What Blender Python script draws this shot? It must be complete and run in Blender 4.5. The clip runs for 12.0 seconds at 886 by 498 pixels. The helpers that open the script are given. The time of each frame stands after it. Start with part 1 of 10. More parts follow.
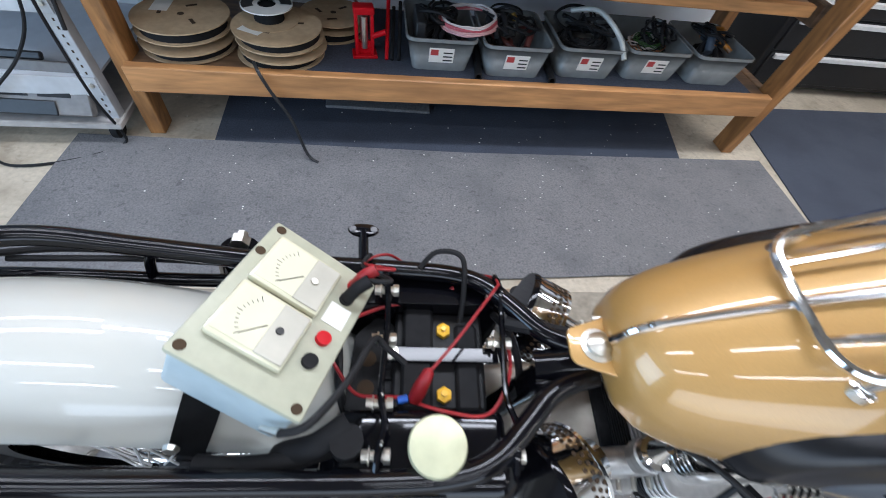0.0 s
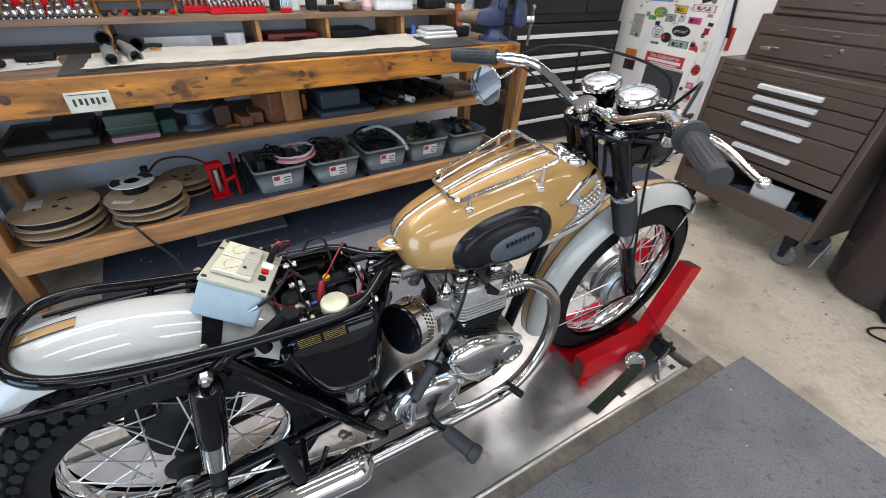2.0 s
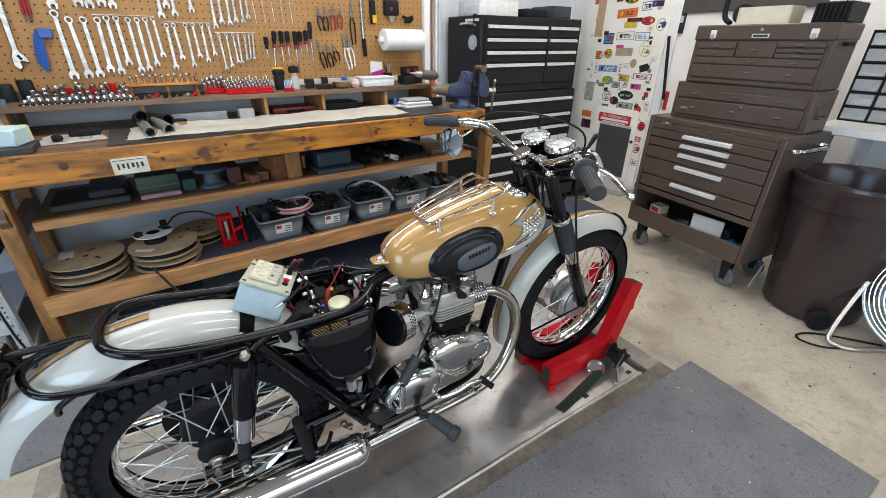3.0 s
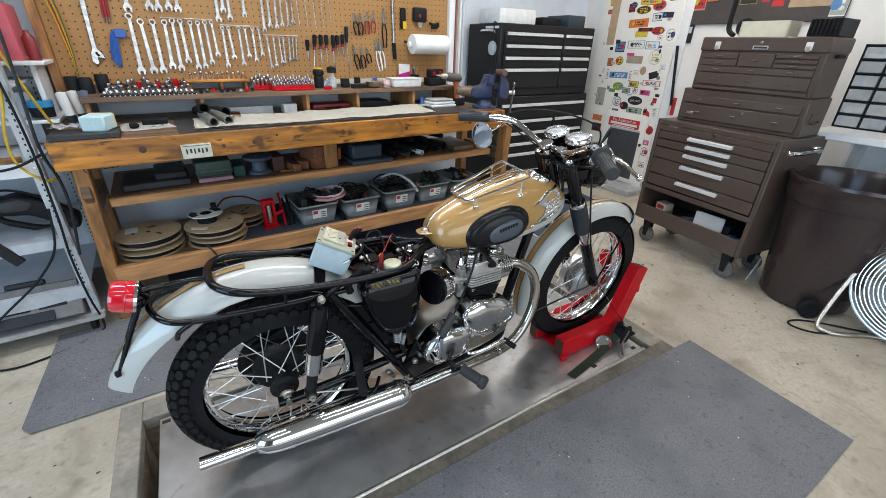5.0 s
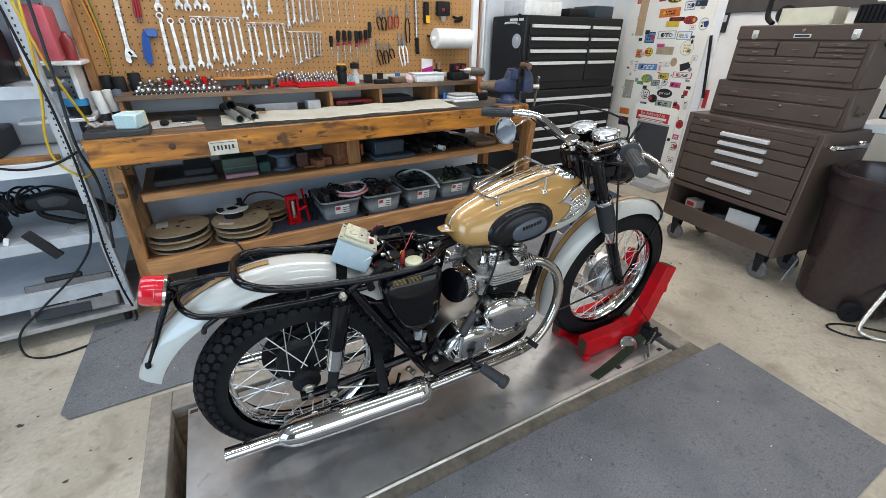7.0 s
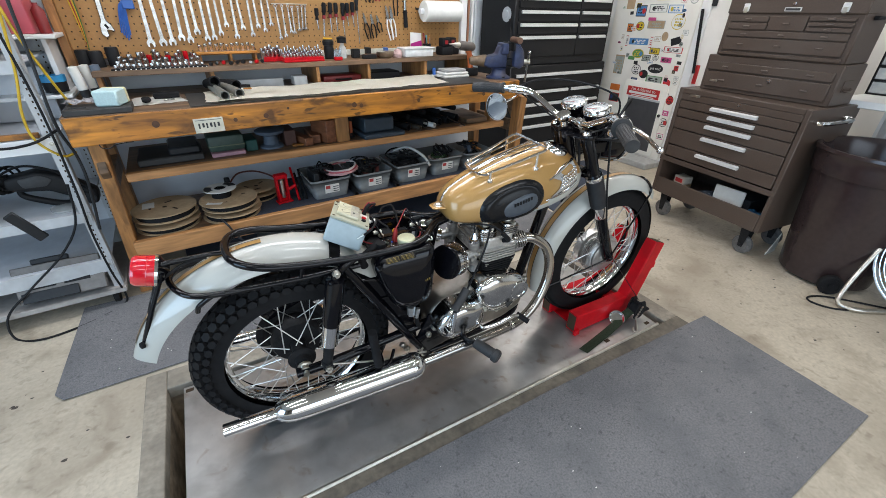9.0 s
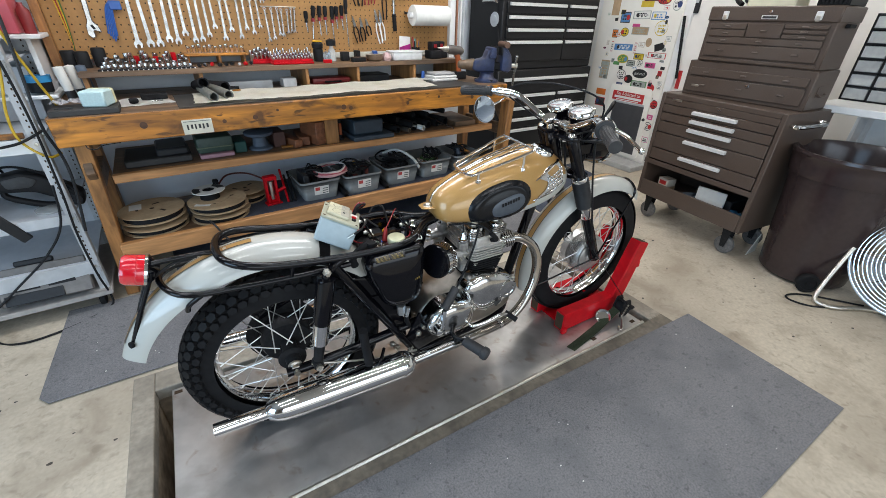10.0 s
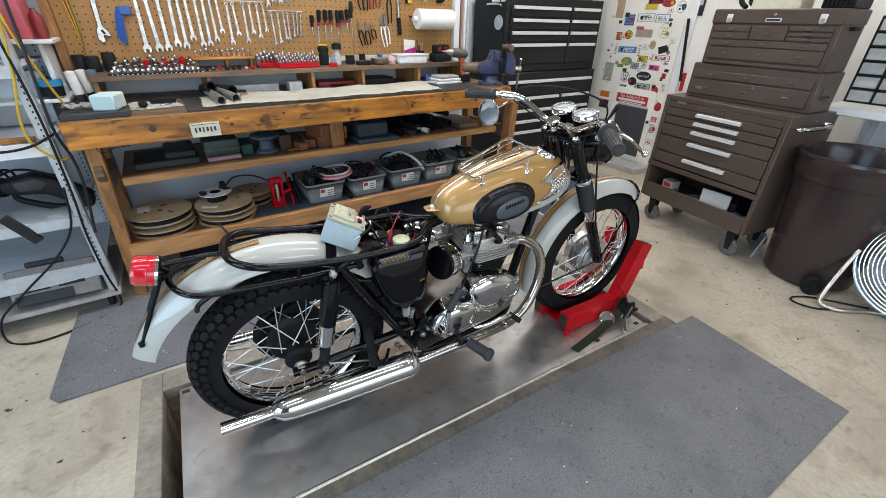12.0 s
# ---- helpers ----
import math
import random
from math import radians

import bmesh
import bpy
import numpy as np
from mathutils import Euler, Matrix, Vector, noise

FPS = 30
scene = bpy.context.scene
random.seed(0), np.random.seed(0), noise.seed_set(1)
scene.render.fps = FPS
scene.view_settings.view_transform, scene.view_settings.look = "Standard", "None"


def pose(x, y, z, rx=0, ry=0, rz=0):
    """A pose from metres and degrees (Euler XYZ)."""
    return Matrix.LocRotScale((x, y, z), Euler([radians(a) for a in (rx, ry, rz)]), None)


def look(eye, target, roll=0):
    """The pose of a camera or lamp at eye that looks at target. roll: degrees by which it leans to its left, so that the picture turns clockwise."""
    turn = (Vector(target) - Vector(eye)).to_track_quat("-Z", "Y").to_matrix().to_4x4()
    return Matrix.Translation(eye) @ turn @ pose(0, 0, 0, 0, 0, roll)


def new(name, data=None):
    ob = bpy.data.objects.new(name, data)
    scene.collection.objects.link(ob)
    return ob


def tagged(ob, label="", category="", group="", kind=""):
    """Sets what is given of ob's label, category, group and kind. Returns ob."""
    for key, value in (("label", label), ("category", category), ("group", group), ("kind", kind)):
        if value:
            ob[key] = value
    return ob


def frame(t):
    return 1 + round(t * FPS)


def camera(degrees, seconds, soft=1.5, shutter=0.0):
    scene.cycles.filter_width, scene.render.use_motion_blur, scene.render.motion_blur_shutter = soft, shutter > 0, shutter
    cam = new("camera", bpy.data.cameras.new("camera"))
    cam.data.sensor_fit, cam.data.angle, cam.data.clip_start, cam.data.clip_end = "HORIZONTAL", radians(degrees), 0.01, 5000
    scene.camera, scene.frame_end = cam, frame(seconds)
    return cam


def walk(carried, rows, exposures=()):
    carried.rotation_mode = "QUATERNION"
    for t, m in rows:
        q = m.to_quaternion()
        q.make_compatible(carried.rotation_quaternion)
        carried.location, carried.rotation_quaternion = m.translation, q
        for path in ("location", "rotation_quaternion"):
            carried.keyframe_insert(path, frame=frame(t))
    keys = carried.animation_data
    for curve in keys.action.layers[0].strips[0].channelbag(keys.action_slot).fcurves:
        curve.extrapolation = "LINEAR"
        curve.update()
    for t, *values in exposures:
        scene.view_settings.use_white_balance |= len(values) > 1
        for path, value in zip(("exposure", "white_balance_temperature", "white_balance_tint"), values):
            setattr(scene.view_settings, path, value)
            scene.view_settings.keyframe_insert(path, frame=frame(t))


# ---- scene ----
cam = camera(94.8, 12.0, soft=0.6, shutter=0.25)
PATH = [
    (0, (0.324, -0.261, 1.117), (0.579, 0.938, -0.463), 10.8),
    (0.5, (0.398, -0.429, 1.152), (0.729, 0.855, -0.345), 6.9),
    (1, (0.444, -0.578, 1.209), (0.976, 0.806, -0.134), 5.0),
    (1.5, (0.333, -0.683, 1.242), (1.05, 0.717, 0.007), 3.3),
    (2, (0.246, -0.812, 1.269), (1.084, 0.599, 0.126), 2.0),
    (2.5, (0.208, -0.999, 1.3), (1.163, 0.448, 0.303), 2.0),
    (3, (0.123, -1.083, 1.322), (1.078, 0.422, 0.415), 0.5),
    (5, (-0.088, -1.228, 1.327), (0.851, 0.295, 0.434), 1.6),
    (5.5, (-0.096, -1.237, 1.329), (0.799, 0.304, 0.419), 1.5),
    (6, (-0.088, -1.231, 1.329), (0.776, 0.322, 0.411), 1.2),
    (6.5, (-0.08, -1.221, 1.328), (0.769, 0.342, 0.413), 0.8),
    (8.5, (-0.093, -1.206, 1.331), (0.752, 0.33, 0.368), 0.6),
    (9, (-0.092, -1.219, 1.325), (0.771, 0.28, 0.321), 0.8),
    (9.5, (-0.101, -1.237, 1.324), (0.794, 0.247, 0.326), 1.2),
    (10, (-0.104, -1.242, 1.324), (0.807, 0.239, 0.335), 1.4),
    (10.5, (-0.122, -1.258, 1.33), (0.794, 0.24, 0.372), 1.4),
    (11, (-0.122, -1.257, 1.33), (0.79, 0.244, 0.373), 1.4),
    (11.5, (-0.119, -1.255, 1.33), (0.784, 0.244, 0.363), 1.3),
    (12, (-0.113, -1.251, 1.33), (0.785, 0.243, 0.349), 1.2),
]
walk(cam, [(t, look(eye, target, roll)) for t, eye, target, roll in PATH],
     exposures=[(0, 0.33, 5850, 12), (0.5, 0.24, 5900, 13), (1.0, 0.26, 6050, 14), (1.5, 0.24, 6100, 14), (2.5, 0.16, 6250, 13), (3.2, 0.06, 6300, 10), (5.0, 0.0, 6100, 10), (8.5, 0.04, 6200, 10), (12, 0.04, 6250, 10)])

# ---- world and light ----
world = bpy.data.worlds.new("sky")
scene.world = world
world.use_nodes = True
wn = world.node_tree
sky = wn.nodes.new("ShaderNodeTexSky")
sky.sky_type = "NISHITA"
sky.sun_disc = False
sky.sun_elevation, sky.sun_rotation = radians(50), radians(200)
wn.links.new(sky.outputs[0], wn.nodes["Background"].inputs[0])
wn.nodes["Background"].inputs[1].default_value = 0.12
scene.view_settings.exposure = 0.0


def area_lamp(name, m, sx, sy, watts, colour):
    data = bpy.data.lights.new(name, "AREA")
    data.shape, data.size, data.size_y, data.energy, data.color = "RECTANGLE", sx, sy, watts, colour
    ob = new(name, data)
    ob.matrix_world = m
    return ob


# unseen lamps: fill from an assumed garage doorway behind, bluish daylight inferred at left
area_lamp("doorway_daylight", look((0.3, -4.55, 1.25), (0.3, 0, 0.9)), 4.6, 2.1, 64, (0.86, 0.94, 1.0))
area_lamp("side_daylight", look((-3.05, -1.6, 1.3), (0, -0.6, 0.9)), 2.2, 2.0, 66, (0.52, 0.76, 1.0))
# tank streaks imply ceiling tubes; bench, right-hand and rear ones are added fill
TUBES_AND_FILL = [(-0.9, -0.75), (-0.9, 0.5), (0.85, -0.75), (0.85, 0.5), (2.75, 1.15), (-1.0, 0.95), (0.25, 0.70), (1.6, 0.70), (3.0, 0.25), (2.5, -1.5), (-0.9, -2.0), (0.85, -2.0)]
for tx, ty in TUBES_AND_FILL:
    # right-hand fill tinted warm for the door and chests, bench fill raised
    warm = tx > 2.4
    area_lamp("tube_light", pose(tx, ty, 2.56, 0, 0, 0), 1.2, 0.09, (13.0 if ty > 0 else 8.0) if warm else 15.0 if ty > 0.6 and tx > 0 else 7.2, (1.0, 0.93, 0.83) if warm else (0.97, 0.98, 1.0))

# ---- materials ----
MATS = {}


def mat(name, col, rough=0.5, metal=0.0, scale=25.0, var=0.12, bump=0.05, coat=0.0, stain=None, stain_amt=0.35, stain_scale=3.0, stretch=(1, 1, 1), fine=None, piece=0.0):
    """A surface with grain at two scales: a fine one and a broad one for stains and wear."""
    if name in MATS:
        return MATS[name]
    m = bpy.data.materials.new(name)
    m.use_nodes = True
    n, l = m.node_tree.nodes, m.node_tree.links
    b = n["Principled BSDF"]
    tc = n.new("ShaderNodeTexCoord")
    mp = n.new("ShaderNodeMapping")
    mp.inputs["Scale"].default_value = stretch
    l.new(tc.outputs["Object"], mp.inputs[0])
    n1 = n.new("ShaderNodeTexNoise")
    n1.inputs["Scale"].default_value, n1.inputs["Detail"].default_value = scale, 6
    n2 = n.new("ShaderNodeTexNoise")
    n2.inputs["Scale"].default_value, n2.inputs["Detail"].default_value = stain_scale, 5
    l.new(mp.outputs[0], n1.inputs[0])
    l.new(mp.outputs[0], n2.inputs[0])
    ramp = n.new("ShaderNodeValToRGB")
    e = ramp.color_ramp.elements
    e[0].position, e[1].position = 0.3, 0.72
    e[0].color = (*[c * (1 - var) for c in col], 1)
    e[1].color = (*[min(1, c * (1 + var)) for c in col], 1)
    l.new(n1.outputs[0], ramp.inputs[0])
    out = ramp.outputs[0]
    if stain:
        r2 = n.new("ShaderNodeMapRange")
        r2.inputs[1].default_value, r2.inputs[2].default_value = 0.46, 0.68
        r2.inputs[4].default_value = stain_amt
        l.new(n2.outputs[0], r2.inputs[0])
        mx = n.new("ShaderNodeMix")
        mx.data_type = "RGBA"
        l.new(r2.outputs[0], mx.inputs[0])
        l.new(out, mx.inputs[6])
        mx.inputs[7].default_value = (*stain, 1)
        out = mx.outputs[2]
    if piece:
        oi = n.new("ShaderNodeObjectInfo")
        hs = n.new("ShaderNodeHueSaturation")
        mr = n.new("ShaderNodeMapRange")
        mr.inputs[3].default_value, mr.inputs[4].default_value = 1 - piece, 1 + piece
        l.new(oi.outputs["Random"], mr.inputs[0])
        l.new(mr.outputs[0], hs.inputs["Value"])
        l.new(out, hs.inputs["Color"])
        out = hs.outputs[0]
    l.new(out, b.inputs["Base Color"])
    b.inputs["Metallic"].default_value = metal
    rr = n.new("ShaderNodeMapRange")
    rr.inputs[3].default_value, rr.inputs[4].default_value = max(0.02, rough * 0.82), min(1, rough * 1.2)
    l.new(n2.outputs[0], rr.inputs[0])
    l.new(rr.outputs[0], b.inputs["Roughness"])
    if coat:
        b.inputs["Coat Weight"].default_value, b.inputs["Coat Roughness"].default_value = coat, 0.04
    if bump:
        bp = n.new("ShaderNodeBump")
        bp.inputs["Strength"].default_value, bp.inputs["Distance"].default_value = bump, 0.004
        if fine:
            n3 = n.new("ShaderNodeTexNoise")
            n3.inputs["Scale"].default_value = fine
            l.new(tc.outputs["Object"], n3.inputs[0])
            l.new(n3.outputs[0], bp.inputs["Height"])
        else:
            l.new(n1.outputs[0], bp.inputs["Height"])
        l.new(bp.outputs[0], b.inputs["Normal"])
    MATS[name] = m
    return m


def glass(name, col=(0.9, 0.95, 0.95), rough=0.02):
    m = mat(name, col, rough, bump=0, var=0.0)
    m.node_tree.nodes["Principled BSDF"].inputs["Transmission Weight"].default_value = 1.0
    return m


def clear_plastic(name, col, alpha):
    m = mat(name, col, 0.25, bump=0.02)
    m.node_tree.nodes["Principled BSDF"].inputs["Alpha"].default_value = alpha
    return m


def patches(m, scale, lo, hi, colour, amount, rough=None, stretch=(1, 1, 1)):
    """Lay one more layer of uneven stains over a surface."""
    n, l = m.node_tree.nodes, m.node_tree.links
    b = n["Principled BSDF"]
    was = b.inputs["Base Color"].links[0].from_socket
    tc = n.new("ShaderNodeTexCoord")
    mp = n.new("ShaderNodeMapping")
    mp.inputs["Scale"].default_value, mp.inputs["Location"].default_value = stretch, (3.1, 1.7, 0.4)
    tx = n.new("ShaderNodeTexNoise")
    tx.inputs["Scale"].default_value, tx.inputs["Detail"].default_value, tx.inputs["Distortion"].default_value = scale, 8, 0.6
    mr = n.new("ShaderNodeMapRange")
    mr.inputs[1].default_value, mr.inputs[2].default_value, mr.inputs[4].default_value = lo, hi, amount
    mx = n.new("ShaderNodeMix")
    mx.data_type = "RGBA"
    mx.inputs[7].default_value = (*colour, 1)
    l.new(tc.outputs["Object"], mp.inputs[0])
    l.new(mp.outputs[0], tx.inputs[0])
    l.new(tx.outputs[0], mr.inputs[0])
    l.new(mr.outputs[0], mx.inputs[0])
    l.new(was, mx.inputs[6])
    l.new(mx.outputs[2], b.inputs["Base Color"])


CONCRETE = mat("concrete", (0.52, 0.455, 0.355), 0.5, scale=60, var=0.12, bump=0.10, stain=(0.34, 0.29, 0.22), stain_amt=0.75, stain_scale=1.5)
CONC_EDGE = mat("concrete_kerb", (0.33, 0.29, 0.23), 0.8, scale=45, var=0.2, bump=0.25, stain=(0.18, 0.16, 0.13), stain_amt=0.6, stain_scale=5)
PIT = mat("pit_wall", (0.40, 0.31, 0.21), 0.9, scale=30, var=0.3, bump=0.3, stain=(0.05, 0.04, 0.03), stain_amt=0.7, stain_scale=6)
OILY_EDGE = mat("oily_concrete", (0.17, 0.145, 0.11), 0.6, scale=45, var=0.25, bump=0.25, stain=(0.06, 0.052, 0.042), stain_amt=0.7, stain_scale=7)
STEEL_PLATE = mat("steel_plate", (0.58, 0.57, 0.55), 0.34, 0.80, scale=12, var=0.12, bump=0.03, stain=(0.34, 0.32, 0.30), stain_amt=0.45, stain_scale=2.6)
CARPET = mat("carpet_grey", (0.175, 0.172, 0.176), 0.97, scale=160, var=0.28, bump=0.5, stain=(0.105, 0.108, 0.115), stain_amt=0.5, stain_scale=5)
CARPET_DK = mat("carpet_slate", (0.05, 0.06, 0.085), 0.97, scale=160, var=0.3, bump=0.5, stain=(0.035, 0.04, 0.06), stain_amt=0.5, stain_scale=5)
WALL = mat("wall_paint", (0.74, 0.79, 0.85), 0.6, scale=8, var=0.04, bump=0.04, stain=(0.58, 0.59, 0.60), stain_amt=0.4, stain_scale=2.5)
# white wall paint with the warmer light by the door put into its colour
WALL_WARM_LIT = mat("wall_paint_warm_lit", (0.80, 0.77, 0.72), 0.6, scale=8, var=0.04, bump=0.04, stain=(0.66, 0.63, 0.58), stain_amt=0.4, stain_scale=2.5)
# brown given to the unseen ceiling so that reflections stay dark
CEIL = mat("ceiling_reflect_dark", (0.34, 0.31, 0.27), 0.85, scale=10, var=0.04, bump=0.05)
PEG = mat("pegboard", (0.38, 0.195, 0.06), 0.55, scale=60, var=0.10, bump=0.05, stain=(0.30, 0.155, 0.05), stain_amt=0.45, stain_scale=3)
# flat dark patches stand for the shade inside holes and open box ends
HOLE = mat("hole_dark", (0.05, 0.028, 0.012), 0.9, bump=0)
WOOD = mat("bench_wood", (0.47, 0.185, 0.020), 0.42, scale=9, var=0.45, bump=0.08, stain=(0.12, 0.05, 0.016), stain_amt=0.7, stain_scale=2.6, stretch=(0.6, 5, 5), fine=120)
WOOD_DK = mat("bench_top_wood", (0.17, 0.10, 0.055), 0.5, scale=9, var=0.4, bump=0.1, stain=(0.06, 0.045, 0.03), stain_amt=0.7, stain_scale=3, stretch=(0.6, 5, 5))
WOOD_LT = mat("beam_wood", (0.47, 0.23, 0.085), 0.5, scale=9, var=0.32, bump=0.08, stain=(0.28, 0.13, 0.05), stain_amt=0.5, stain_scale=3.2, stretch=(0.6, 5, 5), fine=120)
WOOD_UP = mat("leg_wood", (0.38, 0.175, 0.055), 0.5, scale=9, var=0.35, bump=0.08, stain=(0.15, 0.07, 0.025), stain_amt=0.5, stain_scale=3, stretch=(5, 5, 0.6))
KNOT = mat("wood_knot", (0.07, 0.028, 0.01), 0.5, scale=50, var=0.3)
GOLD = mat("gold_paint", (0.43, 0.245, 0.072), 0.40, 0.25, scale=900, var=0.10, bump=0.0, coat=1.0)
CREAM = mat("cream_paint", (0.485, 0.487, 0.445), 0.42, scale=6, var=0.02, bump=0.0, coat=1.0)
BLACK = mat("black_enamel", (0.003, 0.003, 0.0045), 0.08, scale=40, var=0.2, bump=0.0)
CHROME = mat("chrome", (0.78, 0.78, 0.78), 0.07, 1.0, scale=20, var=0.04, bump=0.0)
SPOKE = mat("spoke_steel", (0.62, 0.62, 0.61), 0.30, 1.0, scale=60, var=0.1, bump=0)
CHROME_BLUE = mat("heated_chrome", (0.42, 0.39, 0.35), 0.13, 1.0, scale=9, var=0.1, bump=0.0, stain=(0.30, 0.34, 0.42), stain_amt=0.5, stain_scale=8)
ALLOY = mat("polished_alloy", (0.66, 0.66, 0.65), 0.15, 1.0, scale=40, var=0.07, bump=0.02, stain=(0.40, 0.39, 0.37), stain_amt=0.35, stain_scale=14)
HEAD = mat("head_alloy", (0.60, 0.59, 0.57), 0.42, 0.9, scale=120, var=0.10, bump=0.06, stain=(0.36, 0.34, 0.31), stain_amt=0.35, stain_scale=16)
CASE = mat("case_alloy", (0.31, 0.285, 0.25), 0.46, 1.0, scale=60, var=0.08, bump=0.03, stain=(0.36, 0.34, 0.31), stain_amt=0.35, stain_scale=10)
ALLOY_DULL = mat("cast_alloy", (0.48, 0.48, 0.47), 0.45, 0.9, scale=120, var=0.14, bump=0.12, stain=(0.25, 0.24, 0.22), stain_amt=0.4, stain_scale=20)
RUBBER = mat("rubber", (0.011, 0.011, 0.012), 0.72, scale=60, var=0.25, bump=0.08, stain=(0.026, 0.025, 0.024), stain_amt=0.35, stain_scale=9)
TYRE = mat("tyre_rubber", (0.009, 0.009, 0.010), 0.62, scale=60, var=0.25, bump=0.08, stain=(0.022, 0.021, 0.020), stain_amt=0.35, stain_scale=9)
PAD_BLACK = mat("pad_black_rubber", (0.005, 0.0055, 0.007), 0.24, scale=60, var=0.2, bump=0.03)
RUBBER_GREY = mat("grip_rubber", (0.032, 0.032, 0.033), 0.6, scale=60, var=0.2, bump=0.05)
GAITER = mat("gaiter_rubber", (0.020, 0.020, 0.021), 0.5, scale=60, var=0.2, bump=0.04)
PAD_BLUE = mat("pad_rubber", (0.062, 0.074, 0.090), 0.34, scale=60, var=0.12, bump=0.04)
IRON = mat("black_iron", (0.02, 0.02, 0.021), 0.55, 0.3, scale=80, var=0.25, bump=0.1)
ZINC = mat("zinc", (0.62, 0.60, 0.54), 0.32, 1.0, scale=60, var=0.12, bump=0.02)
YELLOW_ZINC = mat("yellow_zinc", (0.48, 0.48, 0.32), 0.42, 0.35, scale=60, var=0.08, bump=0.02)
RED_PAINT = mat("red_paint", (0.50, 0.004, 0.010), 0.42, scale=30, var=0.12, bump=0.03, stain=(0.22, 0.01, 0.012), stain_amt=0.35, stain_scale=12)
RED_LENS = mat("red_lens", (0.62, 0.008, 0.02), 0.12, scale=30, var=0.05, bump=0.0, coat=1.0)
RED_WIRE = mat("red_wire", (0.27, 0.012, 0.016), 0.4, bump=0)
BLACK_WIRE = mat("black_wire", (0.014, 0.014, 0.015), 0.45, bump=0)
BLUE_BOX = mat("meter_blue", (0.38, 0.46, 0.49), 0.42, scale=50, var=0.06, bump=0.02)
METER_FACE = mat("meter_panel", (0.40, 0.40, 0.30), 0.45, scale=60, var=0.08, bump=0.02, stain=(0.34, 0.33, 0.25), stain_amt=0.4)
METER_BEZEL = mat("meter_bezel", (0.62, 0.60, 0.44), 0.22, scale=30, var=0.05, bump=0.0, coat=0.6)
PAPER = mat("paper", (0.78, 0.77, 0.72), 0.7, scale=30, var=0.05, bump=0.02)
INK = mat("ink", (0.03, 0.03, 0.03), 0.6, bump=0)
CHARCOAL = mat("charcoal_paint", (0.022, 0.023, 0.025), 0.4, scale=90, var=0.12, bump=0.04)
DARK_BROWN = mat("brown_enamel", (0.078, 0.054, 0.041), 0.42, scale=200, var=0.12, bump=0.10, stain=(0.098, 0.078, 0.064), stain_amt=0.4, stain_scale=4)
GREY_METAL = mat("shelf_grey", (0.52, 0.54, 0.56), 0.4, 0.25, scale=30, var=0.08, bump=0.03, stain=(0.34, 0.34, 0.34), stain_amt=0.4, stain_scale=5)
WHITE = mat("white_enamel", (0.78, 0.78, 0.77), 0.35, scale=12, var=0.03, bump=0.02)

patches(CONCRETE, 5.5, 0.50, 0.72, (0.26, 0.21, 0.15), 0.6)
patches(CONCRETE, 26, 0.56, 0.74, (0.22, 0.18, 0.13), 0.55)
patches(STEEL_PLATE, 7, 0.50, 0.72, (0.24, 0.22, 0.20), 0.4)
patches(STEEL_PLATE, 16, 0.60, 0.72, (0.30, 0.20, 0.13), 0.5)
patches(WOOD, 22, 0.60, 0.68, (0.03, 0.014, 0.006), 0.8, stretch=(0.5, 2.0, 2.0))
patches(WOOD, 1.6, 0.52, 0.70, (0.28, 0.10, 0.02), 0.6)
patches(WOOD, 5, 0.54, 0.66, (0.05, 0.02, 0.008), 0.8, stretch=(1, 2.5, 2.5))
patches(WOOD_UP, 6, 0.55, 0.7, (0.09, 0.04, 0.015), 0.6, stretch=(2.5, 2.5, 1))
patches(CARPET, 2.2, 0.5, 0.75, (0.19, 0.19, 0.19), 0.4)
patches(CARPET, 60, 0.58, 0.7, (0.055, 0.057, 0.062), 0.5)
CHARCOAL.node_tree.nodes["Principled BSDF"].inputs["Specular IOR Level"].default_value = 0.28
PAD_BLACK.node_tree.nodes["Principled BSDF"].inputs["Specular IOR Level"].default_value = 0.3
BLACK.node_tree.nodes["Principled BSDF"].inputs["Specular IOR Level"].default_value = 0.34
for black in (RUBBER, BLACK_WIRE, IRON, TYRE, RED_PAINT):
    black.node_tree.nodes["Principled BSDF"].inputs["Specular IOR Level"].default_value = 0.16


# ---- mesh helpers ----
def finish(bm, sharp=38):
    bmesh.ops.recalc_face_normals(bm, faces=bm.faces)
    lim = radians(sharp)
    for f in bm.faces:
        f.smooth = True
    for e in bm.edges:
        if len(e.link_faces) == 2 and e.calc_face_angle(0) > lim:
            e.smooth = False


def mesh_of(name, bm, mats, sharp=38):
    finish(bm, sharp)
    me = bpy.data.meshes.new(name)
    bm.to_mesh(me)
    bm.free()
    for m in mats if isinstance(mats, (list, tuple)) else [mats]:
        me.materials.append(m)
    return me


def part(name, bm, mats, parent=None, label="", m=None, sharp=38):
    """Links a bmesh, or a finished mesh, as one object under a thing or a part."""
    me = bm if isinstance(bm, bpy.types.Mesh) else mesh_of(name, bm, mats, sharp)
    ob = new(name, me)
    if parent:
        ob.parent = parent
    if m is not None:
        ob.matrix_basis = m
    if label:
        tagged(ob, label)
    return ob


def thing(name, bm, mats, label, category, group="", kind="", m=None, sharp=38):
    ob = part(name, bm, mats, None, "", m, sharp)
    return tagged(ob, label, category, group, kind)


def base(name, m, label, category, group=""):
    ob = new(name)
    ob.empty_display_size = 0.05
    ob.matrix_basis = m
    return tagged(ob, label, category, group)


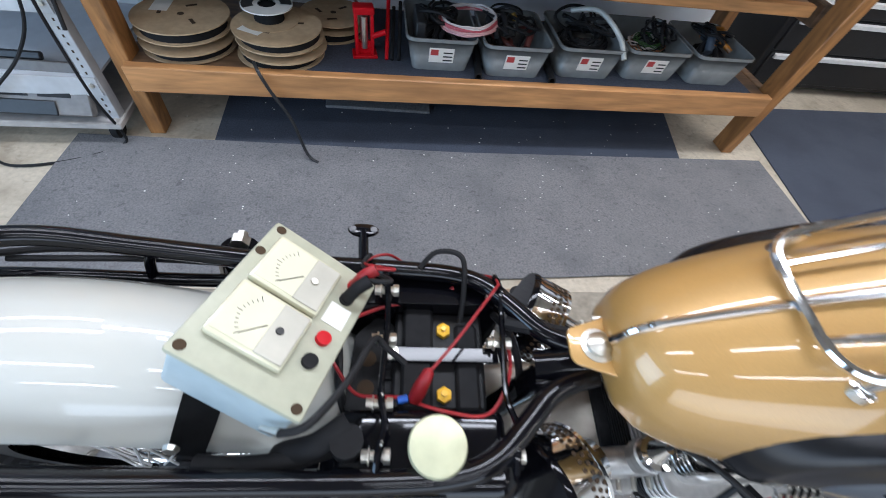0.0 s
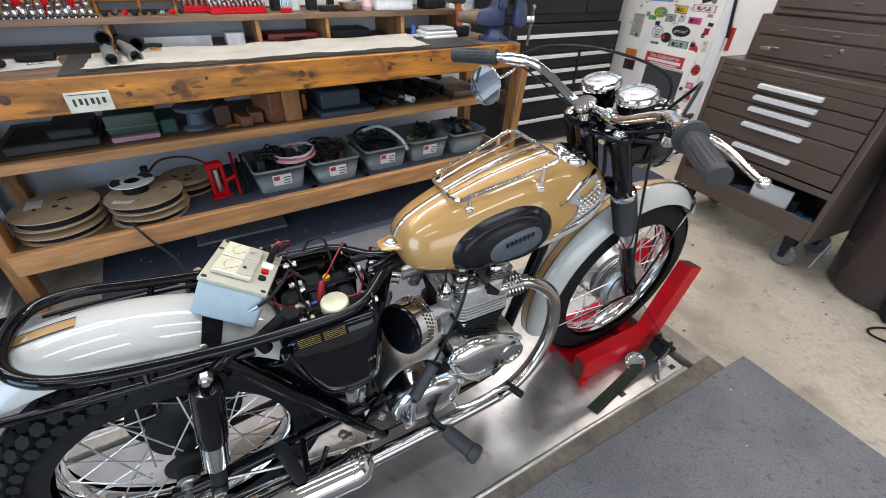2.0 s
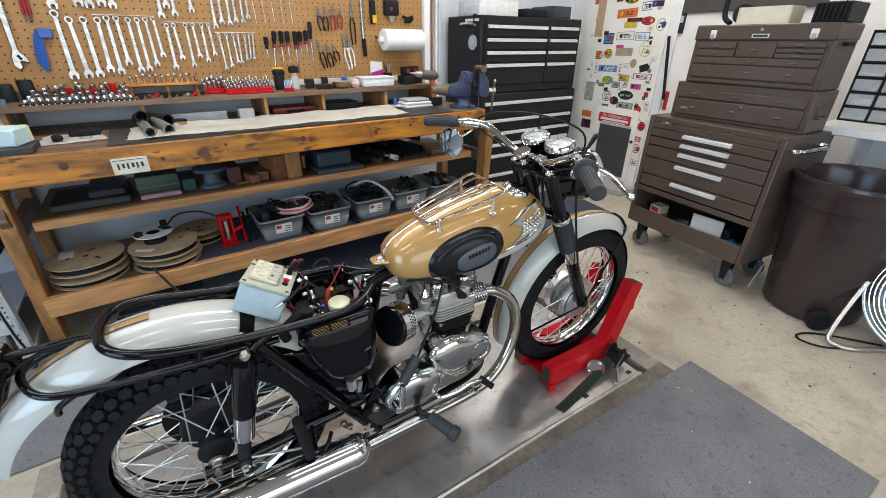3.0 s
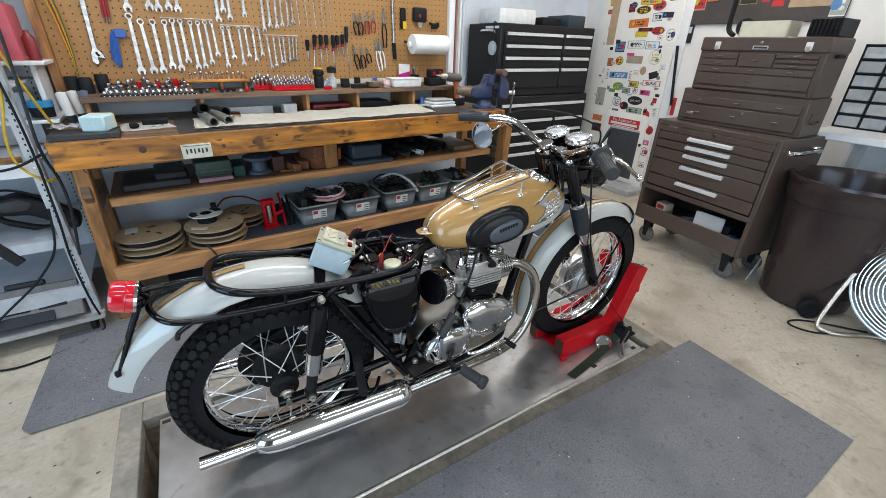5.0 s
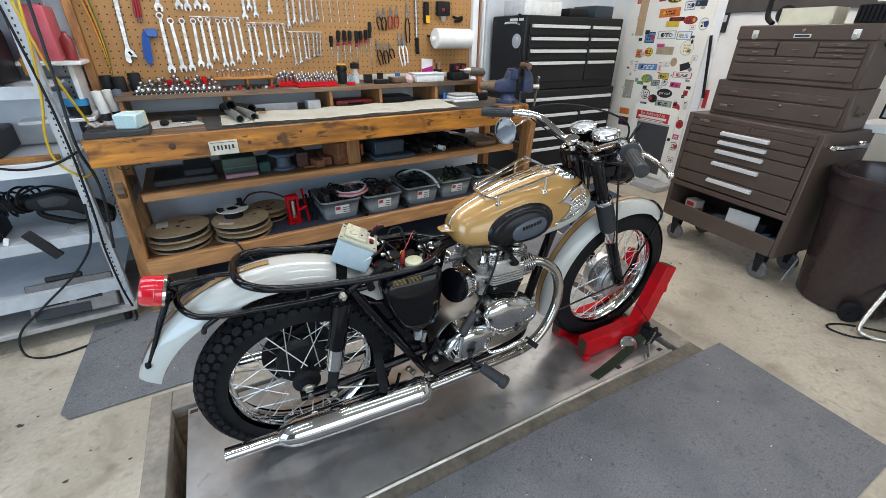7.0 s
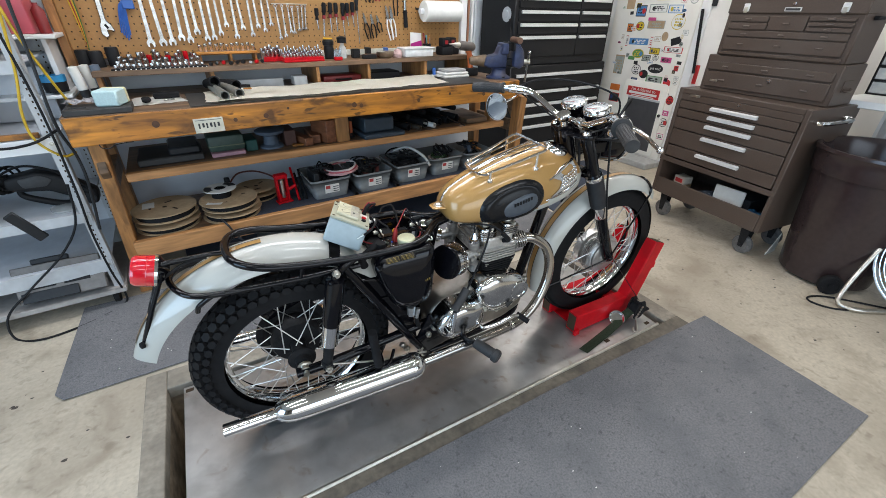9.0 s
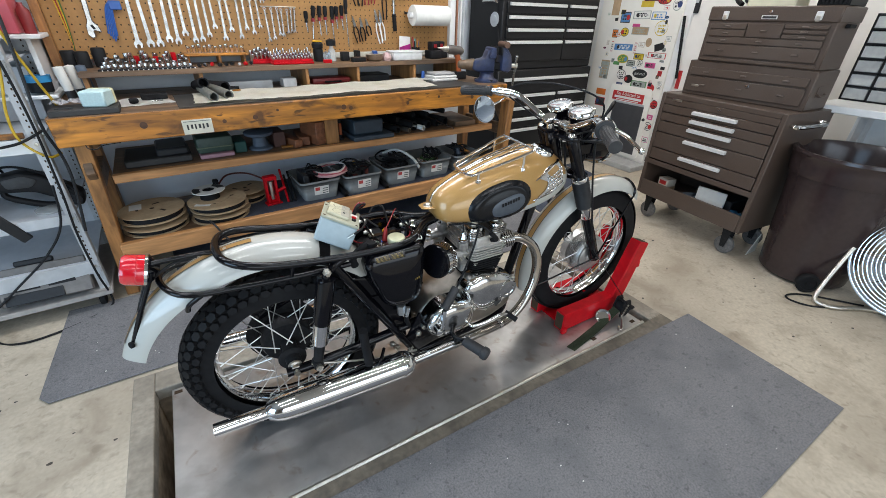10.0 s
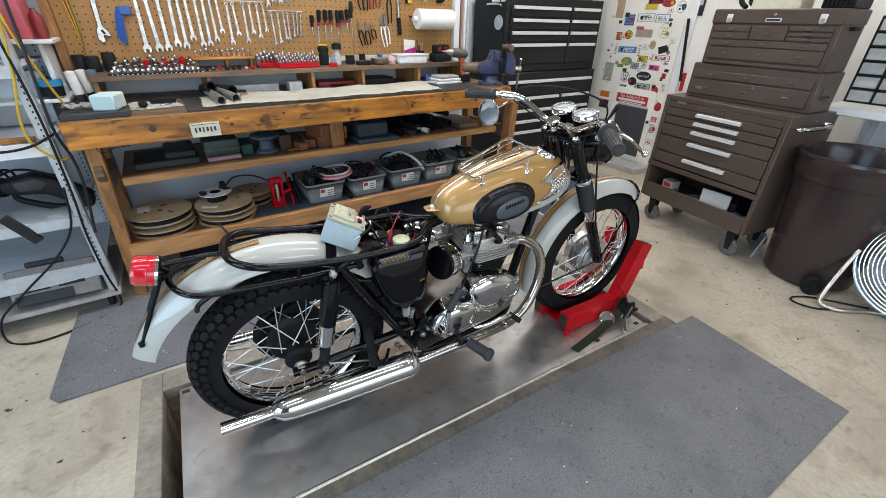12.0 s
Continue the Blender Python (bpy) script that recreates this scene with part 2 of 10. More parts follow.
def bx(bm, x0, x1, y0, y1, z0, z1, bev=0.0, m=None, mi=0, seg=1):
    """A box between two corners, with bevelled edges."""
    r = bmesh.ops.create_cube(bm, size=1)
    vs = r["verts"]
    for v in vs:
        v.co = Vector(((x0 + x1) / 2 + v.co.x * (x1 - x0), (y0 + y1) / 2 + v.co.y * (y1 - y0), (z0 + z1) / 2 + v.co.z * (z1 - z0)))
        if m is not None:
            v.co = m @ v.co
    fs = {f for v in vs for f in v.link_faces}
    for f in fs:
        f.material_index = mi
    if bev:
        es = list({e for f in fs for e in f.edges})
        bmesh.ops.bevel(bm, geom=es, offset=bev, segments=seg, affect="EDGES", profile=0.5)
    return bm


def box(x0, x1, y0, y1, z0, z1, bev=0.0, m=None, seg=1):
    return bx(bmesh.new(), x0, x1, y0, y1, z0, z1, bev, m, 0, seg)


def frame_of(d):
    d = Vector(d).normalized()
    u = d.cross(Vector((0, 0, 1)) if abs(d.z) < 0.95 else Vector((1, 0, 0))).normalized()
    return d, u, d.cross(u)


def lathe(bm, p, d, prof, n=24, mi=0, cap=True):
    """Turns a profile of (distance along d from p, radius) round the axis d."""
    p = Vector(p)
    d, u, w = frame_of(d)
    rings = []
    for a, r in prof:
        c = p + d * a
        if r < 1e-5:
            rings.append([bm.verts.new(c)])
        else:
            rings.append([bm.verts.new(c + (u * math.cos(6.28318531 * k / n) + w * math.sin(6.28318531 * k / n)) * r) for k in range(n)])
    for a, b in zip(rings, rings[1:]):
        for k in range(n):
            q = (k + 1) % n
            vs = [a[k % len(a)], a[q % len(a)], b[q % len(b)], b[k % len(b)]]
            vs = list(dict.fromkeys(vs))
            if len(vs) > 2:
                bm.faces.new(vs).material_index = mi
    if cap:
        for r in (rings[0], rings[-1]):
            if len(r) > 2:
                bm.faces.new(r).material_index = mi
    return bm


def rod(bm, a, b, r, n=10, mi=0, r2=None):
    a, b = Vector(a), Vector(b)
    return lathe(bm, a, b - a, [(0, r), ((b - a).length, r if r2 is None else r2)], n, mi)


def smooth_path(pts, per=6, closed=False):
    pts = [Vector(p) for p in pts]
    out, n = [], len(pts)
    for i in range(n if closed else n - 1):
        p0 = pts[(i - 1) % n] if closed or i else pts[0]
        p1, p2 = pts[i], pts[(i + 1) % n]
        p3 = pts[(i + 2) % n] if closed or i + 2 < n else pts[-1]
        for k in range(per):
            t = k / per
            out.append(0.5 * ((2 * p1) + (p2 - p0) * t + (2 * p0 - 5 * p1 + 4 * p2 - p3) * t * t + (3 * p1 - p0 - 3 * p2 + p3) * t ** 3))
    if not closed:
        out.append(pts[-1])
    return out


def tube(bm, pts, r, n=8, per=6, closed=False, mi=0, smooth=True):
    """A tube swept along a smooth curve. r: one radius, or one at each end."""
    path = smooth_path(pts, per, closed) if smooth else [Vector(p) for p in pts]
    rs = r if isinstance(r, (tuple, list)) else (r, r)
    rings, u = [], None
    for i, p in enumerate(path):
        a, b = path[i - 1] if i or closed else p, path[(i + 1) % len(path)] if closed or i + 1 < len(path) else p
        d = (b - a).normalized()
        if u is None:
            u = frame_of(d)[1]
        u = (u - d * u.dot(d)).normalized()
        w = d.cross(u)
        rad = rs[0] + (rs[1] - rs[0]) * i / max(1, len(path) - 1)
        rings.append([bm.verts.new(p + (u * math.cos(6.28318531 * k / n) + w * math.sin(6.28318531 * k / n)) * rad) for k in range(n)])
    for i in range(len(rings) if closed else len(rings) - 1):
        a, b = rings[i], rings[(i + 1) % len(rings)]
        if closed and i == len(rings) - 1:
            s = min(range(n), key=lambda s: (a[0].co - b[s].co).length)
            b = b[s:] + b[:s]
        for k in range(n):
            bm.faces.new((a[k], a[(k + 1) % n], b[(k + 1) % n], b[k])).material_index = mi
    if not closed:
        bm.faces.new(rings[0]).material_index = mi
        bm.faces.new(rings[-1]).material_index = mi
    return bm


def outline_prism(bm, pts, axis, a, b, bev=0.0, mi=0, seg=2):
    """A flat outline of (u, v) pairs pushed along an axis from a to b. axis y: pairs are x, z; x: y, z; z: x, y."""
    def at(u, v, w):
        return {"x": (w, u, v), "y": (u, w, v), "z": (u, v, w)}[axis]
    lo = [bm.verts.new(at(u, v, a)) for u, v in pts]
    hi = [bm.verts.new(at(u, v, b)) for u, v in pts]
    n = len(pts)
    fs = [bm.faces.new(lo), bm.faces.new(hi)]
    caps = [e for f in fs for e in f.edges]
    for i in range(n):
        fs.append(bm.faces.new((lo[i], lo[(i + 1) % n], hi[(i + 1) % n], hi[i])))
    for f in fs:
        f.material_index = mi
    if bev:
        bmesh.ops.recalc_face_normals(bm, faces=fs)
        bmesh.ops.bevel(bm, geom=caps, offset=bev, segments=seg, affect="EDGES", profile=0.5)
    return bm


def round_outline(pts, r, n=4):
    """A polygon with rounded corners."""
    out, k = [], len(pts)
    for i in range(k):
        p, a, b = Vector(pts[i]), Vector(pts[i - 1]), Vector(pts[(i + 1) % k])
        da, db = (a - p), (b - p)
        ra = min(r, da.length * 0.45, db.length * 0.45)
        s, e = p + da.normalized() * ra, p + db.normalized() * ra
        for j in range(n + 1):
            t = j / n
            out.append(tuple((1 - t) ** 2 * s + 2 * t * (1 - t) * p + t * t * e))
    return out


def words(name, text, size, m, material, parent=None, depth=0.0006):
    """Raised lettering as a mesh, centred at m, in the plane of its x and y."""
    cu = bpy.data.curves.new(name, "FONT")
    cu.body, cu.size, cu.extrude, cu.align_x, cu.align_y = text, size, depth, "CENTER", "CENTER"
    cu.resolution_u = 2
    tmp = new(name + "_tmp", cu)
    me = bpy.data.meshes.new_from_object(tmp.evaluated_get(bpy.context.evaluated_depsgraph_get()))
    bpy.data.objects.remove(tmp)
    me.materials.clear()
    me.materials.append(material)
    return part(name, me, None, parent, "", m)


def so_far():
    return set(scene.collection.objects)


def settle(before, m):
    """Moves every top-level thing made since then as one group."""
    for ob in scene.collection.objects:
        if ob not in before and ob.parent is None:
            ob.matrix_basis = m @ ob.matrix_basis


# the bench line stands turned a little from the lift
TURN = Matrix.Translation((0.8, 1.3, 0)) @ pose(0, 0, 0, 0, 0, 2.6) @ Matrix.Translation((-0.8, -1.3, 0))


def bench_group(shift, scale=1.0, about=(0, 0, 0)):
    a = Vector(about)
    return TURN @ Matrix.Translation(a + Vector(shift)) @ Matrix.Diagonal((scale, scale, scale, 1)) @ Matrix.Translation(-a)


# ---- the room ----
XW, YW, YS, XE, HC = -3.1, 1.815, -4.6, 3.84, 2.65
YN = 2.32                                              # back of the corner niche
PX0, PX1, PY0, PY1 = -0.492, 1.672, -0.402, 0.312      # the lift pit


def slab(name, bm, material, label, cat="wall"):
    return thing(name, bm, material, label, cat, kind="structure")


bm = bmesh.new()
for x0, x1, y0, y1 in [(XW - 0.2, PX0, YS - 6, YN), (PX1, XE, YS - 6, YN), (PX0, PX1, YS - 6, PY0), (PX0, PX1, PY1, YN)]:
    bx(bm, x0, x1, y0, y1, -0.15, 0)
floor = slab("floor", bm, CONCRETE, "stained beige concrete garage floor with dark oil spots", "floor")
bm = bmesh.new()
bx(bm, PX0 - 0.02, PX1 + 0.02, PY0 - 0.02, PY1 + 0.02, -0.42, -0.40)
for x0, x1, y0, y1 in [(PX0 - 0.02, PX0 + 0.003, PY0, PY1), (PX1 - 0.003, PX1 + 0.02, PY0, PY1), (PX0, PX1, PY0 - 0.02, PY0 + 0.002), (PX0, PX1, PY1 - 0.003, PY1 + 0.02)]:
    bx(bm, x0, x1, y0, y1, -0.41, -0.001)
slab("lift_pit", bm, PIT, "dirty concrete pit sunk into the garage floor", "pit")
bm = bmesh.new()
for x0, x1, y0, y1 in [(-0.560, PX0 + 0.007, -0.9, 0.418), (PX0 + 0.007, PX1 + 0.09, PY1 - 0.007, 0.418), (PX1 - 0.007, PX1 + 0.09, PY0 + 0.006, PY1 - 0.007)]:
    bx(bm, x0, x1, y0, y1, -0.05, 0.003, 0.003)
slab("pit_kerb", bm, CONC_EDGE, "rough patched concrete border round the lift pit", "kerb")
slab("pit_edge", box(PX0 + 0.008, PX1 + 0.09, -0.49, PY0 + 0.005, -0.05, 0.003, 0.003), OILY_EDGE, "oil-stained concrete edge between the lift plate and the mat", "kerb")
kept = so_far()
bm = bmesh.new()
bx(bm, XW - 0.4, 1.97, YW, YW + 0.12, -0.1, HC)
bx(bm, 1.85, 1.97, YW + 0.12, YN + 0.1, -0.1, HC)
slab("wall_north", bm, WALL, "plain pale painted wall behind the workbench")
settle(kept, TURN)
slab("wall_niche", box(1.7, XE + 0.2, YN, YN + 0.15, -0.1, HC), WALL, "plain pale painted wall behind the black tool cabinet")
slab("wall_east", box(XE, XE + 0.15, YS, YN + 0.15, -0.1, HC), WALL_WARM_LIT, "plain white painted wall")
bm = bmesh.new()
bx(bm, XW - 0.15, XW, -0.4, YN + 0.1, -0.1, HC)
bx(bm, XW - 0.15, XW, YS, -2.8, -0.1, HC)
bx(bm, XW - 0.15, XW, -2.8, -0.4, 2.2, HC)
# unseen walls behind and left of the camera, browned to darken reflections
DARK_WALL = mat("wall_reflect_dark", (0.26, 0.24, 0.22), 0.8, scale=8, var=0.2, bump=0.05, stain=(0.14, 0.12, 0.10), stain_amt=0.5, stain_scale=2)
slab("wall_west", bm, DARK_WALL, "unseen wall with an assumed doorway, browned to darken reflections")
bm = bmesh.new()
bx(bm, XW, -2.1, YS - 0.15, YS, -0.1, HC)
bx(bm, 2.7, XE, YS - 0.15, YS, -0.1, HC)
bx(bm, -2.1, 2.7, YS - 0.15, YS, 2.3, HC)
slab("wall_south", bm, DARK_WALL, "unseen wall with an assumed garage doorway, browned to darken reflections")
# ceiling added out of view, dull brown for darker reflections
slab("ceiling", box(XW - 0.15, XE + 0.15, YS - 0.15, YN + 0.15, HC, HC + 0.12), CEIL, "unseen ceiling, browned to darken reflections", "ceiling")
slab("ground", box(-60, 60, -80, YS - 5.9, -0.16, -0.02), CONC_EDGE, "bare concrete driveway outside the garage", "ground")

# ---- lift plate and mats ----
bm = box(-0.427, 1.618, -0.393, 0.280, -0.012, 0.002, 0.002)
plate = thing("lift_plate", bm, STEEL_PLATE, "worn grey steel lift platform set flush in the floor pit", "platform")
bm = bmesh.new()
rod(bm, (-0.427, -0.393, 0.002), (1.618, -0.393, 0.002), 0.0085, 10)
part("edge_bead", bm, ZINC, plate)
for px, py in [(-0.405, 0.257), (1.575, -0.362), (1.30, -0.355)]:
    part("slot_hole", round_box := box(px - 0.014, px + 0.014, py - 0.009, py + 0.009, 0.0015, 0.0032, 0.0006), HOLE, plate)
bm = bmesh.new()
bx(bm, -0.30, -0.22, -0.25, 0.15, -0.40, -0.012)
bx(bm, 1.2, 1.28, -0.25, 0.15, -0.40, -0.012)
part("lift_leg", bm, IRON, plate)


def floor_mat(name, pts, z, material, label):
    bm = bmesh.new()
    outline_prism(bm, pts, "z", z, z + 0.007, 0.002, seg=1)
    return thing(name, bm, material, label, "mat")


floor_mat("floor_mat", [(-0.87, -0.455), (0.37, -0.451), (0.864, -0.447), (1.885, -0.469), (1.853, -1.136), (0.36, -1.155), (-0.89, -1.15)], 0.0, CARPET, "charcoal ribbed carpet runner lying beside the lift")
floor_mat("floor_mat", [(-0.864, 0.476), (-0.830, 0.431), (0.61, 0.456), (2.055, 0.530), (2.055, 1.150), (0.62, 1.095), (-0.852, 1.09)], 0.004, CARPET, "grey carpet runner in front of the workbench")
floor_mat("floor_mat", [(-0.368, 1.042), (1.63, 1.08), (1.75, 1.70), (-0.41, 1.68)], 0.0, CARPET_DK, "dark slate carpet pushed under the workbench")
floor_mat("floor_mat", [(2.07, 0.67), (3.12, 0.80), (3.25, 1.66), (2.16, 1.60)], 0.0, CARPET_DK, "dark carpet in front of the black tool cabinet")

# ---- motorcycle ----
SET = Matrix.Translation((0.594, -0.047, 0.005)) @ pose(0, 0, 0, 5.76, -0.83, -0.2) @ Matrix.Diagonal((0.979, 0.979, 0.979, 1)) @ Matrix.Translation((-0.6, 0.05, 0))
BIKE = SET @ pose(0, -0.05, 0.0, 0, 0, -2.1) @ pose(0, 0, 0, -2.9, 0, 0)
bike = base("motorcycle", BIKE, "gold and cream vintage twin motorcycle without its seat", "motorcycle")
STEER_P, STEER_D = Vector((1.12, 0, 0.93)), Vector((-0.44, 0, 0.898)).normalized()
STEER = Matrix.Translation(STEER_P) @ Matrix.Rotation(radians(0.5), 4, STEER_D) @ Matrix.Translation(-STEER_P)


def wheel(name, cx, cz, rr, rt, tw, label, m=None, spoke_n=40, hub_r=0.07, hub_w=0.07, knobby=True):
    """A spoked wheel, its axle along y. rr: rim radius, rt: tyre radius, tw: half tyre width."""
    bm = bmesh.new()
    prof = [(-0.030, rr + 0.004), (-0.031, rr - 0.008), (-0.024, rr - 0.013), (-0.012, rr - 0.019), (0.012, rr - 0.019), (0.024, rr - 0.013), (0.031, rr - 0.008), (0.030, rr + 0.004)]
    lathe(bm, (cx, 0, cz), (0, 1, 0), prof, 72, cap=False)
    w = part(name, bm, CHROME, bike, label, m)
    bm = bmesh.new()
    rm = (rr + rt) / 2
    prof = []
    for k in range(15):
        a = math.pi * k / 14
        prof.append((-math.cos(a) * tw * (1.0 if 2 < k < 12 else 0.92), rr - 0.002 + (rt - 0.007 - rr) * math.sin(a) ** 0.62))
    lathe(bm, (cx, 0, cz), (0, 1, 0), prof, 72, cap=False)
    part("tyre", bm, TYRE, w)
    bm = bmesh.new()
    if knobby:
        n = 52
        for k in range(n):
            for row, (yy, wid, lift, hx, lean) in enumerate([(-1.02, 0.026, 0.044, 0.0185, 74), (-0.84, 0.029, 0.019, 0.0205, 46), (-0.43, 0.029, 0.005, 0.0215, 22), (0.0, 0.028, 0.0, 0.0215, 0), (0.43, 0.029, 0.005, 0.0215, -22), (0.84, 0.029, 0.019, 0.0205, -46), (1.02, 0.026, 0.044, 0.0185, -74)]):
                a = 6.28318531 * (k + (0.5 if row % 2 else 0)) / n
                mm = Matrix.Translation((cx, 0, cz)) @ Matrix.Rotation(a, 4, "Y")
                tilt = radians(lean)
                mm = mm @ Matrix.Translation((0, yy * tw * 1.02, rt - lift + 0.003)) @ Matrix.Rotation(tilt, 4, "X")
                h = wid / 2
                lo = [(-hx, 0), (-hx * 0.55, -h), (hx * 0.55, -h), (hx, 0), (hx * 0.55, h), (-hx * 0.55, h)]
                vs = [bm.verts.new(mm @ Vector((u * 0.99, v * 0.99, -0.016))) for u, v in lo] + [bm.verts.new(mm @ Vector((u * 0.80, v * 0.80, 0))) for u, v in lo]
                bm.faces.new(vs[6:])
                for q in range(6):
                    bm.faces.new((vs[q], vs[(q + 1) % 6], vs[6 + (q + 1) % 6], vs[6 + q]))
    else:
        for g in (-0.45, 0.0, 0.45):
            lathe(bm, (cx, 0, cz), (0, 1, 0), [(g * tw - 0.009, rt - 0.012 - 0.004 * abs(g)), (g * tw - 0.008, rt - 0.003 - 0.012 * abs(g)), (g * tw + 0.008, rt - 0.003 - 0.012 * abs(g)), (g * tw + 0.009, rt - 0.012 - 0.004 * abs(g))], 72, cap=False)
    tagged(part("tread", bm, TYRE, w, "chunky block tread" if knobby else "ribbed tread"), kind="stuff")
    for k in range(spoke_n):
        side = -1 if k % 2 else 1
        a = 6.28318531 * k / spoke_n
        lead = (0.62 if (k // 2) % 2 else -0.62)
        p1 = Vector((cx + math.cos(a) * (rr - 0.014), side * 0.006, cz + math.sin(a) * (rr - 0.014)))
        p0 = Vector((cx + math.cos(a + lead) * hub_r, side * hub_w * 0.9, cz + math.sin(a + lead) * hub_r))
        bm = bmesh.new()
        rod(bm, p0, p1, 0.0020, 6)
        d = (p0 - p1).normalized()
        rod(bm, p1, p1 + d * 0.016, 0.0032, 6)
        part("spoke", bm, SPOKE, w)
    return w


rear_wheel = wheel("rear_wheel", 0.0, 0.325, 0.240, 0.330, 0.051, "chrome spoked rear wheel with a chunky black tyre")
front_wheel = wheel("front_wheel", 1.412, 0.347, 0.256, 0.345, 0.049, "chrome spoked front wheel with a slim black tyre", STEER, hub_r=0.088, hub_w=0.052, knobby=False)
bm = bmesh.new()
lathe(bm, (0, 0, 0.325), (0, 1, 0), [(-0.105, 0.011), (-0.088, 0.014), (-0.086, 0.024), (-0.066, 0.026), (-0.062, 0.046), (-0.056, 0.047), (-0.052, 0.026), (0.02, 0.026), (0.025, 0.080), (0.04, 0.088), (0.085, 0.088), (0.09, 0.05), (0.12, 0.02)], 36)
part("hub", bm, IRON, rear_wheel)
bm = bmesh.new()
lathe(bm, (0, 0, 0.325), (0, -1, 0), [(0.098, 0.024), (0.106, 0.024), (0.108, 0.018), (0.122, 0.018), (0.123, 0.010), (0.138, 0.010)], 12)
part("axle_nut", bm, ZINC, rear_wheel)
bm = bmesh.new()
lathe(bm, (1.412, 0, 0.347), (0, 1, 0), [(-0.062, 0.02), (-0.058, 0.085), (-0.045, 0.092), (-0.03, 0.092), (-0.026, 0.070), (-0.014, 0.070), (-0.012, 0.092), (0.0, 0.092), (0.003, 0.072), (0.014, 0.072), (0.018, 0.092), (0.05, 0.096), (0.056, 0.088), (0.06, 0.02)], 40)
hub = part("hub", bm, HEAD, front_wheel, "grey alloy drum brake hub")
for k in range(5):
    part("hub_fin", lathe(bmesh.new(), (1.412, -0.044 + k * 0.009, 0.347), (0, 1, 0), [(0, 0.088), (0.0008, 0.100), (0.0032, 0.100), (0.004, 0.088)], 40, cap=False), HEAD, hub)
part("brake_plate", lathe(bmesh.new(), (1.412, -0.062, 0.347), (0, -1, 0), [(0, 0.080), (0.004, 0.074), (0.006, 0.040), (0.012, 0.034), (0.016, 0.018), (0.024, 0.016), (0.024, 0)], 32), HEAD, hub)
# sprocket and chain on the far side
bm = bmesh.new()
lathe(bm, (0, 0, 0.325), (0, 1, 0), [(0.092, 0.13), (0.098, 0.13)], 46)
lathe(bm, (0, 0, 0.325), (0, 1, 0), [(0.085, 0.1), (0.095, 0.11)], 30)
part("sprocket", bm, IRON, rear_wheel)
bm = bmesh.new()
for k in range(60):
    u = k / 59
    for z0, z1 in ((0.455, 0.40), (0.195, 0.27)):
        p = Vector((0.0 + 0.46 * u, 0.095, z0 + (z1 - z0) * u))
        bx(bm, p.x - 0.0035, p.x + 0.0035, 0.086, 0.104, p.z - 0.006, p.z + 0.006)
tagged(part("chain", bm, IRON, bike, "oily drive chain"), kind="stuff")


def fender(name, cx, cz, r, a0, a1, hw, m, label, drop=0.045, n=48, taper=None):
    """A mudguard: a rounded channel swept round an arc from a0 to a1 degrees."""
    bm = bmesh.new()
    sec = []
    for k in range(13):
        t = -1 + 2 * k / 12
        sec.append((t * hw, -drop * abs(t) ** 2.6))
    rows = []
    for th in (0.0, 0.0035):
        grid = []
        for i in range(n + 1):
            a = radians(a0 + (a1 - a0) * i / n)
            s = taper(i / n) if taper else 1.0
            grid.append([bm.verts.new((cx + math.cos(a) * (r + dz - th), y * s, cz + math.sin(a) * (r + dz - th))) for y, dz in sec])
        rows.append(grid)
    for g in rows:
        for i in range(n):
            for k in range(12):
                bm.faces.new((g[i][k], g[i + 1][k], g[i + 1][k + 1], g[i][k + 1]))
    o, q = rows
    for i in range(n):
        for k in (0, 12):
            bm.faces.new((o[i][k], o[i + 1][k], q[i + 1][k], q[i][k]))
    for i in (0, n):
        for k in range(12):
            bm.faces.new((o[i][k], o[i][k + 1], q[i][k + 1], q[i][k]))
    return part(name, bm, CREAM, bike, label, m)


def stripe(name, cx, cz, r, a0, a1, hw, parent, material, n=40, lift=0.0012):
    bm = bmesh.new()
    g = []
    for i in range(n + 1):
        a = radians(a0 + (a1 - a0) * i / n)
        g.append([bm.verts.new((cx + math.cos(a) * (r + lift - 0.0003 * abs(y) / 0.01), y, cz + math.sin(a) * (r + lift - 0.0003 * abs(y) / 0.01))) for y in (-hw, 0, hw)])
    for i in range(n):
        for k in range(2):
            bm.faces.new((g[i][k], g[i + 1][k], g[i + 1][k + 1], g[i][k + 1]))
    return part(name, bm, material, parent)


RFC = (-0.02, 0.325, 0.452)
rf = fender("rear_fender", *RFC, 30, 158, 0.084, None, "cream-white painted rear mudguard with a gold stripe", 0.055, 60, lambda t: 1.0 if t < 0.60 else 1.0 - 0.50 * ((t - 0.60) / 0.40) ** 1.4)
stripe("gold_stripe", *RFC, 92, 152, 0.011, rf, GOLD)
for s in (-1, 1):
    stripe("gold_stripe", *RFC, 92, 152, 0.0015, rf, CHARCOAL, lift=0.0018).matrix_basis = pose(0, s * 0.012, 0)
FFC = (1.405, 0.347, 0.394)
ff = fender("front_fender", *FFC, 48, 196, 0.062, STEER, "cream-white painted front mudguard with a gold stripe", 0.05, 60)
stripe("gold_stripe", *FFC, 50, 194, 0.012, ff, GOLD)
for s in (-1, 1):
    stripe("gold_stripe", *FFC, 50, 194, 0.0015, ff, CHARCOAL, lift=0.0018).matrix_basis = pose(0, s * 0.013, 0)

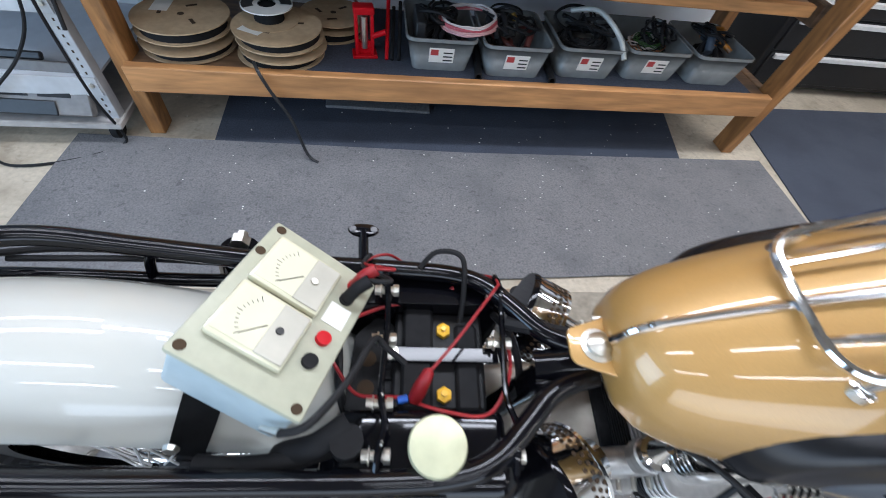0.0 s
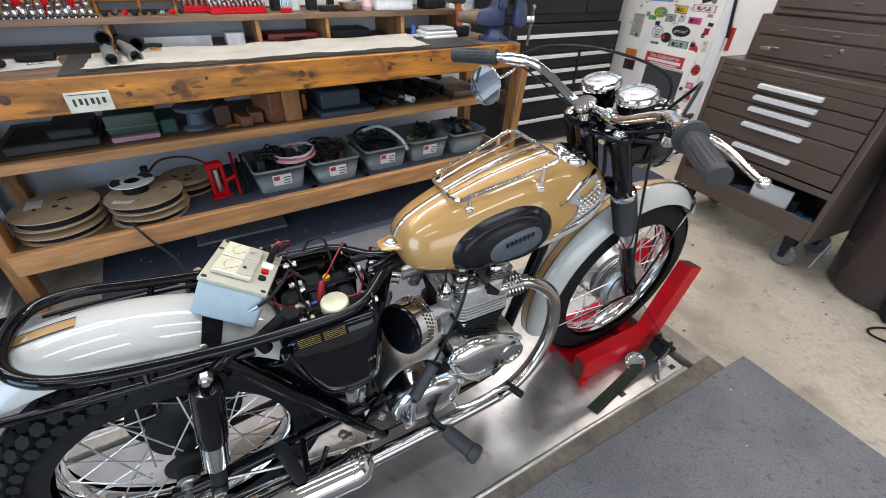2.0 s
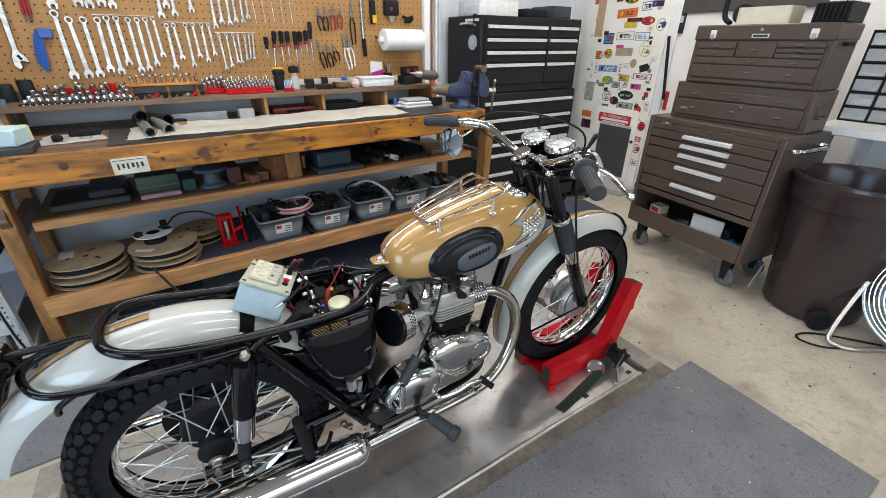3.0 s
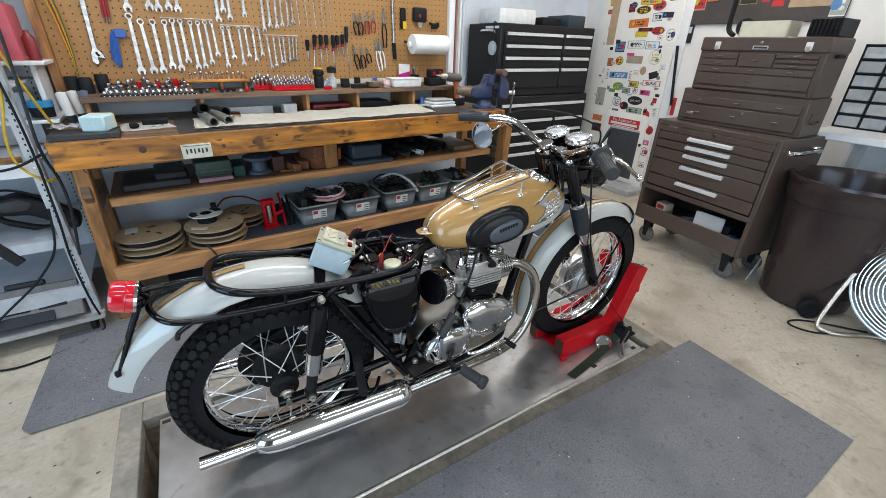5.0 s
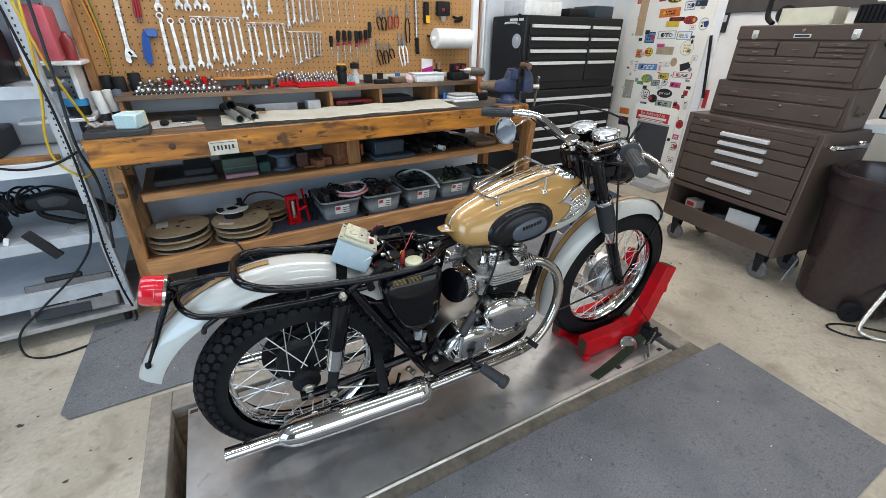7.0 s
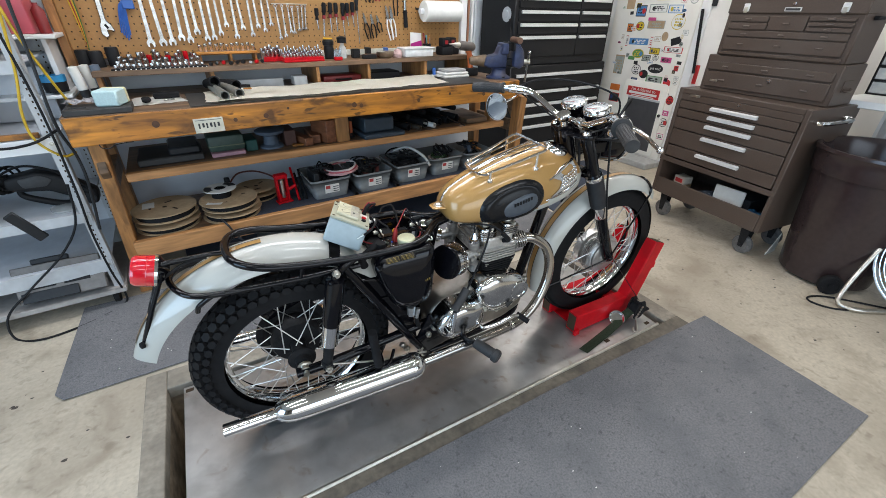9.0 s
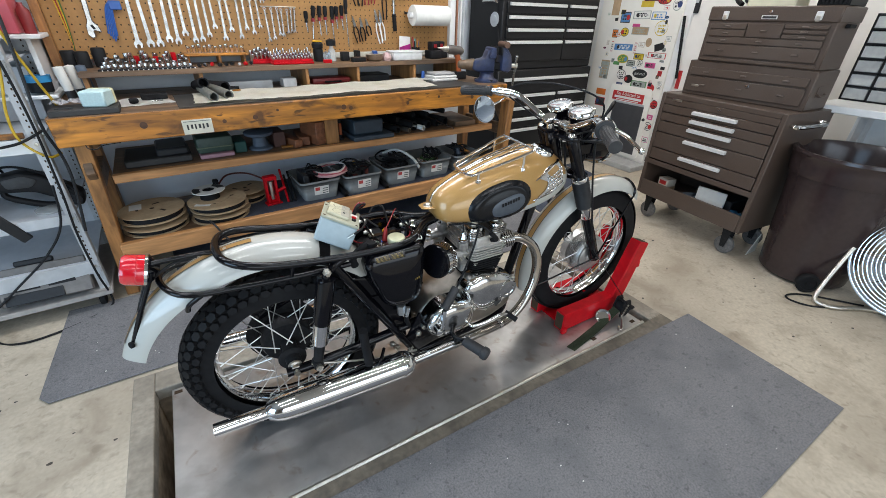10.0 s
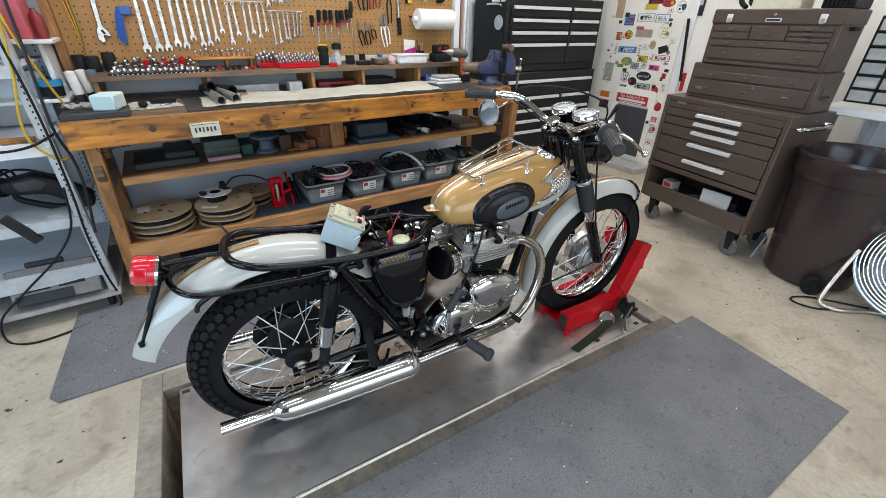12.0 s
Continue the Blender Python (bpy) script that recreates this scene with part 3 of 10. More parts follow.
# ---- fuel tank ----
TANK = [  # x, top, bottom, half width
    (0.556, 0.792, 0.745, 0.026), (0.564, 0.810, 0.728, 0.054), (0.582, 0.829, 0.718, 0.074), (0.615, 0.848, 0.712, 0.090), (0.66, 0.868, 0.706, 0.102), (0.71, 0.887, 0.702, 0.113),
    (0.77, 0.907, 0.702, 0.121), (0.83, 0.922, 0.702, 0.127), (0.89, 0.933, 0.708, 0.131), (0.95, 0.937, 0.718, 0.132), (1.00, 0.932, 0.73, 0.128),
    (1.045, 0.918, 0.745, 0.119), (1.085, 0.894, 0.765, 0.104), (1.112, 0.868, 0.785, 0.084), (1.128, 0.845, 0.80, 0.058), (1.134, 0.83, 0.812, 0.03)]


def tank_at(x):
    xs = [r[0] for r in TANK]
    return tuple(float(np.interp(x, xs, [r[k] for r in TANK])) for k in (1, 2, 3))


def tank_half(x, z):
    top, bot, w = tank_at(x)
    mid = bot + 0.29 * (top - bot)
    if z >= mid:
        q = min(1.0, (z - mid) / (top - mid))
        return w * max(0.0, 1 - q ** 2.25) ** (1 / 2.05)
    q = min(1.0, (mid - z) / (mid - bot))
    return w * max(0.0, 1 - q ** 3.2) ** (1 / 2.6)


bm = bmesh.new()
xs = [0.556, 0.559, 0.564, 0.572, 0.58] + [0.59 + 0.5 * k / 36 for k in range(37)] + [1.10, 1.112, 1.12, 1.128, 1.132, 1.134]
rings = []
for x in xs:
    top, bot, w = tank_at(x)
    ring = []
    zs = [top - (top - bot) * (0.5 - 0.5 * math.cos(math.pi * k / 22)) for k in range(23)]
    ring = [(-tank_half(x, z), z) for z in zs] + [(tank_half(x, z), z) for z in reversed(zs[1:-1])]
    rings.append([bm.verts.new((x, y, z)) for y, z in ring])
for a, b in zip(rings, rings[1:]):
    k = len(a)
    for i in range(k):
        f = bm.faces.new((a[i], a[(i + 1) % k], b[(i + 1) % k], b[i]))
        c = f.calc_center_median()
        f.material_index = 1 if c.z < 0.735 + 0.44 * (c.x - 0.84) and c.x > 0.80 else 0
bm.faces.new(rings[0]), bm.faces.new(rings[-1])
tank = part("fuel_tank", bm, [GOLD, CREAM], bike, "gold metallic fuel tank with cream lower panel", sharp=70)
# centre seam trim
bm = bmesh.new()
tube(bm, [(0.553, 0, 0.786)] + [(x, 0, tank_at(x)[0] + 0.0015) for x in (0.557, 0.564, 0.573, 0.582, 0.598, 0.62, 0.66, 0.71, 0.77, 0.83, 0.89, 0.935)], 0.0042, 8, 4)
part("seam_trim", bm, CHROME, tank, "chrome centre seam trim")
bm = bmesh.new()
outline_prism(bm, round_outline([(0.515, -0.018), (0.535, -0.024), (0.60, -0.045), (0.60, 0.045), (0.535, 0.024), (0.515, 0.018)], 0.012), "z", 0.768, 0.772, 0.001)
part("mount_tab", bm, GOLD, tank)
bm = bmesh.new()
lathe(bm, (0.545, 0, 0.770), (0, 0, 1), [(0, 0.018), (0.003, 0.018), (0.004, 0.013), (0.008, 0.0125), (0.011, 0.008), (0.013, 0.0)], 20)
part("mount_bolt", bm, ZINC, tank)
bm = bmesh.new()
lathe(bm, (1.005, -0.030, 0.916), (0.16, -0.16, 0.97), [(0.0, 0.046), (0.007, 0.046), (0.012, 0.043), (0.015, 0.041), (0.018, 0.034), (0.020, 0.020), (0.0205, 0.0)], 36)
part("filler_cap", bm, CHROME, tank, "round chrome filler cap")
# knee pads
for s in (-1, 1):
    for nm, k, t0, matl in (("knee_pad", 1.0, 0.011, PAD_BLACK), ("knee_pad_inset", 0.66, 0.0145, PAD_BLUE)):
        bm = bmesh.new()
        cx, cz, ang = 0.776 + (0.030 if k < 1 else 0), 0.781 - (0.005 if k < 1 else 0), radians(15)
        A, Bv, rows = 0.128 * k, 0.073 * k * (0.86 if k < 1 else 1), []
        for i in range(17):
            q = i / 16
            row = []
            for j in range(36):
                a = 6.28318531 * j / 36
                uu = math.copysign(abs(math.cos(a)) ** 0.85, math.cos(a)) * A * q
                vv = math.copysign(abs(math.sin(a)) ** 0.85, math.sin(a)) * Bv * q
                x, z = cx + uu * math.cos(ang) - vv * math.sin(ang), cz + uu * math.sin(ang) + vv * math.cos(ang)
                y = tank_half(x, z) + t0 * (1 - q ** 5) ** 0.5 - 0.002
                if k == 1:
                    y += 0.006 * math.exp(-((q - 0.80) / 0.10) ** 2)
                row.append(bm.verts.new((x, s * y, z)))
            rows.append(row)
        for a, b in zip(rows, rows[1:]):
            for j in range(36):
                f = (a[j], a[(j + 1) % 36], b[(j + 1) % 36], b[j])
                bm.faces.new(f)
        bmesh.ops.remove_doubles(bm, verts=bm.verts, dist=0.0002)
        part(nm, bm, matl, tank, "black rubber knee pad" if k == 1 else "blue-grey raised pad centre")
    # chrome flank badge with a stepped grille
    bm = bmesh.new()
    pts = [(0.93, 0.855), (0.985, 0.885), (1.05, 0.893), (1.062, 0.862), (1.055, 0.822), (1.0, 0.80), (0.925, 0.783), (0.965, 0.812), (0.975, 0.838)]
    pts = round_outline(pts, 0.01, 2)
    lo = [bm.verts.new((x, s * (tank_half(x, z) - 0.001), z)) for x, z in pts]
    hi = [bm.verts.new((x, s * (tank_half(x, z) + 0.006), z)) for x, z in pts]
    for i in range(len(pts)):
        j = (i + 1) % len(pts)
        bm.faces.new((lo[i], lo[j], hi[j], hi[i]))
    bm.faces.new(hi)
    badge = part("tank_badge", bm, mat("badge_recess", (0.50, 0.50, 0.50), 0.22, 1.0, bump=0.02), tank, "chrome grille badge", sharp=20)
    bm = bmesh.new()
    for i in range(7):
        for j in range(4):
            x, z = 0.975 + i * 0.0125 + j * 0.002, 0.812 + j * 0.012 + i * 0.0035
            y = s * (tank_half(x, z) + 0.006)
            bx(bm, x - 0.005, x + 0.005, y - 0.002, y + 0.002, z - 0.005, z + 0.005, 0.0015)
    part("grille", bm, CHROME, badge)
    bm = bmesh.new()
    y = lambda x, z: s * (tank_half(x, z) + 0.007)
    tube(bm, [(x, y(x, z), z) for x, z in ((0.915, 0.850), (0.955, 0.866), (1.0, 0.884), (1.052, 0.892))], (0.002, 0.006), 8, 4)
    tube(bm, [(x, y(x, z), z) for x, z in ((0.905, 0.778), (0.95, 0.788), (1.0, 0.800), (1.055, 0.822))], (0.002, 0.005), 8, 4)
    part("badge_wing", bm, CHROME, badge)
for s in (-1, 1):
    bm = bmesh.new()
    for k in range(7):
        x, z = 0.775 + k * 0.0105, 0.783 + k * 0.0028
        y = s * (tank_half(x, z) + 0.0125)
        bx(bm, x - 0.0038, x + 0.0038, y - 0.0016, y + 0.0016, z - 0.006, z + 0.006, 0.0005)
    part("emblem", bm, RUBBER, tank, "raised dark emblem bars")

# parcel rack on the tank
rack = part("parcel_rack", tube(bmesh.new(), [(0.672, -0.030, 0.881), (0.677, -0.052, 0.882), (0.690, -0.064, 0.885), (0.71, -0.068, 0.893), (0.80, -0.080, 0.917), (0.89, -0.093, 0.944), (0.907, -0.090, 0.949), (0.916, -0.075, 0.952), (0.916, 0.075, 0.952), (0.907, 0.090, 0.949), (0.89, 0.093, 0.944), (0.80, 0.080, 0.917), (0.71, 0.068, 0.893), (0.690, 0.064, 0.885), (0.677, 0.052, 0.882), (0.672, 0.030, 0.881)], 0.0048, 8, 6, closed=True), CHROME, tank, "chrome wire parcel rack")
for yy in (-0.035, 0.0, 0.035):
    bm = bmesh.new()
    tube(bm, [(0.674, yy, 0.883), (0.76, yy * 1.15, 0.914), (0.86, yy * 1.35, 0.941), (0.915, yy * 1.5, 0.954)], 0.0034, 8, 4)
    part("rack_bar", bm, CHROME, rack)
for px, py, pz in [(0.705, -0.066, 0.891), (0.705, 0.066, 0.891), (0.875, -0.091, 0.939), (0.875, 0.091, 0.939)]:
    bm = bmesh.new()
    zt = 0.935
    while tank_half(px, zt) < abs(py) and zt > 0.75:
        zt -= 0.003
    rod(bm, (px, py, zt - 0.004), (px, py, pz), 0.005, 10)
    lathe(bm, (px, py, zt - 0.006), (0, 0, 1), [(0, 0.011), (0.007, 0.010), (0.009, 0.006)], 14)
    part("rack_foot", bm, CHROME, rack)

# ---- frame ----
def btube(name, pts, r, material=BLACK, parent=bike, m=None, label="", n=12, per=6):
    return part(name, tube(bmesh.new(), pts, r, n, per), material, parent, label, m)


frame_part = btube("frame_loop", [(0.560, -0.016, 0.722), (0.530, -0.024, 0.722), (0.505, -0.038, 0.720), (0.478, -0.066, 0.718), (0.446, -0.096, 0.716), (0.405, -0.111, 0.714), (0.33, -0.1155, 0.714), (0.20, -0.116, 0.719), (0.05, -0.117, 0.738), (-0.05, -0.112, 0.758), (-0.105, -0.085, 0.770), (-0.128, -0.036, 0.775), (-0.128, 0.036, 0.775), (-0.105, 0.085, 0.770), (-0.05, 0.112, 0.758), (0.05, 0.117, 0.738), (0.20, 0.116, 0.719), (0.33, 0.1155, 0.714), (0.405, 0.111, 0.714), (0.446, 0.096, 0.716), (0.478, 0.066, 0.718), (0.505, 0.038, 0.720), (0.530, 0.024, 0.722), (0.560, 0.016, 0.722)], 0.0115, label="glossy black seat loop of the frame")
fr = frame_part
btube("fender_loop", [(0.22, -0.110, 0.685), (0.08, -0.106, 0.684), (-0.08, -0.102, 0.692), (-0.20, -0.092, 0.697), (-0.255, -0.068, 0.706), (-0.285, 0.0, 0.716), (-0.255, 0.068, 0.706), (-0.20, 0.092, 0.697), (-0.08, 0.102, 0.692), (0.08, 0.106, 0.684), (0.22, 0.110, 0.685)], 0.0085)
btube("backbone", [(0.50, 0, 0.700), (0.62, 0, 0.735), (0.9, 0, 0.83), (1.08, 0, 0.90)], 0.021)
btube("seat_tube", [(0.53, 0, 0.71), (0.49, 0, 0.50), (0.46, 0, 0.23)], 0.019)
btube("down_tube", [(1.085, 0, 0.85), (1.02, 0, 0.63), (0.965, 0, 0.40), (0.93, 0, 0.24)], 0.0195)
for s in (-1, 1):
    btube("sub_frame_tube", [(0.17, s * 0.115, 0.690), (0.20, s * 0.117, 0.64), (0.32, s * 0.116, 0.42), (0.44, s * 0.112, 0.205), (0.46, s * 0.11, 0.19)], 0.0145)
    btube("cradle_tube", [(0.94, s * 0.02, 0.26), (0.90, s * 0.055, 0.195), (0.75, s * 0.075, 0.175), (0.45, s * 0.095, 0.18)], 0.013)
    btube("swing_arm", [(-0.03, s * 0.115, 0.322), (0.08, s * 0.115, 0.322), (0.30, s * 0.100, 0.325), (0.46, s * 0.085, 0.33)], 0.0165)
    sh = part("shock", lathe(bmesh.new(), (0.136, s * 0.150, 0.700), (-0.068, 0, -0.345), [(0.0, 0.0), (0.0, 0.012), (0.015, 0.013), (0.016, 0.026), (0.028, 0.0285), (0.17, 0.0285), (0.172, 0.0265), (0.19, 0.026), (0.19, 0.0)], 24), BLACK, bike, "rear shock with black shroud and chrome sleeve")
    bm = lathe(bmesh.new(), (0.136, s * 0.150, 0.700), (-0.068, 0, -0.345), [(0.172, 0.0262), (0.262, 0.0262), (0.264, 0.0)], 24)
    part("chrome_sleeve", bm, CHROME, sh)
    bm = lathe(bmesh.new(), (0.136, s * 0.150, 0.700), (-0.068, 0, -0.345), [(0.26, 0.018), (0.335, 0.016)], 16)
    lathe(bm, (0.068, s * 0.132, 0.355), (0, s, 0), [(0, 0.017), (0.036, 0.017)], 16)
    part("lower_mount", bm, IRON, sh)
    for p in ((0.138, s * 0.147, 0.704), (0.068, s * 0.165, 0.355)):
        bm = lathe(bmesh.new(), p, (0, s, 0), [(0, 0.012), (0.012, 0.012), (0.013, 0.007), (0.02, 0.007)], 6)
        part("shock_bolt", bm, ZINC, sh)

# ---- engine ----
def domed(pts, y_in, y_out, power=3.6):
    """A cover with a rounded outline in x and z that swells from its edge at y_in to y_out."""
    bm = bmesh.new()
    cx, cz = sum(p[0] for p in pts) / len(pts), sum(p[1] for p in pts) / len(pts)
    rings = []
    for k in (1.0, 0.995, 0.98, 0.955, 0.92, 0.87, 0.80, 0.70, 0.55, 0.35, 0.15):
        q = (1 - k ** power) ** (1 / power)
        rings.append([bm.verts.new((cx + (x - cx) * k, y_in + (y_out - y_in) * (0.35 * (k < 1) + 0.65 * q), cz + (z - cz) * k)) for x, z in pts])
    n = len(pts)
    for a, b in zip(rings, rings[1:]):
        for i in range(n):
            bm.faces.new((a[i], a[(i + 1) % n], b[(i + 1) % n], b[i]))
    bm.faces.new(rings[-1]), bm.faces.new(rings[0][::-1])
    return bm


crank = part("crankcase", outline_prism(bmesh.new(), round_outline([(0.47, 0.27), (0.50, 0.235), (0.62, 0.225), (0.80, 0.225), (0.90, 0.27), (0.91, 0.36), (0.87, 0.44), (0.80, 0.47), (0.67, 0.475), (0.60, 0.44), (0.52, 0.43), (0.46, 0.38)], 0.03), "y", -0.105, 0.105, 0.020, seg=3), CASE, bike, "cast alloy crankcase")
part("case_boss", lathe(bmesh.new(), (0.553, -0.1045, 0.412), (0, -1, 0), [(0, 0.0125), (0.003, 0.0125), (0.003, 0.0095), (0.001, 0.009), (0.001, 0.0)], 18), CASE, crank)
tcov = part("timing_cover", domed(round_outline([(0.622, 0.475), (0.64, 0.50), (0.70, 0.525), (0.79, 0.505), (0.845, 0.47), (0.868, 0.43), (0.850, 0.385), (0.80, 0.355), (0.735, 0.340), (0.685, 0.352), (0.650, 0.40)], 0.030, 8), -0.10, -0.182), ALLOY, bike, "polished alloy timing cover", sharp=80)
part("points_cover", lathe(bmesh.new(), (0.812, -0.174, 0.432), (0, -1, 0), [(0, 0.041), (0.006, 0.041), (0.009, 0.038), (0.010, 0.026), (0.007, 0.024), (0.008, 0.010), (0.010, 0.0)], 28), ALLOY, tcov)
part("patent_plate", outline_prism(bmesh.new(), [(0.752, 0.392), (0.788, 0.385), (0.764, 0.362)], "y", -0.1815, -0.177, 0.0005, seg=1), INK, tcov, "black triangular plate")
for px, pz in ((0.638, 0.470), (0.700, 0.512), (0.755, 0.503), (0.672, 0.372), (0.725, 0.352), (0.845, 0.468), (0.84, 0.395), (0.79, 0.362)):
    part("cover_screw", lathe(bmesh.new(), (px, -0.150, pz), (0, -1, 0), [(0, 0.0065), (0.019, 0.0065), (0.021, 0.004), (0.021, 0)], 10), ZINC, tcov)
gcov = part("gearbox_cover", domed(round_outline([(0.462, 0.352), (0.478, 0.315), (0.52, 0.290), (0.60, 0.287), (0.655, 0.305), (0.672, 0.345), (0.668, 0.400), (0.64, 0.425), (0.57, 0.44), (0.52, 0.432), (0.485, 0.40)], 0.030, 8), -0.10, -0.190), ALLOY, bike, "polished alloy gearbox cover", sharp=80)
for px, pz in ((0.48, 0.345), (0.53, 0.300), (0.64, 0.310), (0.655, 0.395), (0.585, 0.43)):
    part("cover_screw", lathe(bmesh.new(), (px, -0.152, pz), (0, -1, 0), [(0, 0.0065), (0.022, 0.0065), (0.024, 0.004), (0.024, 0)], 10), ZINC, gcov)
# kickstart and gear lever
kick = btube("kickstart_lever", [(0.500, -0.185, 0.362), (0.500, -0.205, 0.365), (0.502, -0.213, 0.385), (0.506, -0.215, 0.43), (0.510, -0.212, 0.462)], 0.0085, CHROME)
part("kick_boss", lathe(bmesh.new(), (0.500, -0.183, 0.362), (0, -1, 0), [(0, 0.018), (0.028, 0.017), (0.032, 0.010)], 16), CHROME, kick)
part("kick_rubber", rod(bmesh.new(), (0.512, -0.205, 0.462), (0.575, -0.175, 0.515), 0.0155, 14), RUBBER_GREY, kick, "black kickstart rubber")
gear = btube("gear_lever", [(0.640, -0.188, 0.325), (0.645, -0.205, 0.326), (0.70, -0.213, 0.330), (0.76, -0.213, 0.343), (0.80, -0.215, 0.336)], 0.0062, CHROME)
part("lever_rubber", rod(bmesh.new(), (0.795, -0.205, 0.338), (0.825, -0.245, 0.318), 0.011, 12), RUBBER, gear, "small black lever rubber")
btube("rear_brake_rod", [(0.05, -0.13, 0.34), (0.25, -0.14, 0.275), (0.43, -0.15, 0.245)], 0.004, ZINC)
# barrel and head
bar = part("cylinder_barrel", outline_prism(bmesh.new(), round_outline([(0.69, -0.10), (0.80, -0.10), (0.80, 0.10), (0.69, 0.10)], 0.03), "z", 0.462, 0.555, 0.004), IRON, bike, "black finned iron cylinder barrel")
for k in range(7):
    z = 0.490 + k * 0.0115
    e = 0.002 + 0.0022 * k
    part("barrel_fin", outline_prism(bmesh.new(), round_outline([(0.684 - e, -0.116 - e), (0.806 + e, -0.116 - e), (0.806 + e, 0.116 + e), (0.684 - e, 0.116 + e)], 0.035), "z", z, z + 0.0035), IRON, bar)
part("barrel_flange", outline_prism(bmesh.new(), round_outline([(0.668, -0.116), (0.826, -0.116), (0.826, 0.116), (0.668, 0.116)], 0.03), "z", 0.466, 0.477, 0.002), IRON, bar)
hd = part("cylinder_head", outline_prism(bmesh.new(), round_outline([(0.686, -0.112), (0.806, -0.112), (0.806, 0.112), (0.686, 0.112)], 0.02), "z", 0.555, 0.654, 0.008, seg=3), HEAD, bike, "alloy finned cylinder head")
for k in range(5):
    z = 0.566 + k * 0.0105
    part("head_fin", outline_prism(bmesh.new(), round_outline([(0.670, -0.127), (0.816, -0.127), (0.816, 0.127), (0.670, 0.127)], 0.020), "z", z, z + 0.0062, 0.0012, seg=1), HEAD, hd)
for x0 in (0.672, 0.770):
    rb = part("rocker_box", outline_prism(bmesh.new(), round_outline([(x0, -0.10), (x0 + 0.058, -0.10), (x0 + 0.058, 0.10), (x0, 0.10)], 0.02), "z", 0.640, 0.692, 0.012, seg=3), ALLOY, bike, "polished alloy rocker box")
    for yy in (-0.062, 0.062):
        part("rocker_cap", lathe(bmesh.new(), (x0 + 0.029, yy, 0.690), (0, 0, 1), [(0, 0.020), (0.012, 0.020), (0.013, 0.023), (0.022, 0.022), (0.025, 0.012), (0.025, 0)], 8), ZINC, rb)
    for q in range(5):
        part("rocker_fin", outline_prism(bmesh.new(), round_outline([(x0 - 0.004, -0.106), (x0 + 0.062, -0.106), (x0 + 0.062, -0.07), (x0 - 0.004, -0.07)], 0.012, 2), "z", 0.644 + 0.008 * q, 0.6465 + 0.008 * q), ALLOY, rb)
for px, py, pz in ((0.69, -0.112, 0.545), (0.80, -0.112, 0.545), (0.745, -0.118, 0.478), (0.70, -0.115, 0.470), (0.79, -0.115, 0.470)):
    part("head_bolt", lathe(bmesh.new(), (px, py, pz), (0, -0.5, 0.4), [(0, 0.008), (0.012, 0.008), (0.013, 0.0)], 6), ZINC, hd)
for s in (-1, 1):
    pl = part("spark_plug_cap", tube(bmesh.new(), [(0.752, s * 0.118, 0.640), (0.758, s * 0.14, 0.652), (0.742, s * 0.150, 0.672), (0.725, s * 0.146, 0.690)], 0.0085, 10, 4), RUBBER, bike, "black spark plug cap")
    part("plug_lead", tube(bmesh.new(), [(0.727, s * 0.146, 0.688), (0.70, s * 0.135, 0.715), (0.66, s * 0.10, 0.72), (0.60, s * 0.06, 0.71)], 0.0035, 8, 5), BLACK_WIRE, pl)
    cb = part("carburettor", lathe(bmesh.new(), (0.650, s * 0.082, 0.560), (0, 0, 1), [(0, 0.0), (0, 0.014), (0.010, 0.017), (0.055, 0.0175), (0.058, 0.021), (0.078, 0.021), (0.080, 0.018), (0.085, 0.0)], 20), ALLOY_DULL, bike, "cast carburettor with dull alloy body")
    part("bore", rod(bmesh.new(), (0.600, s * 0.086, 0.588), (0.700, s * 0.080, 0.596), 0.0185, 18), ALLOY_DULL, cb)
    part("flange", lathe(bmesh.new(), (0.676, s * 0.081, 0.594), (1, 0, 0.08), [(0, 0.0), (0, 0.026), (0.006, 0.026), (0.006, 0)], 18), ALLOY, cb)
    part("float_bowl", lathe(bmesh.new(), (0.645, s * 0.098, 0.525), (0, 0, 1), [(0, 0.006), (0.002, 0.014), (0.006, 0.018), (0.030, 0.019), (0.032, 0.021), (0.038, 0.021), (0.040, 0.0)], 18), ALLOY_DULL, cb)
    part("carb_top", lathe(bmesh.new(), (0.650, s * 0.082, 0.643), (0, 0, 1), [(0, 0.020), (0.010, 0.020), (0.012, 0.014), (0.024, 0.009), (0.036, 0.005)], 14), CHROME, cb)
    for q in range(3):
        part("adjuster", rod(bmesh.new(), (0.632 + 0.014 * q, s * 0.098, 0.580 + 0.012 * q), (0.628 + 0.014 * q, s * 0.116, 0.582 + 0.012 * q), 0.0035, 8), ZINC, cb)
    part("throttle_cable", tube(bmesh.new(), [(0.650, s * 0.082, 0.676), (0.657, s * 0.07, 0.735), (0.72, s * 0.03, 0.75), (0.9, 0.02, 0.80)], 0.003, 8, 5), BLACK_WIRE, cb)
    af = part("air_filter", lathe(bmesh.new(), (0.512, s * 0.120, 0.612), (0.88, s * -0.40, -0.20), [(0.0, 0.0), (0.0, 0.059), (0.004, 0.0615), (0.010, 0.0615)], 36), BLACK, bike, "round black and chrome pancake air filter")
    bm = lathe(bmesh.new(), (0.512, s * 0.120, 0.612), (0.88, s * -0.40, -0.20), [(0.009, 0.0618), (0.013, 0.0618), (0.014, 0.0605), (0.052, 0.0605), (0.053, 0.0618), (0.058, 0.0618), (0.060, 0.05), (0.062, 0.03), (0.095, 0.028)], 48)
    band = part("chrome_band", bm, CHROME, af, "perforated chrome band")
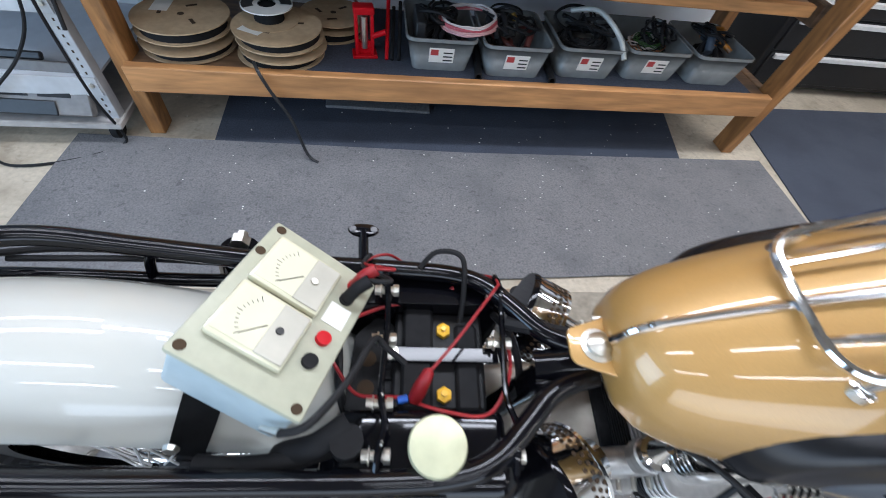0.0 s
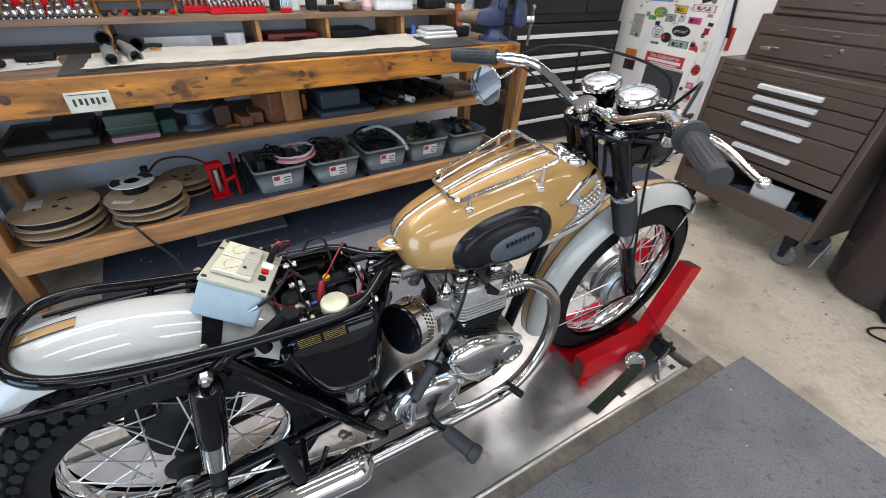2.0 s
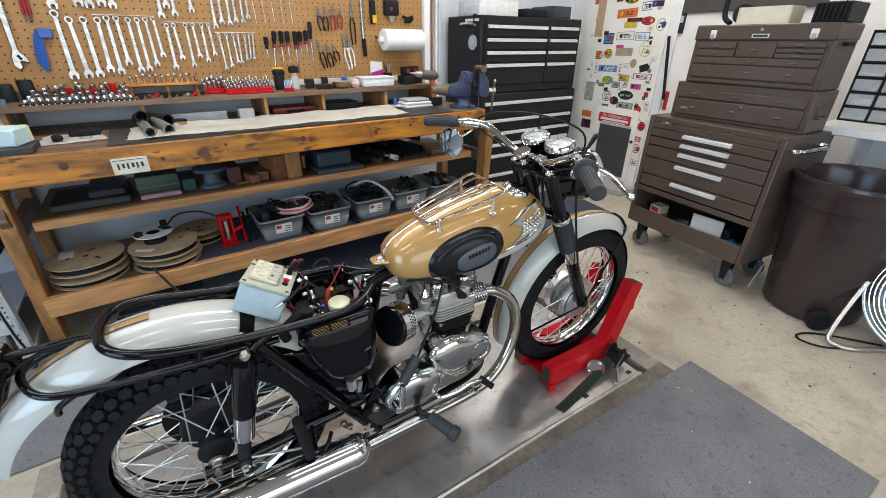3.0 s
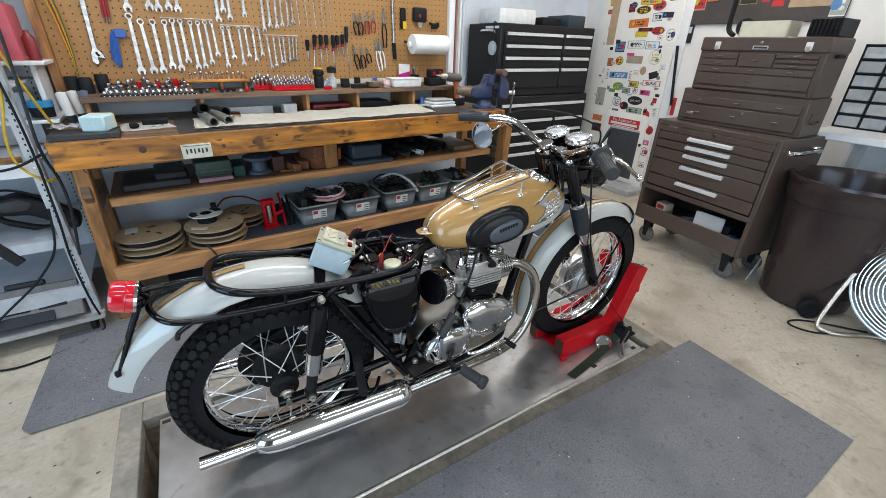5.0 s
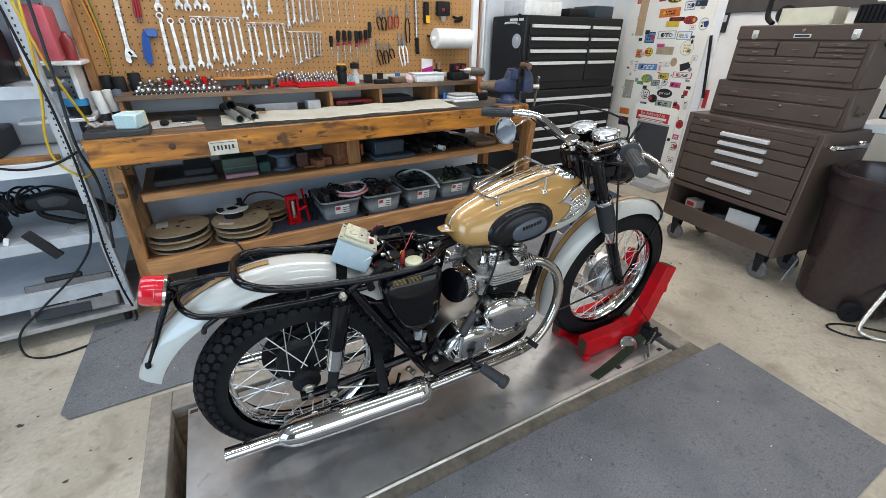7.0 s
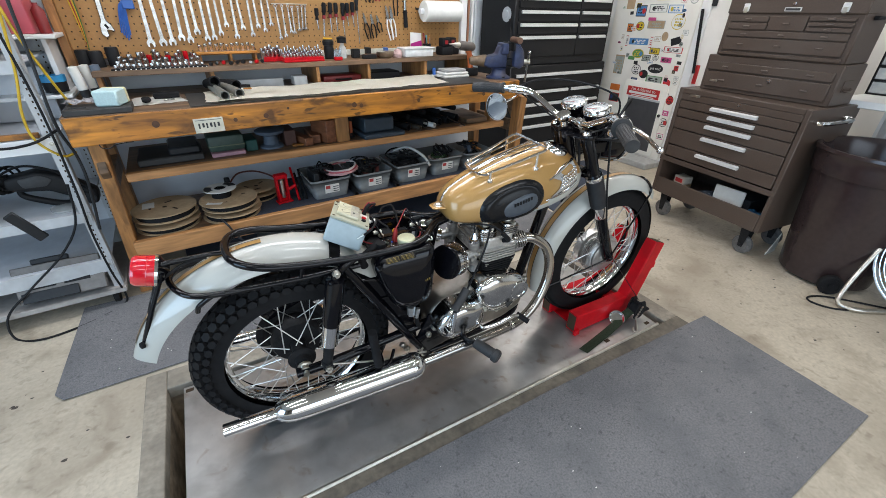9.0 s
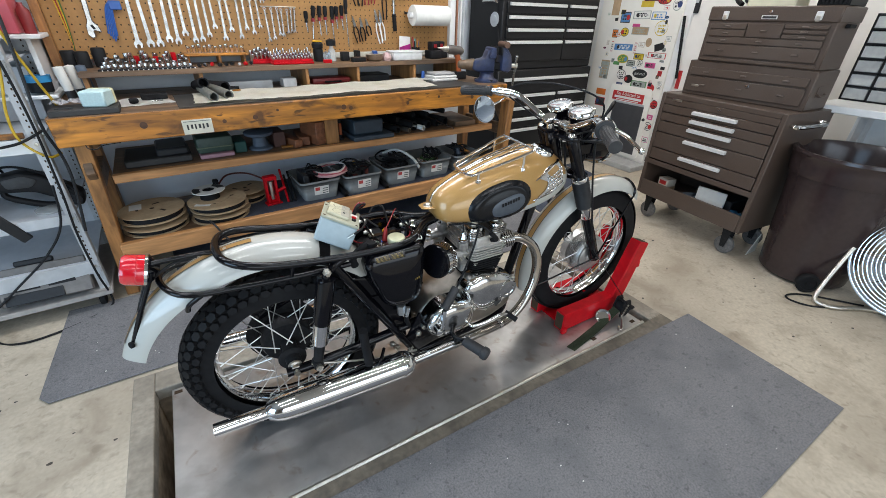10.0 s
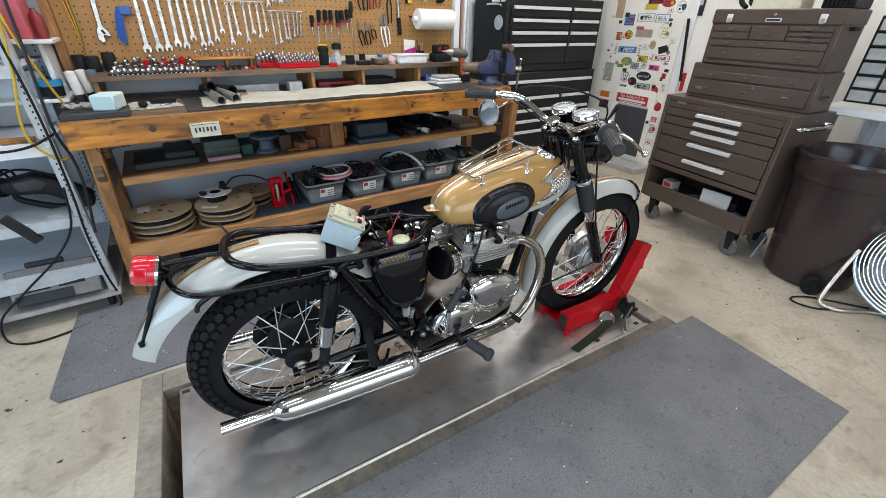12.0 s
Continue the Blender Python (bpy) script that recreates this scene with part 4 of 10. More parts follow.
    dd, uu, ww = frame_of((0.88, s * -0.40, -0.20))
    bm = bmesh.new()
    for row in (1.6, 2.5, 3.4):
        for k in range(40):
            a = 6.28318531 * (k + 0.5 * (row == 2.5)) / 40
            c = Vector((0.512, s * 0.120, 0.612)) + dd * (0.019 + row * 0.0093) + (uu * math.cos(a) + ww * math.sin(a)) * 0.0608
            lathe(bm, c, uu * math.cos(a) + ww * math.sin(a), [(0, 0.0030), (0.0004, 0.0030)], 6)
    tagged(part("perforation", bm, HOLE, band), kind="stuff")
# exhaust
for s in (-1, 1):
    ex = btube("exhaust_pipe", [(0.800, s * 0.094, 0.610), (0.85, s * 0.100, 0.617), (0.905, s * 0.112, 0.606), (0.958, s * 0.128, 0.560), (0.978, s * 0.142, 0.490), (0.968, s * 0.155, 0.410), (0.925, s * 0.168, 0.330), (0.86, s * 0.180, 0.280), (0.78, s * 0.188, 0.263), (0.62, s * 0.194, 0.258), (0.40, s * 0.200, 0.256), (0.33, s * 0.200, 0.256)], 0.0195, CHROME_BLUE, label="chrome exhaust pipe blued by heat", n=18, per=8)
    collar = part("collar", lathe(bmesh.new(), (0.812, s * 0.096, 0.612), (1, s * 0.1, 0.05), [(0, 0.0215), (0.050, 0.0215)], 20), ALLOY, ex, "finned alloy exhaust collar")
    for q in range(5):
        bm = bmesh.new()
        c = Vector((0.816 + q * 0.0095, s * (0.096 + 0.0009 * q), 0.612 + 0.0004 * q))
        dd, uu, ww = frame_of((1, s * 0.1, 0.05))
        ring = []
        for k in range(32):
            r = 0.033 if k % 4 < 2 else 0.028
            a = 6.28318531 * k / 32
            ring.append(c + (uu * math.cos(a) + ww * math.sin(a)) * r)
        lo, hi = [bm.verts.new(p) for p in ring], [bm.verts.new(p + dd * 0.0045) for p in ring]
        for k in range(32):
            bm.faces.new((lo[k], lo[(k + 1) % 32], hi[(k + 1) % 32], hi[k]))
        bm.faces.new(lo[::-1]), bm.faces.new(hi)
        part("collar_fin", bm, ALLOY, collar)
    part("exhaust_clamp", lathe(bmesh.new(), (0.795, s * 0.187, 0.264), (-1, s * 0.1, -0.03), [(0, 0.0215), (0.016, 0.0215)], 18), CHROME, ex)
    sil = part("silencer", lathe(bmesh.new(), (0.395, s * 0.200, 0.256), (-0.53, s * -0.004, 0.012), [(0.0, 0.021), (0.004, 0.026), (0.012, 0.037), (0.024, 0.045), (0.045, 0.0485), (0.30, 0.0485), (0.40, 0.0475), (0.455, 0.045), (0.485, 0.039), (0.505, 0.029), (0.512, 0.0205), (0.66, 0.0205), (0.66, 0.0175), (0.60, 0.017)], 32, cap=False), CHROME, bike, "long chrome silencer")
    part("silencer_seam", lathe(bmesh.new(), (0.395, s * 0.200, 0.256), (-0.53, s * -0.004, 0.012), [(0.045, 0.0490), (0.047, 0.0500), (0.053, 0.0500), (0.055, 0.0490)], 32, cap=False), CHROME, sil)
    btube("silencer_bracket", [(0.30, s * 0.150, 0.315), (0.27, s * 0.19, 0.305), (0.24, s * 0.20, 0.298)], 0.006, BLACK)
    btube("pillion_peg_bracket", [(0.25, s * 0.115, 0.33), (0.245, s * 0.17, 0.32), (0.243, s * 0.195, 0.318)], 0.008, BLACK)
    # pillion peg folded up beside the silencer, rider peg
    pp = part("pillion_peg", rod(bmesh.new(), (0.226, s * 0.200, 0.322), (0.213, s * 0.204, 0.485), 0.0145, 14), RUBBER, bike, "black rubber pillion footrest folded up")
    pg = btube("footrest", [(0.575, s * 0.12, 0.30), (0.575, s * 0.19, 0.285), (0.598, s * 0.245, 0.300)], 0.010, BLACK, label="footrest with black rubber")
    part("footrest_rubber", lathe(bmesh.new(), (0.590, s * 0.235, 0.299), (0.045, s * 0.09, -0.012), [(0, 0.0), (0, 0.0185), (0.02, 0.020), (0.078, 0.0205), (0.081, 0.0245), (0.098, 0.025), (0.104, 0.020), (0.106, 0.0)], 18), RUBBER_GREY, pg, "grooved black footrest rubber")
# oil tank, side cover
GOLD_INK = mat("gold_ink", (0.28, 0.20, 0.05), 0.4, 0.4, scale=140, var=0.5, bump=0)
for s, nm, lb in ((-1, "oil_tank", "glossy black oil tank with a gold transfer"), (1, "side_cover", "glossy black side cover")):
    ot = part(nm, domed(round_outline([(0.262, 0.672), (0.275, 0.600), (0.318, 0.495), (0.345, 0.468), (0.400, 0.456), (0.448, 0.470), (0.466, 0.505), (0.474, 0.600), (0.474, 0.690), (0.460, 0.702), (0.30, 0.700)], 0.036, 8), s * 0.076, s * 0.146, 3.0), BLACK, bike, lb, sharp=85)
    if s < 0:
        tr = part("transfer", box(-0.052, 0.052, -0.0003, 0.0003, -0.010, 0.010), BLACK, ot, "gold lettered transfer", m=Matrix.Translation((0.345, -0.1330, 0.6880)) @ pose(0, 0, 0, -42, 0, 0))
        for q in range(5):
            for c in range(2):
                part("transfer_line", box(-0.048 + c * 0.05, -0.004 + c * 0.05, -0.0008, 0.0, -0.008 + q * 0.0036, -0.0070 + q * 0.0036), GOLD_INK, tr)
        bm = bmesh.new()
        for q in range(8):
            bx(bm, 0.388 + q * 0.0075, 0.393 + q * 0.0075, -0.1438, -0.1425, 0.566 + q * 0.002, 0.573 + q * 0.002)
        part("side_transfer", bm, GOLD_INK, ot, "small gold transfer bars")
        part("tank_bolt", lathe(bmesh.new(), (0.275, -0.125, 0.672), (-0.3, -1, 0), [(0, 0.014), (0.016, 0.013), (0.022, 0.007), (0.03, 0.0)], 14), BLACK, ot)
        oc = part("oil_cap", lathe(bmesh.new(), (0.386, -0.086, 0.698), (0, 0, 1), [(0, 0.022), (0.012, 0.022), (0.013, 0.0285), (0.028, 0.029), (0.031, 0.0275), (0.032, 0.024), (0.0322, 0.0)], 36), YELLOW_ZINC, ot, "round yellow zinc oil filler cap")
        part("tank_neck", box(0.285, 0.462, -0.112, -0.045, 0.62, 0.698, 0.012, seg=3), BLACK, ot)
        bm = lathe(bmesh.new(), (0.385, -0.115, 0.42), (0, 0, 1), [(0, 0.014), (0.04, 0.016)], 6)
        lathe(bm, (0.405, -0.115, 0.40), (0.2, 0, 1), [(0, 0.008), (0.04, 0.008)], 10)
        part("drain_union", bm, ALLOY_DULL, ot)
        btube("oil_hose", [(0.405, -0.115, 0.41), (0.42, -0.10, 0.34), (0.47, -0.07, 0.28)], 0.008, RUBBER)
# gussets and lower plates
part("frame_gusset", outline_prism(bmesh.new(), round_outline([(0.395, 0.27), (0.43, 0.20), (0.56, 0.235), (0.54, 0.285), (0.48, 0.345), (0.46, 0.40)], 0.015), "y", -0.118, -0.108, 0.002), BLACK, bike)
part("chain_guard", outline_prism(bmesh.new(), round_outline([(-0.10, 0.44), (0.05, 0.495), (0.40, 0.43), (0.40, 0.40), (0.05, 0.455), (-0.09, 0.40)], 0.02), "y", 0.085, 0.12, 0.004), BLACK, bike)
for px, pz in ((0.418, 0.238), (0.475, 0.325), (0.452, 0.300), (0.345, 0.29), (0.362, 0.265)):
    part("frame_bolt", lathe(bmesh.new(), (px, -0.116, pz), (0, -1, 0), [(0, 0.012), (0.010, 0.012), (0.011, 0.006), (0.018, 0.006), (0.018, 0)], 6), ZINC, bike)
part("inner_guard", outline_prism(bmesh.new(), round_outline([(0.20, 0.62), (0.28, 0.60), (0.40, 0.40), (0.42, 0.25), (0.39, 0.25), (0.33, 0.40)], 0.01), "y", -0.095, 0.095, 0.004), BLACK, bike)
btube("stand_strut", [(0.43, -0.09, 0.20), (0.40, -0.12, 0.16), (0.36, -0.13, 0.185)], 0.009)
btube("clutch_cable", [(0.568, -0.15, 0.43), (0.58, -0.151, 0.462), (0.618, -0.15, 0.552), (0.655, -0.148, 0.65), (0.69, -0.12, 0.715)], 0.0036, BLACK_WIRE, label="black cable rising from the gearbox")

# ---- battery bay ----
bat = part("battery", box(0.338, 0.448, -0.042, 0.078, 0.50, 0.672, 0.004), BLACK_WIRE, bike, "black battery with yellow filler plugs")
part("battery_rib", box(0.348, 0.385, -0.044, 0.080, 0.66, 0.684, 0.004), RUBBER, bat)
part("battery_rib", box(0.412, 0.440, -0.044, 0.060, 0.66, 0.680, 0.004), RUBBER, bat)
for yy in (0.052, -0.026):
    part("yellow_plug", lathe(bmesh.new(), (0.398, yy, 0.670), (0, 0, 1), [(0, 0.0095), (0.010, 0.009), (0.012, 0.004), (0.016, 0.004), (0.016, 0)], 6), mat("yellow_plastic", (0.75, 0.42, 0.01), 0.35, bump=0), bat, "yellow filler plug")
part("battery_strap", box(0.325, 0.462, 0.008, 0.026, 0.684, 0.689, 0.001), BLACK, bat)
part("strap_bolt", lathe(bmesh.new(), (0.335, 0.017, 0.689), (0, 0, 1), [(0, 0.010), (0.006, 0.010), (0.008, 0.0)], 6), ZINC, bat)
tray = part("coil_tray", outline_prism(bmesh.new(), round_outline([(0.285, -0.04), (0.338, -0.04), (0.338, 0.065), (0.315, 0.075), (0.29, 0.05)], 0.006), "z", 0.655, 0.660), IRON, bike, "black perforated tray")
for yy in (-0.015, 0.02):
    part("tray_hole", lathe(bmesh.new(), (0.308, yy, 0.6595), (0, 0, 1), [(0, 0.010), (0.001, 0.010)], 14), HOLE, tray)
for yy in (-0.035, 0.0, 0.035):
    part("tray_tab", box(0.327, 0.337, yy - 0.006, yy + 0.006, 0.66, 0.664, 0.001), IRON, tray)
part("bay_floor", box(0.24, 0.48, -0.10, 0.12, 0.515, 0.52), BLACK, bike)
for rx in (0.328, 0.462):
    rd = btube("cross_bracket", [(rx - 0.004, 0.106, 0.722), (rx, 0.085, 0.728), (rx + 0.002, 0.045, 0.712), (rx, -0.03, 0.708), (rx + 0.006, -0.065, 0.716), (rx + 0.002, -0.09, 0.724), (rx, -0.110, 0.718)], 0.0036, BLACK, n=8)
    for yy, zz in ((0.085, 0.715), (0.03 if rx < 0.4 else 0.028, 0.700), (-0.042, 0.700), (-0.092, 0.706)):
        if rx > 0.4 and yy == -0.042:
            continue
        bm = lathe(bmesh.new(), (rx - 0.020, yy, zz), (1, 0, 0), [(0.005, 0.0), (0.005, 0.0062), (0.011, 0.0062), (0.0115, 0.009), (0.013, 0.009), (0.0135, 0.005), (0.026, 0.005), (0.0265, 0.0075), (0.033, 0.0075), (0.034, 0.0)], 8)
        part("bracket_bolt", bm, ZINC, rd)
hoses = btube("breather_hose", [(0.30, -0.065, 0.718), (0.27, -0.085, 0.714), (0.235, -0.090, 0.69), (0.24, -0.09, 0.66)], 0.013, RUBBER)
btube("fat_hose", [(0.300, -0.082, 0.728), (0.298, -0.082, 0.70), (0.295, -0.08, 0.66)], 0.016, RUBBER)
btube("hose_tail", [(0.16, -0.098, 0.700), (0.20, -0.10, 0.702), (0.25, -0.095, 0.706), (0.285, -0.085, 0.708)], 0.009, RUBBER)
for pts, mm, rr in [
    ([(0.355, -0.03, 0.682), (0.33, -0.035, 0.70), (0.30, -0.03, 0.695), (0.275, 0.0, 0.69), (0.255, 0.03, 0.70)], RED_WIRE, 0.0022),
    ([(0.36, -0.035, 0.684), (0.40, -0.05, 0.70), (0.445, -0.05, 0.695), (0.47, -0.01, 0.70), (0.475, 0.03, 0.69)], RED_WIRE, 0.0022),
    ([(0.29, 0.06, 0.69), (0.33, 0.075, 0.695), (0.37, 0.085, 0.69), (0.41, 0.10, 0.70)], RED_WIRE, 0.0025),
    ([(0.29, 0.07, 0.688), (0.33, 0.082, 0.692), (0.38, 0.09, 0.688)], BLACK_WIRE, 0.004),
    ([(0.365, 0.112, 0.725), (0.385, 0.128, 0.738), (0.415, 0.120, 0.742), (0.42, 0.09, 0.715), (0.418, 0.06, 0.685)], BLACK_WIRE, 0.0035),
    ([(0.47, 0.05, 0.71), (0.50, 0.04, 0.72), (0.53, 0.035, 0.72), (0.58, 0.03, 0.715)], BLACK_WIRE, 0.009),
    ([(0.46, 0.07, 0.69), (0.49, 0.05, 0.66), (0.50, 0.0, 0.63), (0.47, -0.03, 0.60)], BLACK_WIRE, 0.005),
    ([(0.27, 0.05, 0.70), (0.275, 0.02, 0.68), (0.28, -0.02, 0.67), (0.29, -0.05, 0.63)], BLACK_WIRE, 0.005),
    ([(0.10, 0.128, 0.71), (-0.05, 0.124, 0.715), (-0.12, 0.10, 0.73)], BLACK_WIRE, 0.004),
    ([(0.20, 0.122, 0.695), (0.05, 0.124, 0.700), (-0.10, 0.108, 0.715)], BLACK_WIRE, 0.004)]:
    btube("wire", pts, rr, mm, n=8)
part("blue_connector", rod(bmesh.new(), (0.345, -0.036, 0.690), (0.356, -0.033, 0.688), 0.0045, 8), mat("blue_plastic", (0.02, 0.10, 0.45), 0.4, bump=0), bike)

# ---- fork, headlight, handlebar ----
FD = Vector((0.309, 0, -0.618)).normalized()
for s in (-1, 1):
    p = Vector((1.085, s * 0.084, 0.995))
    fk = part("fork_leg", lathe(bmesh.new(), p, FD, [(0.030, 0.0), (0.030, 0.020), (0.036, 0.0235), (0.20, 0.0235), (0.21, 0.023), (0.222, 0.023)], 24), BLACK, bike, "fork leg with black shroud, rubber gaiter and chrome cap", STEER)
    prof = []
    for q in range(13):
        prof += [(0.222 + q * 0.0115, 0.0262), (0.222 + q * 0.0115 + 0.0058, 0.0345)]
    part("gaiter", lathe(bmesh.new(), p, FD, [(0.212, 0.0315), (0.222, 0.0315)] + prof + [(0.372, 0.031)], 24), GAITER, fk, "ribbed black rubber gaiter", sharp=25)
    part("gaiter_clip", lathe(bmesh.new(), p, FD, [(0.208, 0.032), (0.212, 0.0335), (0.224, 0.0335), (0.227, 0.032)], 24), CHROME, fk)
    part("seal_holder", lathe(bmesh.new(), p, FD, [(0.366, 0.030), (0.37, 0.031), (0.43, 0.030), (0.436, 0.026)], 24), CHROME, fk, "chrome seal holder")
    part("slider", lathe(bmesh.new(), p, FD, [(0.43, 0.0235), (0.66, 0.0235), (0.70, 0.026), (0.718, 0.024), (0.72, 0.0)], 20), BLACK, fk)
    part("fork_top_nut", lathe(bmesh.new(), p + FD * 0.028, -FD, [(0.0, 0.016), (0.014, 0.016), (0.02, 0.010), (0.022, 0.0)], 8), CHROME, fk)
    for a0, z1, b0 in (((1.385, s * 0.112, 0.385), 0, (1.60, s * 0.062, 0.628)), ((1.33, s * 0.112, 0.47), 0, (1.235, s * 0.062, 0.665)), ((1.385, s * 0.112, 0.375), 0, (1.055, s * 0.060, 0.275))):
        part("fender_stay", rod(bmesh.new(), a0, b0, 0.0042, 8), BLACK, fk)
part("fender_bridge", tube(bmesh.new(), [(1.60, -0.062, 0.625), (1.605, -0.055, 0.665), (1.61, 0.0, 0.690), (1.605, 0.055, 0.665), (1.60, 0.062, 0.625)], 0.0055, 8), BLACK, bike, m=STEER)
for nm, zc, xc in (("lower_yoke", 0.800, 1.185), ("top_yoke", 0.968, 1.098)):
    part(nm, outline_prism(bmesh.new(), round_outline([(xc - 0.045, -0.02), (xc - 0.012, -0.108), (xc + 0.028, -0.110), (xc + 0.032, 0.110), (xc - 0.012, 0.108), (xc - 0.045, 0.02)], 0.022), "z", zc - 0.009, zc + 0.009, 0.004), BLACK, bike, "", STEER)
btube("steering_stem", [(1.14, 0, 0.80), (1.065, 0, 0.985)], 0.027)
bm = lathe(bmesh.new(), (1.20, 0, 0.925), (0.96, 0, -0.08), [(0, 0.0), (0.0, 0.03), (0.015, 0.06), (0.04, 0.078), (0.09, 0.088), (0.125, 0.090)], 36)
hl = part("headlamp", bm, BLACK, bike, "round black headlamp with a chrome rim", STEER)
part("headlamp_rim", lathe(bmesh.new(), (1.20, 0, 0.925), (0.96, 0, -0.08), [(0.120, 0.091), (0.123, 0.096), (0.145, 0.095), (0.155, 0.086)], 36, cap=False), CHROME, hl)
part("headlamp_lens", lathe(bmesh.new(), (1.20, 0, 0.925), (0.96, 0, -0.08), [(0.150, 0.088), (0.165, 0.06), (0.170, 0.0)], 36), mat("lamp_glass", (0.75, 0.77, 0.78), 0.1, bump=0), hl)
for s in (-1, 1):
    part("headlamp_ear", outline_prism(bmesh.new(), round_outline([(1.12, 0.945), (1.27, 0.938), (1.275, 0.910), (1.13, 0.905)], 0.012), "y", s * 0.094, s * 0.100), BLACK, bike, "", STEER)
hb_pts = [(0.925, -0.40, 1.062), (0.985, -0.31, 1.072), (1.025, -0.25, 1.076), (1.048, -0.215, 1.072), (1.066, -0.175, 1.055), (1.083, -0.095, 1.018), (1.088, -0.055, 1.010), (1.089, 0, 1.010)]
hb_pts += [(x, -y, z) for x, y, z in reversed(hb_pts[:-1])]
bars = part("handlebar", tube(bmesh.new(), hb_pts, 0.0112, 14, 6), CHROME, bike, "chrome handlebar with black grips", STEER)
for s in (-1, 1):
    a, b = Vector((0.990, s * 0.302, 1.0725)), Vector((0.918, s * 0.410, 1.060))
    d = b - a
    L = d.length
    g = part("grip", lathe(bmesh.new(), a, d, [(0, 0.0), (0, 0.030 if s < 0 else 0.021), (0.008, 0.030 if s < 0 else 0.021), (0.012, 0.0185), (0.02, 0.0195), (L * 0.5, 0.0178), (L - 0.01, 0.0190), (L - 0.002, 0.0205), (L + 0.004, 0.019), (L + 0.005, 0.0)], 24), RUBBER_GREY, bars, "ribbed black rubber grip")
    _, u, w = frame_of(d)
    dn = d.normalized()
    for k in range(16):
        aa = 6.28318531 * k / 16
        rv = u * math.cos(aa) + w * math.sin(aa)
        part("grip_rib", rod(bmesh.new(), a + dn * 0.022 + rv * 0.0188, a + dn * (L - 0.014) + rv * 0.0184, 0.0016, 5), RUBBER_GREY, g)
    cl = part("lever_clamp", lathe(bmesh.new(), (1.003, s * 0.283, 1.0735), (0.06, s * -0.09, 0.0), [(0, 0.0), (0, 0.016), (0.022, 0.017), (0.028, 0.015), (0.05, 0.016), (0.062, 0.014), (0.062, 0)], 18), CHROME, bars)
    lv = part("lever", tube(bmesh.new(), [(1.035, s * 0.265, 1.066), (1.06, s * 0.285, 1.060), (1.055, s * 0.34, 1.052), (1.025, s * 0.40, 1.045), (1.008, s * 0.432, 1.043)], (0.0075, 0.0055), 10, 5), CHROME, bars, "chrome ball-end lever")
    bm = bmesh.new()
    bmesh.ops.create_uvsphere(bm, u_segments=14, v_segments=8, radius=0.010, matrix=Matrix.Translation((1.008, s * 0.434, 1.043)))
    part("lever_ball", bm, CHROME, lv)
    part("switch_wire", tube(bmesh.new(), [(1.03, s * 0.26, 1.066), (1.06, s * 0.20, 1.035), (1.10, s * 0.10, 0.99), (1.14, s * 0.05, 0.96)], 0.003, 8), BLACK_WIRE, bars)
    part("riser_clamp", lathe(bmesh.new(), (1.088, s * 0.045 - 0.011, 1.010), (0, 1, 0), [(0, 0.018), (0.022, 0.018)], 16), ALLOY, bars)
    # instruments
    c = Vector((1.152, s * 0.057, 1.030))
    ax = Vector((-0.26, 0, 0.97))
    gi = part("instrument", lathe(bmesh.new(), c, ax, [(-0.045, 0.0), (-0.045, 0.026), (-0.035, 0.036), (0.0, 0.043), (0.020, 0.045)], 30), BLACK, bars, "round instrument with chrome bezel")
    part("bezel", lathe(bmesh.new(), c, ax, [(0.016, 0.0455), (0.019, 0.049), (0.028, 0.049), (0.034, 0.046), (0.035, 0.041), (0.030, 0.040)], 36, cap=False), CHROME, gi)
    part("dial", lathe(bmesh.new(), c, ax, [(0.0265, 0.041), (0.027, 0.024), (0.0272, 0.0)], 36), mat("dial_grey", (0.30, 0.31, 0.31), 0.35, scale=60, var=0.1, bump=0), gi, "grey dial face")
    part("dial_band", lathe(bmesh.new(), c, ax, [(0.0275, 0.024), (0.0278, 0.0205), (0.0276, 0.016)], 30, cap=False), mat("dial_silver", (0.62, 0.62, 0.60), 0.3, 0.5, bump=0), gi)
    dd, uu, ww = frame_of(ax)
    bm = bmesh.new()
    for k in range(22):
        aa = 0.6 + 5.1 * k / 21
        rv = uu * math.cos(aa) + ww * math.sin(aa)
        rod(bm, c + dd * 0.0278 + rv * 0.031, c + dd * 0.0278 + rv * (0.037 if k % 2 else 0.038), 0.0007 if k % 2 else 0.0012, 4)
    part("dial_mark", bm, PAPER, gi)
    part("needle", rod(bmesh.new(), c + dd * 0.029, c + dd * 0.029 + (uu * math.cos(0.6) + ww * math.sin(0.6)) * 0.034, 0.0011, 5), RED_WIRE, gi)
    part("glass", lathe(bmesh.new(), c, ax, [(0.0315, 0.041), (0.0335, 0.025), (0.034, 0.0)], 30), clear_plastic("instrument_cover", (0.85, 0.87, 0.87), 0.12), gi).visible_shadow = False
    part("drive_cable", tube(bmesh.new(), [c - ax * 0.04, c + Vector((0.03, 0, -0.09)), c + Vector((0.05, 0.01 * s, -0.16)), Vector((1.15, s * 0.03, 0.80)), Vector((1.10, s * 0.02, 0.68))], 0.0045, 8), BLACK_WIRE, gi)
part("damper_knob", lathe(bmesh.new(), (1.058, 0, 0.995), (-0.35, 0, 0.93), [(0, 0.014), (0.018, 0.014), (0.02, 0.018), (0.034, 0.026), (0.042, 0.027), (0.046, 0.024), (0.047, 0.0)], 24), ALLOY, bars, "round alloy damper knob")
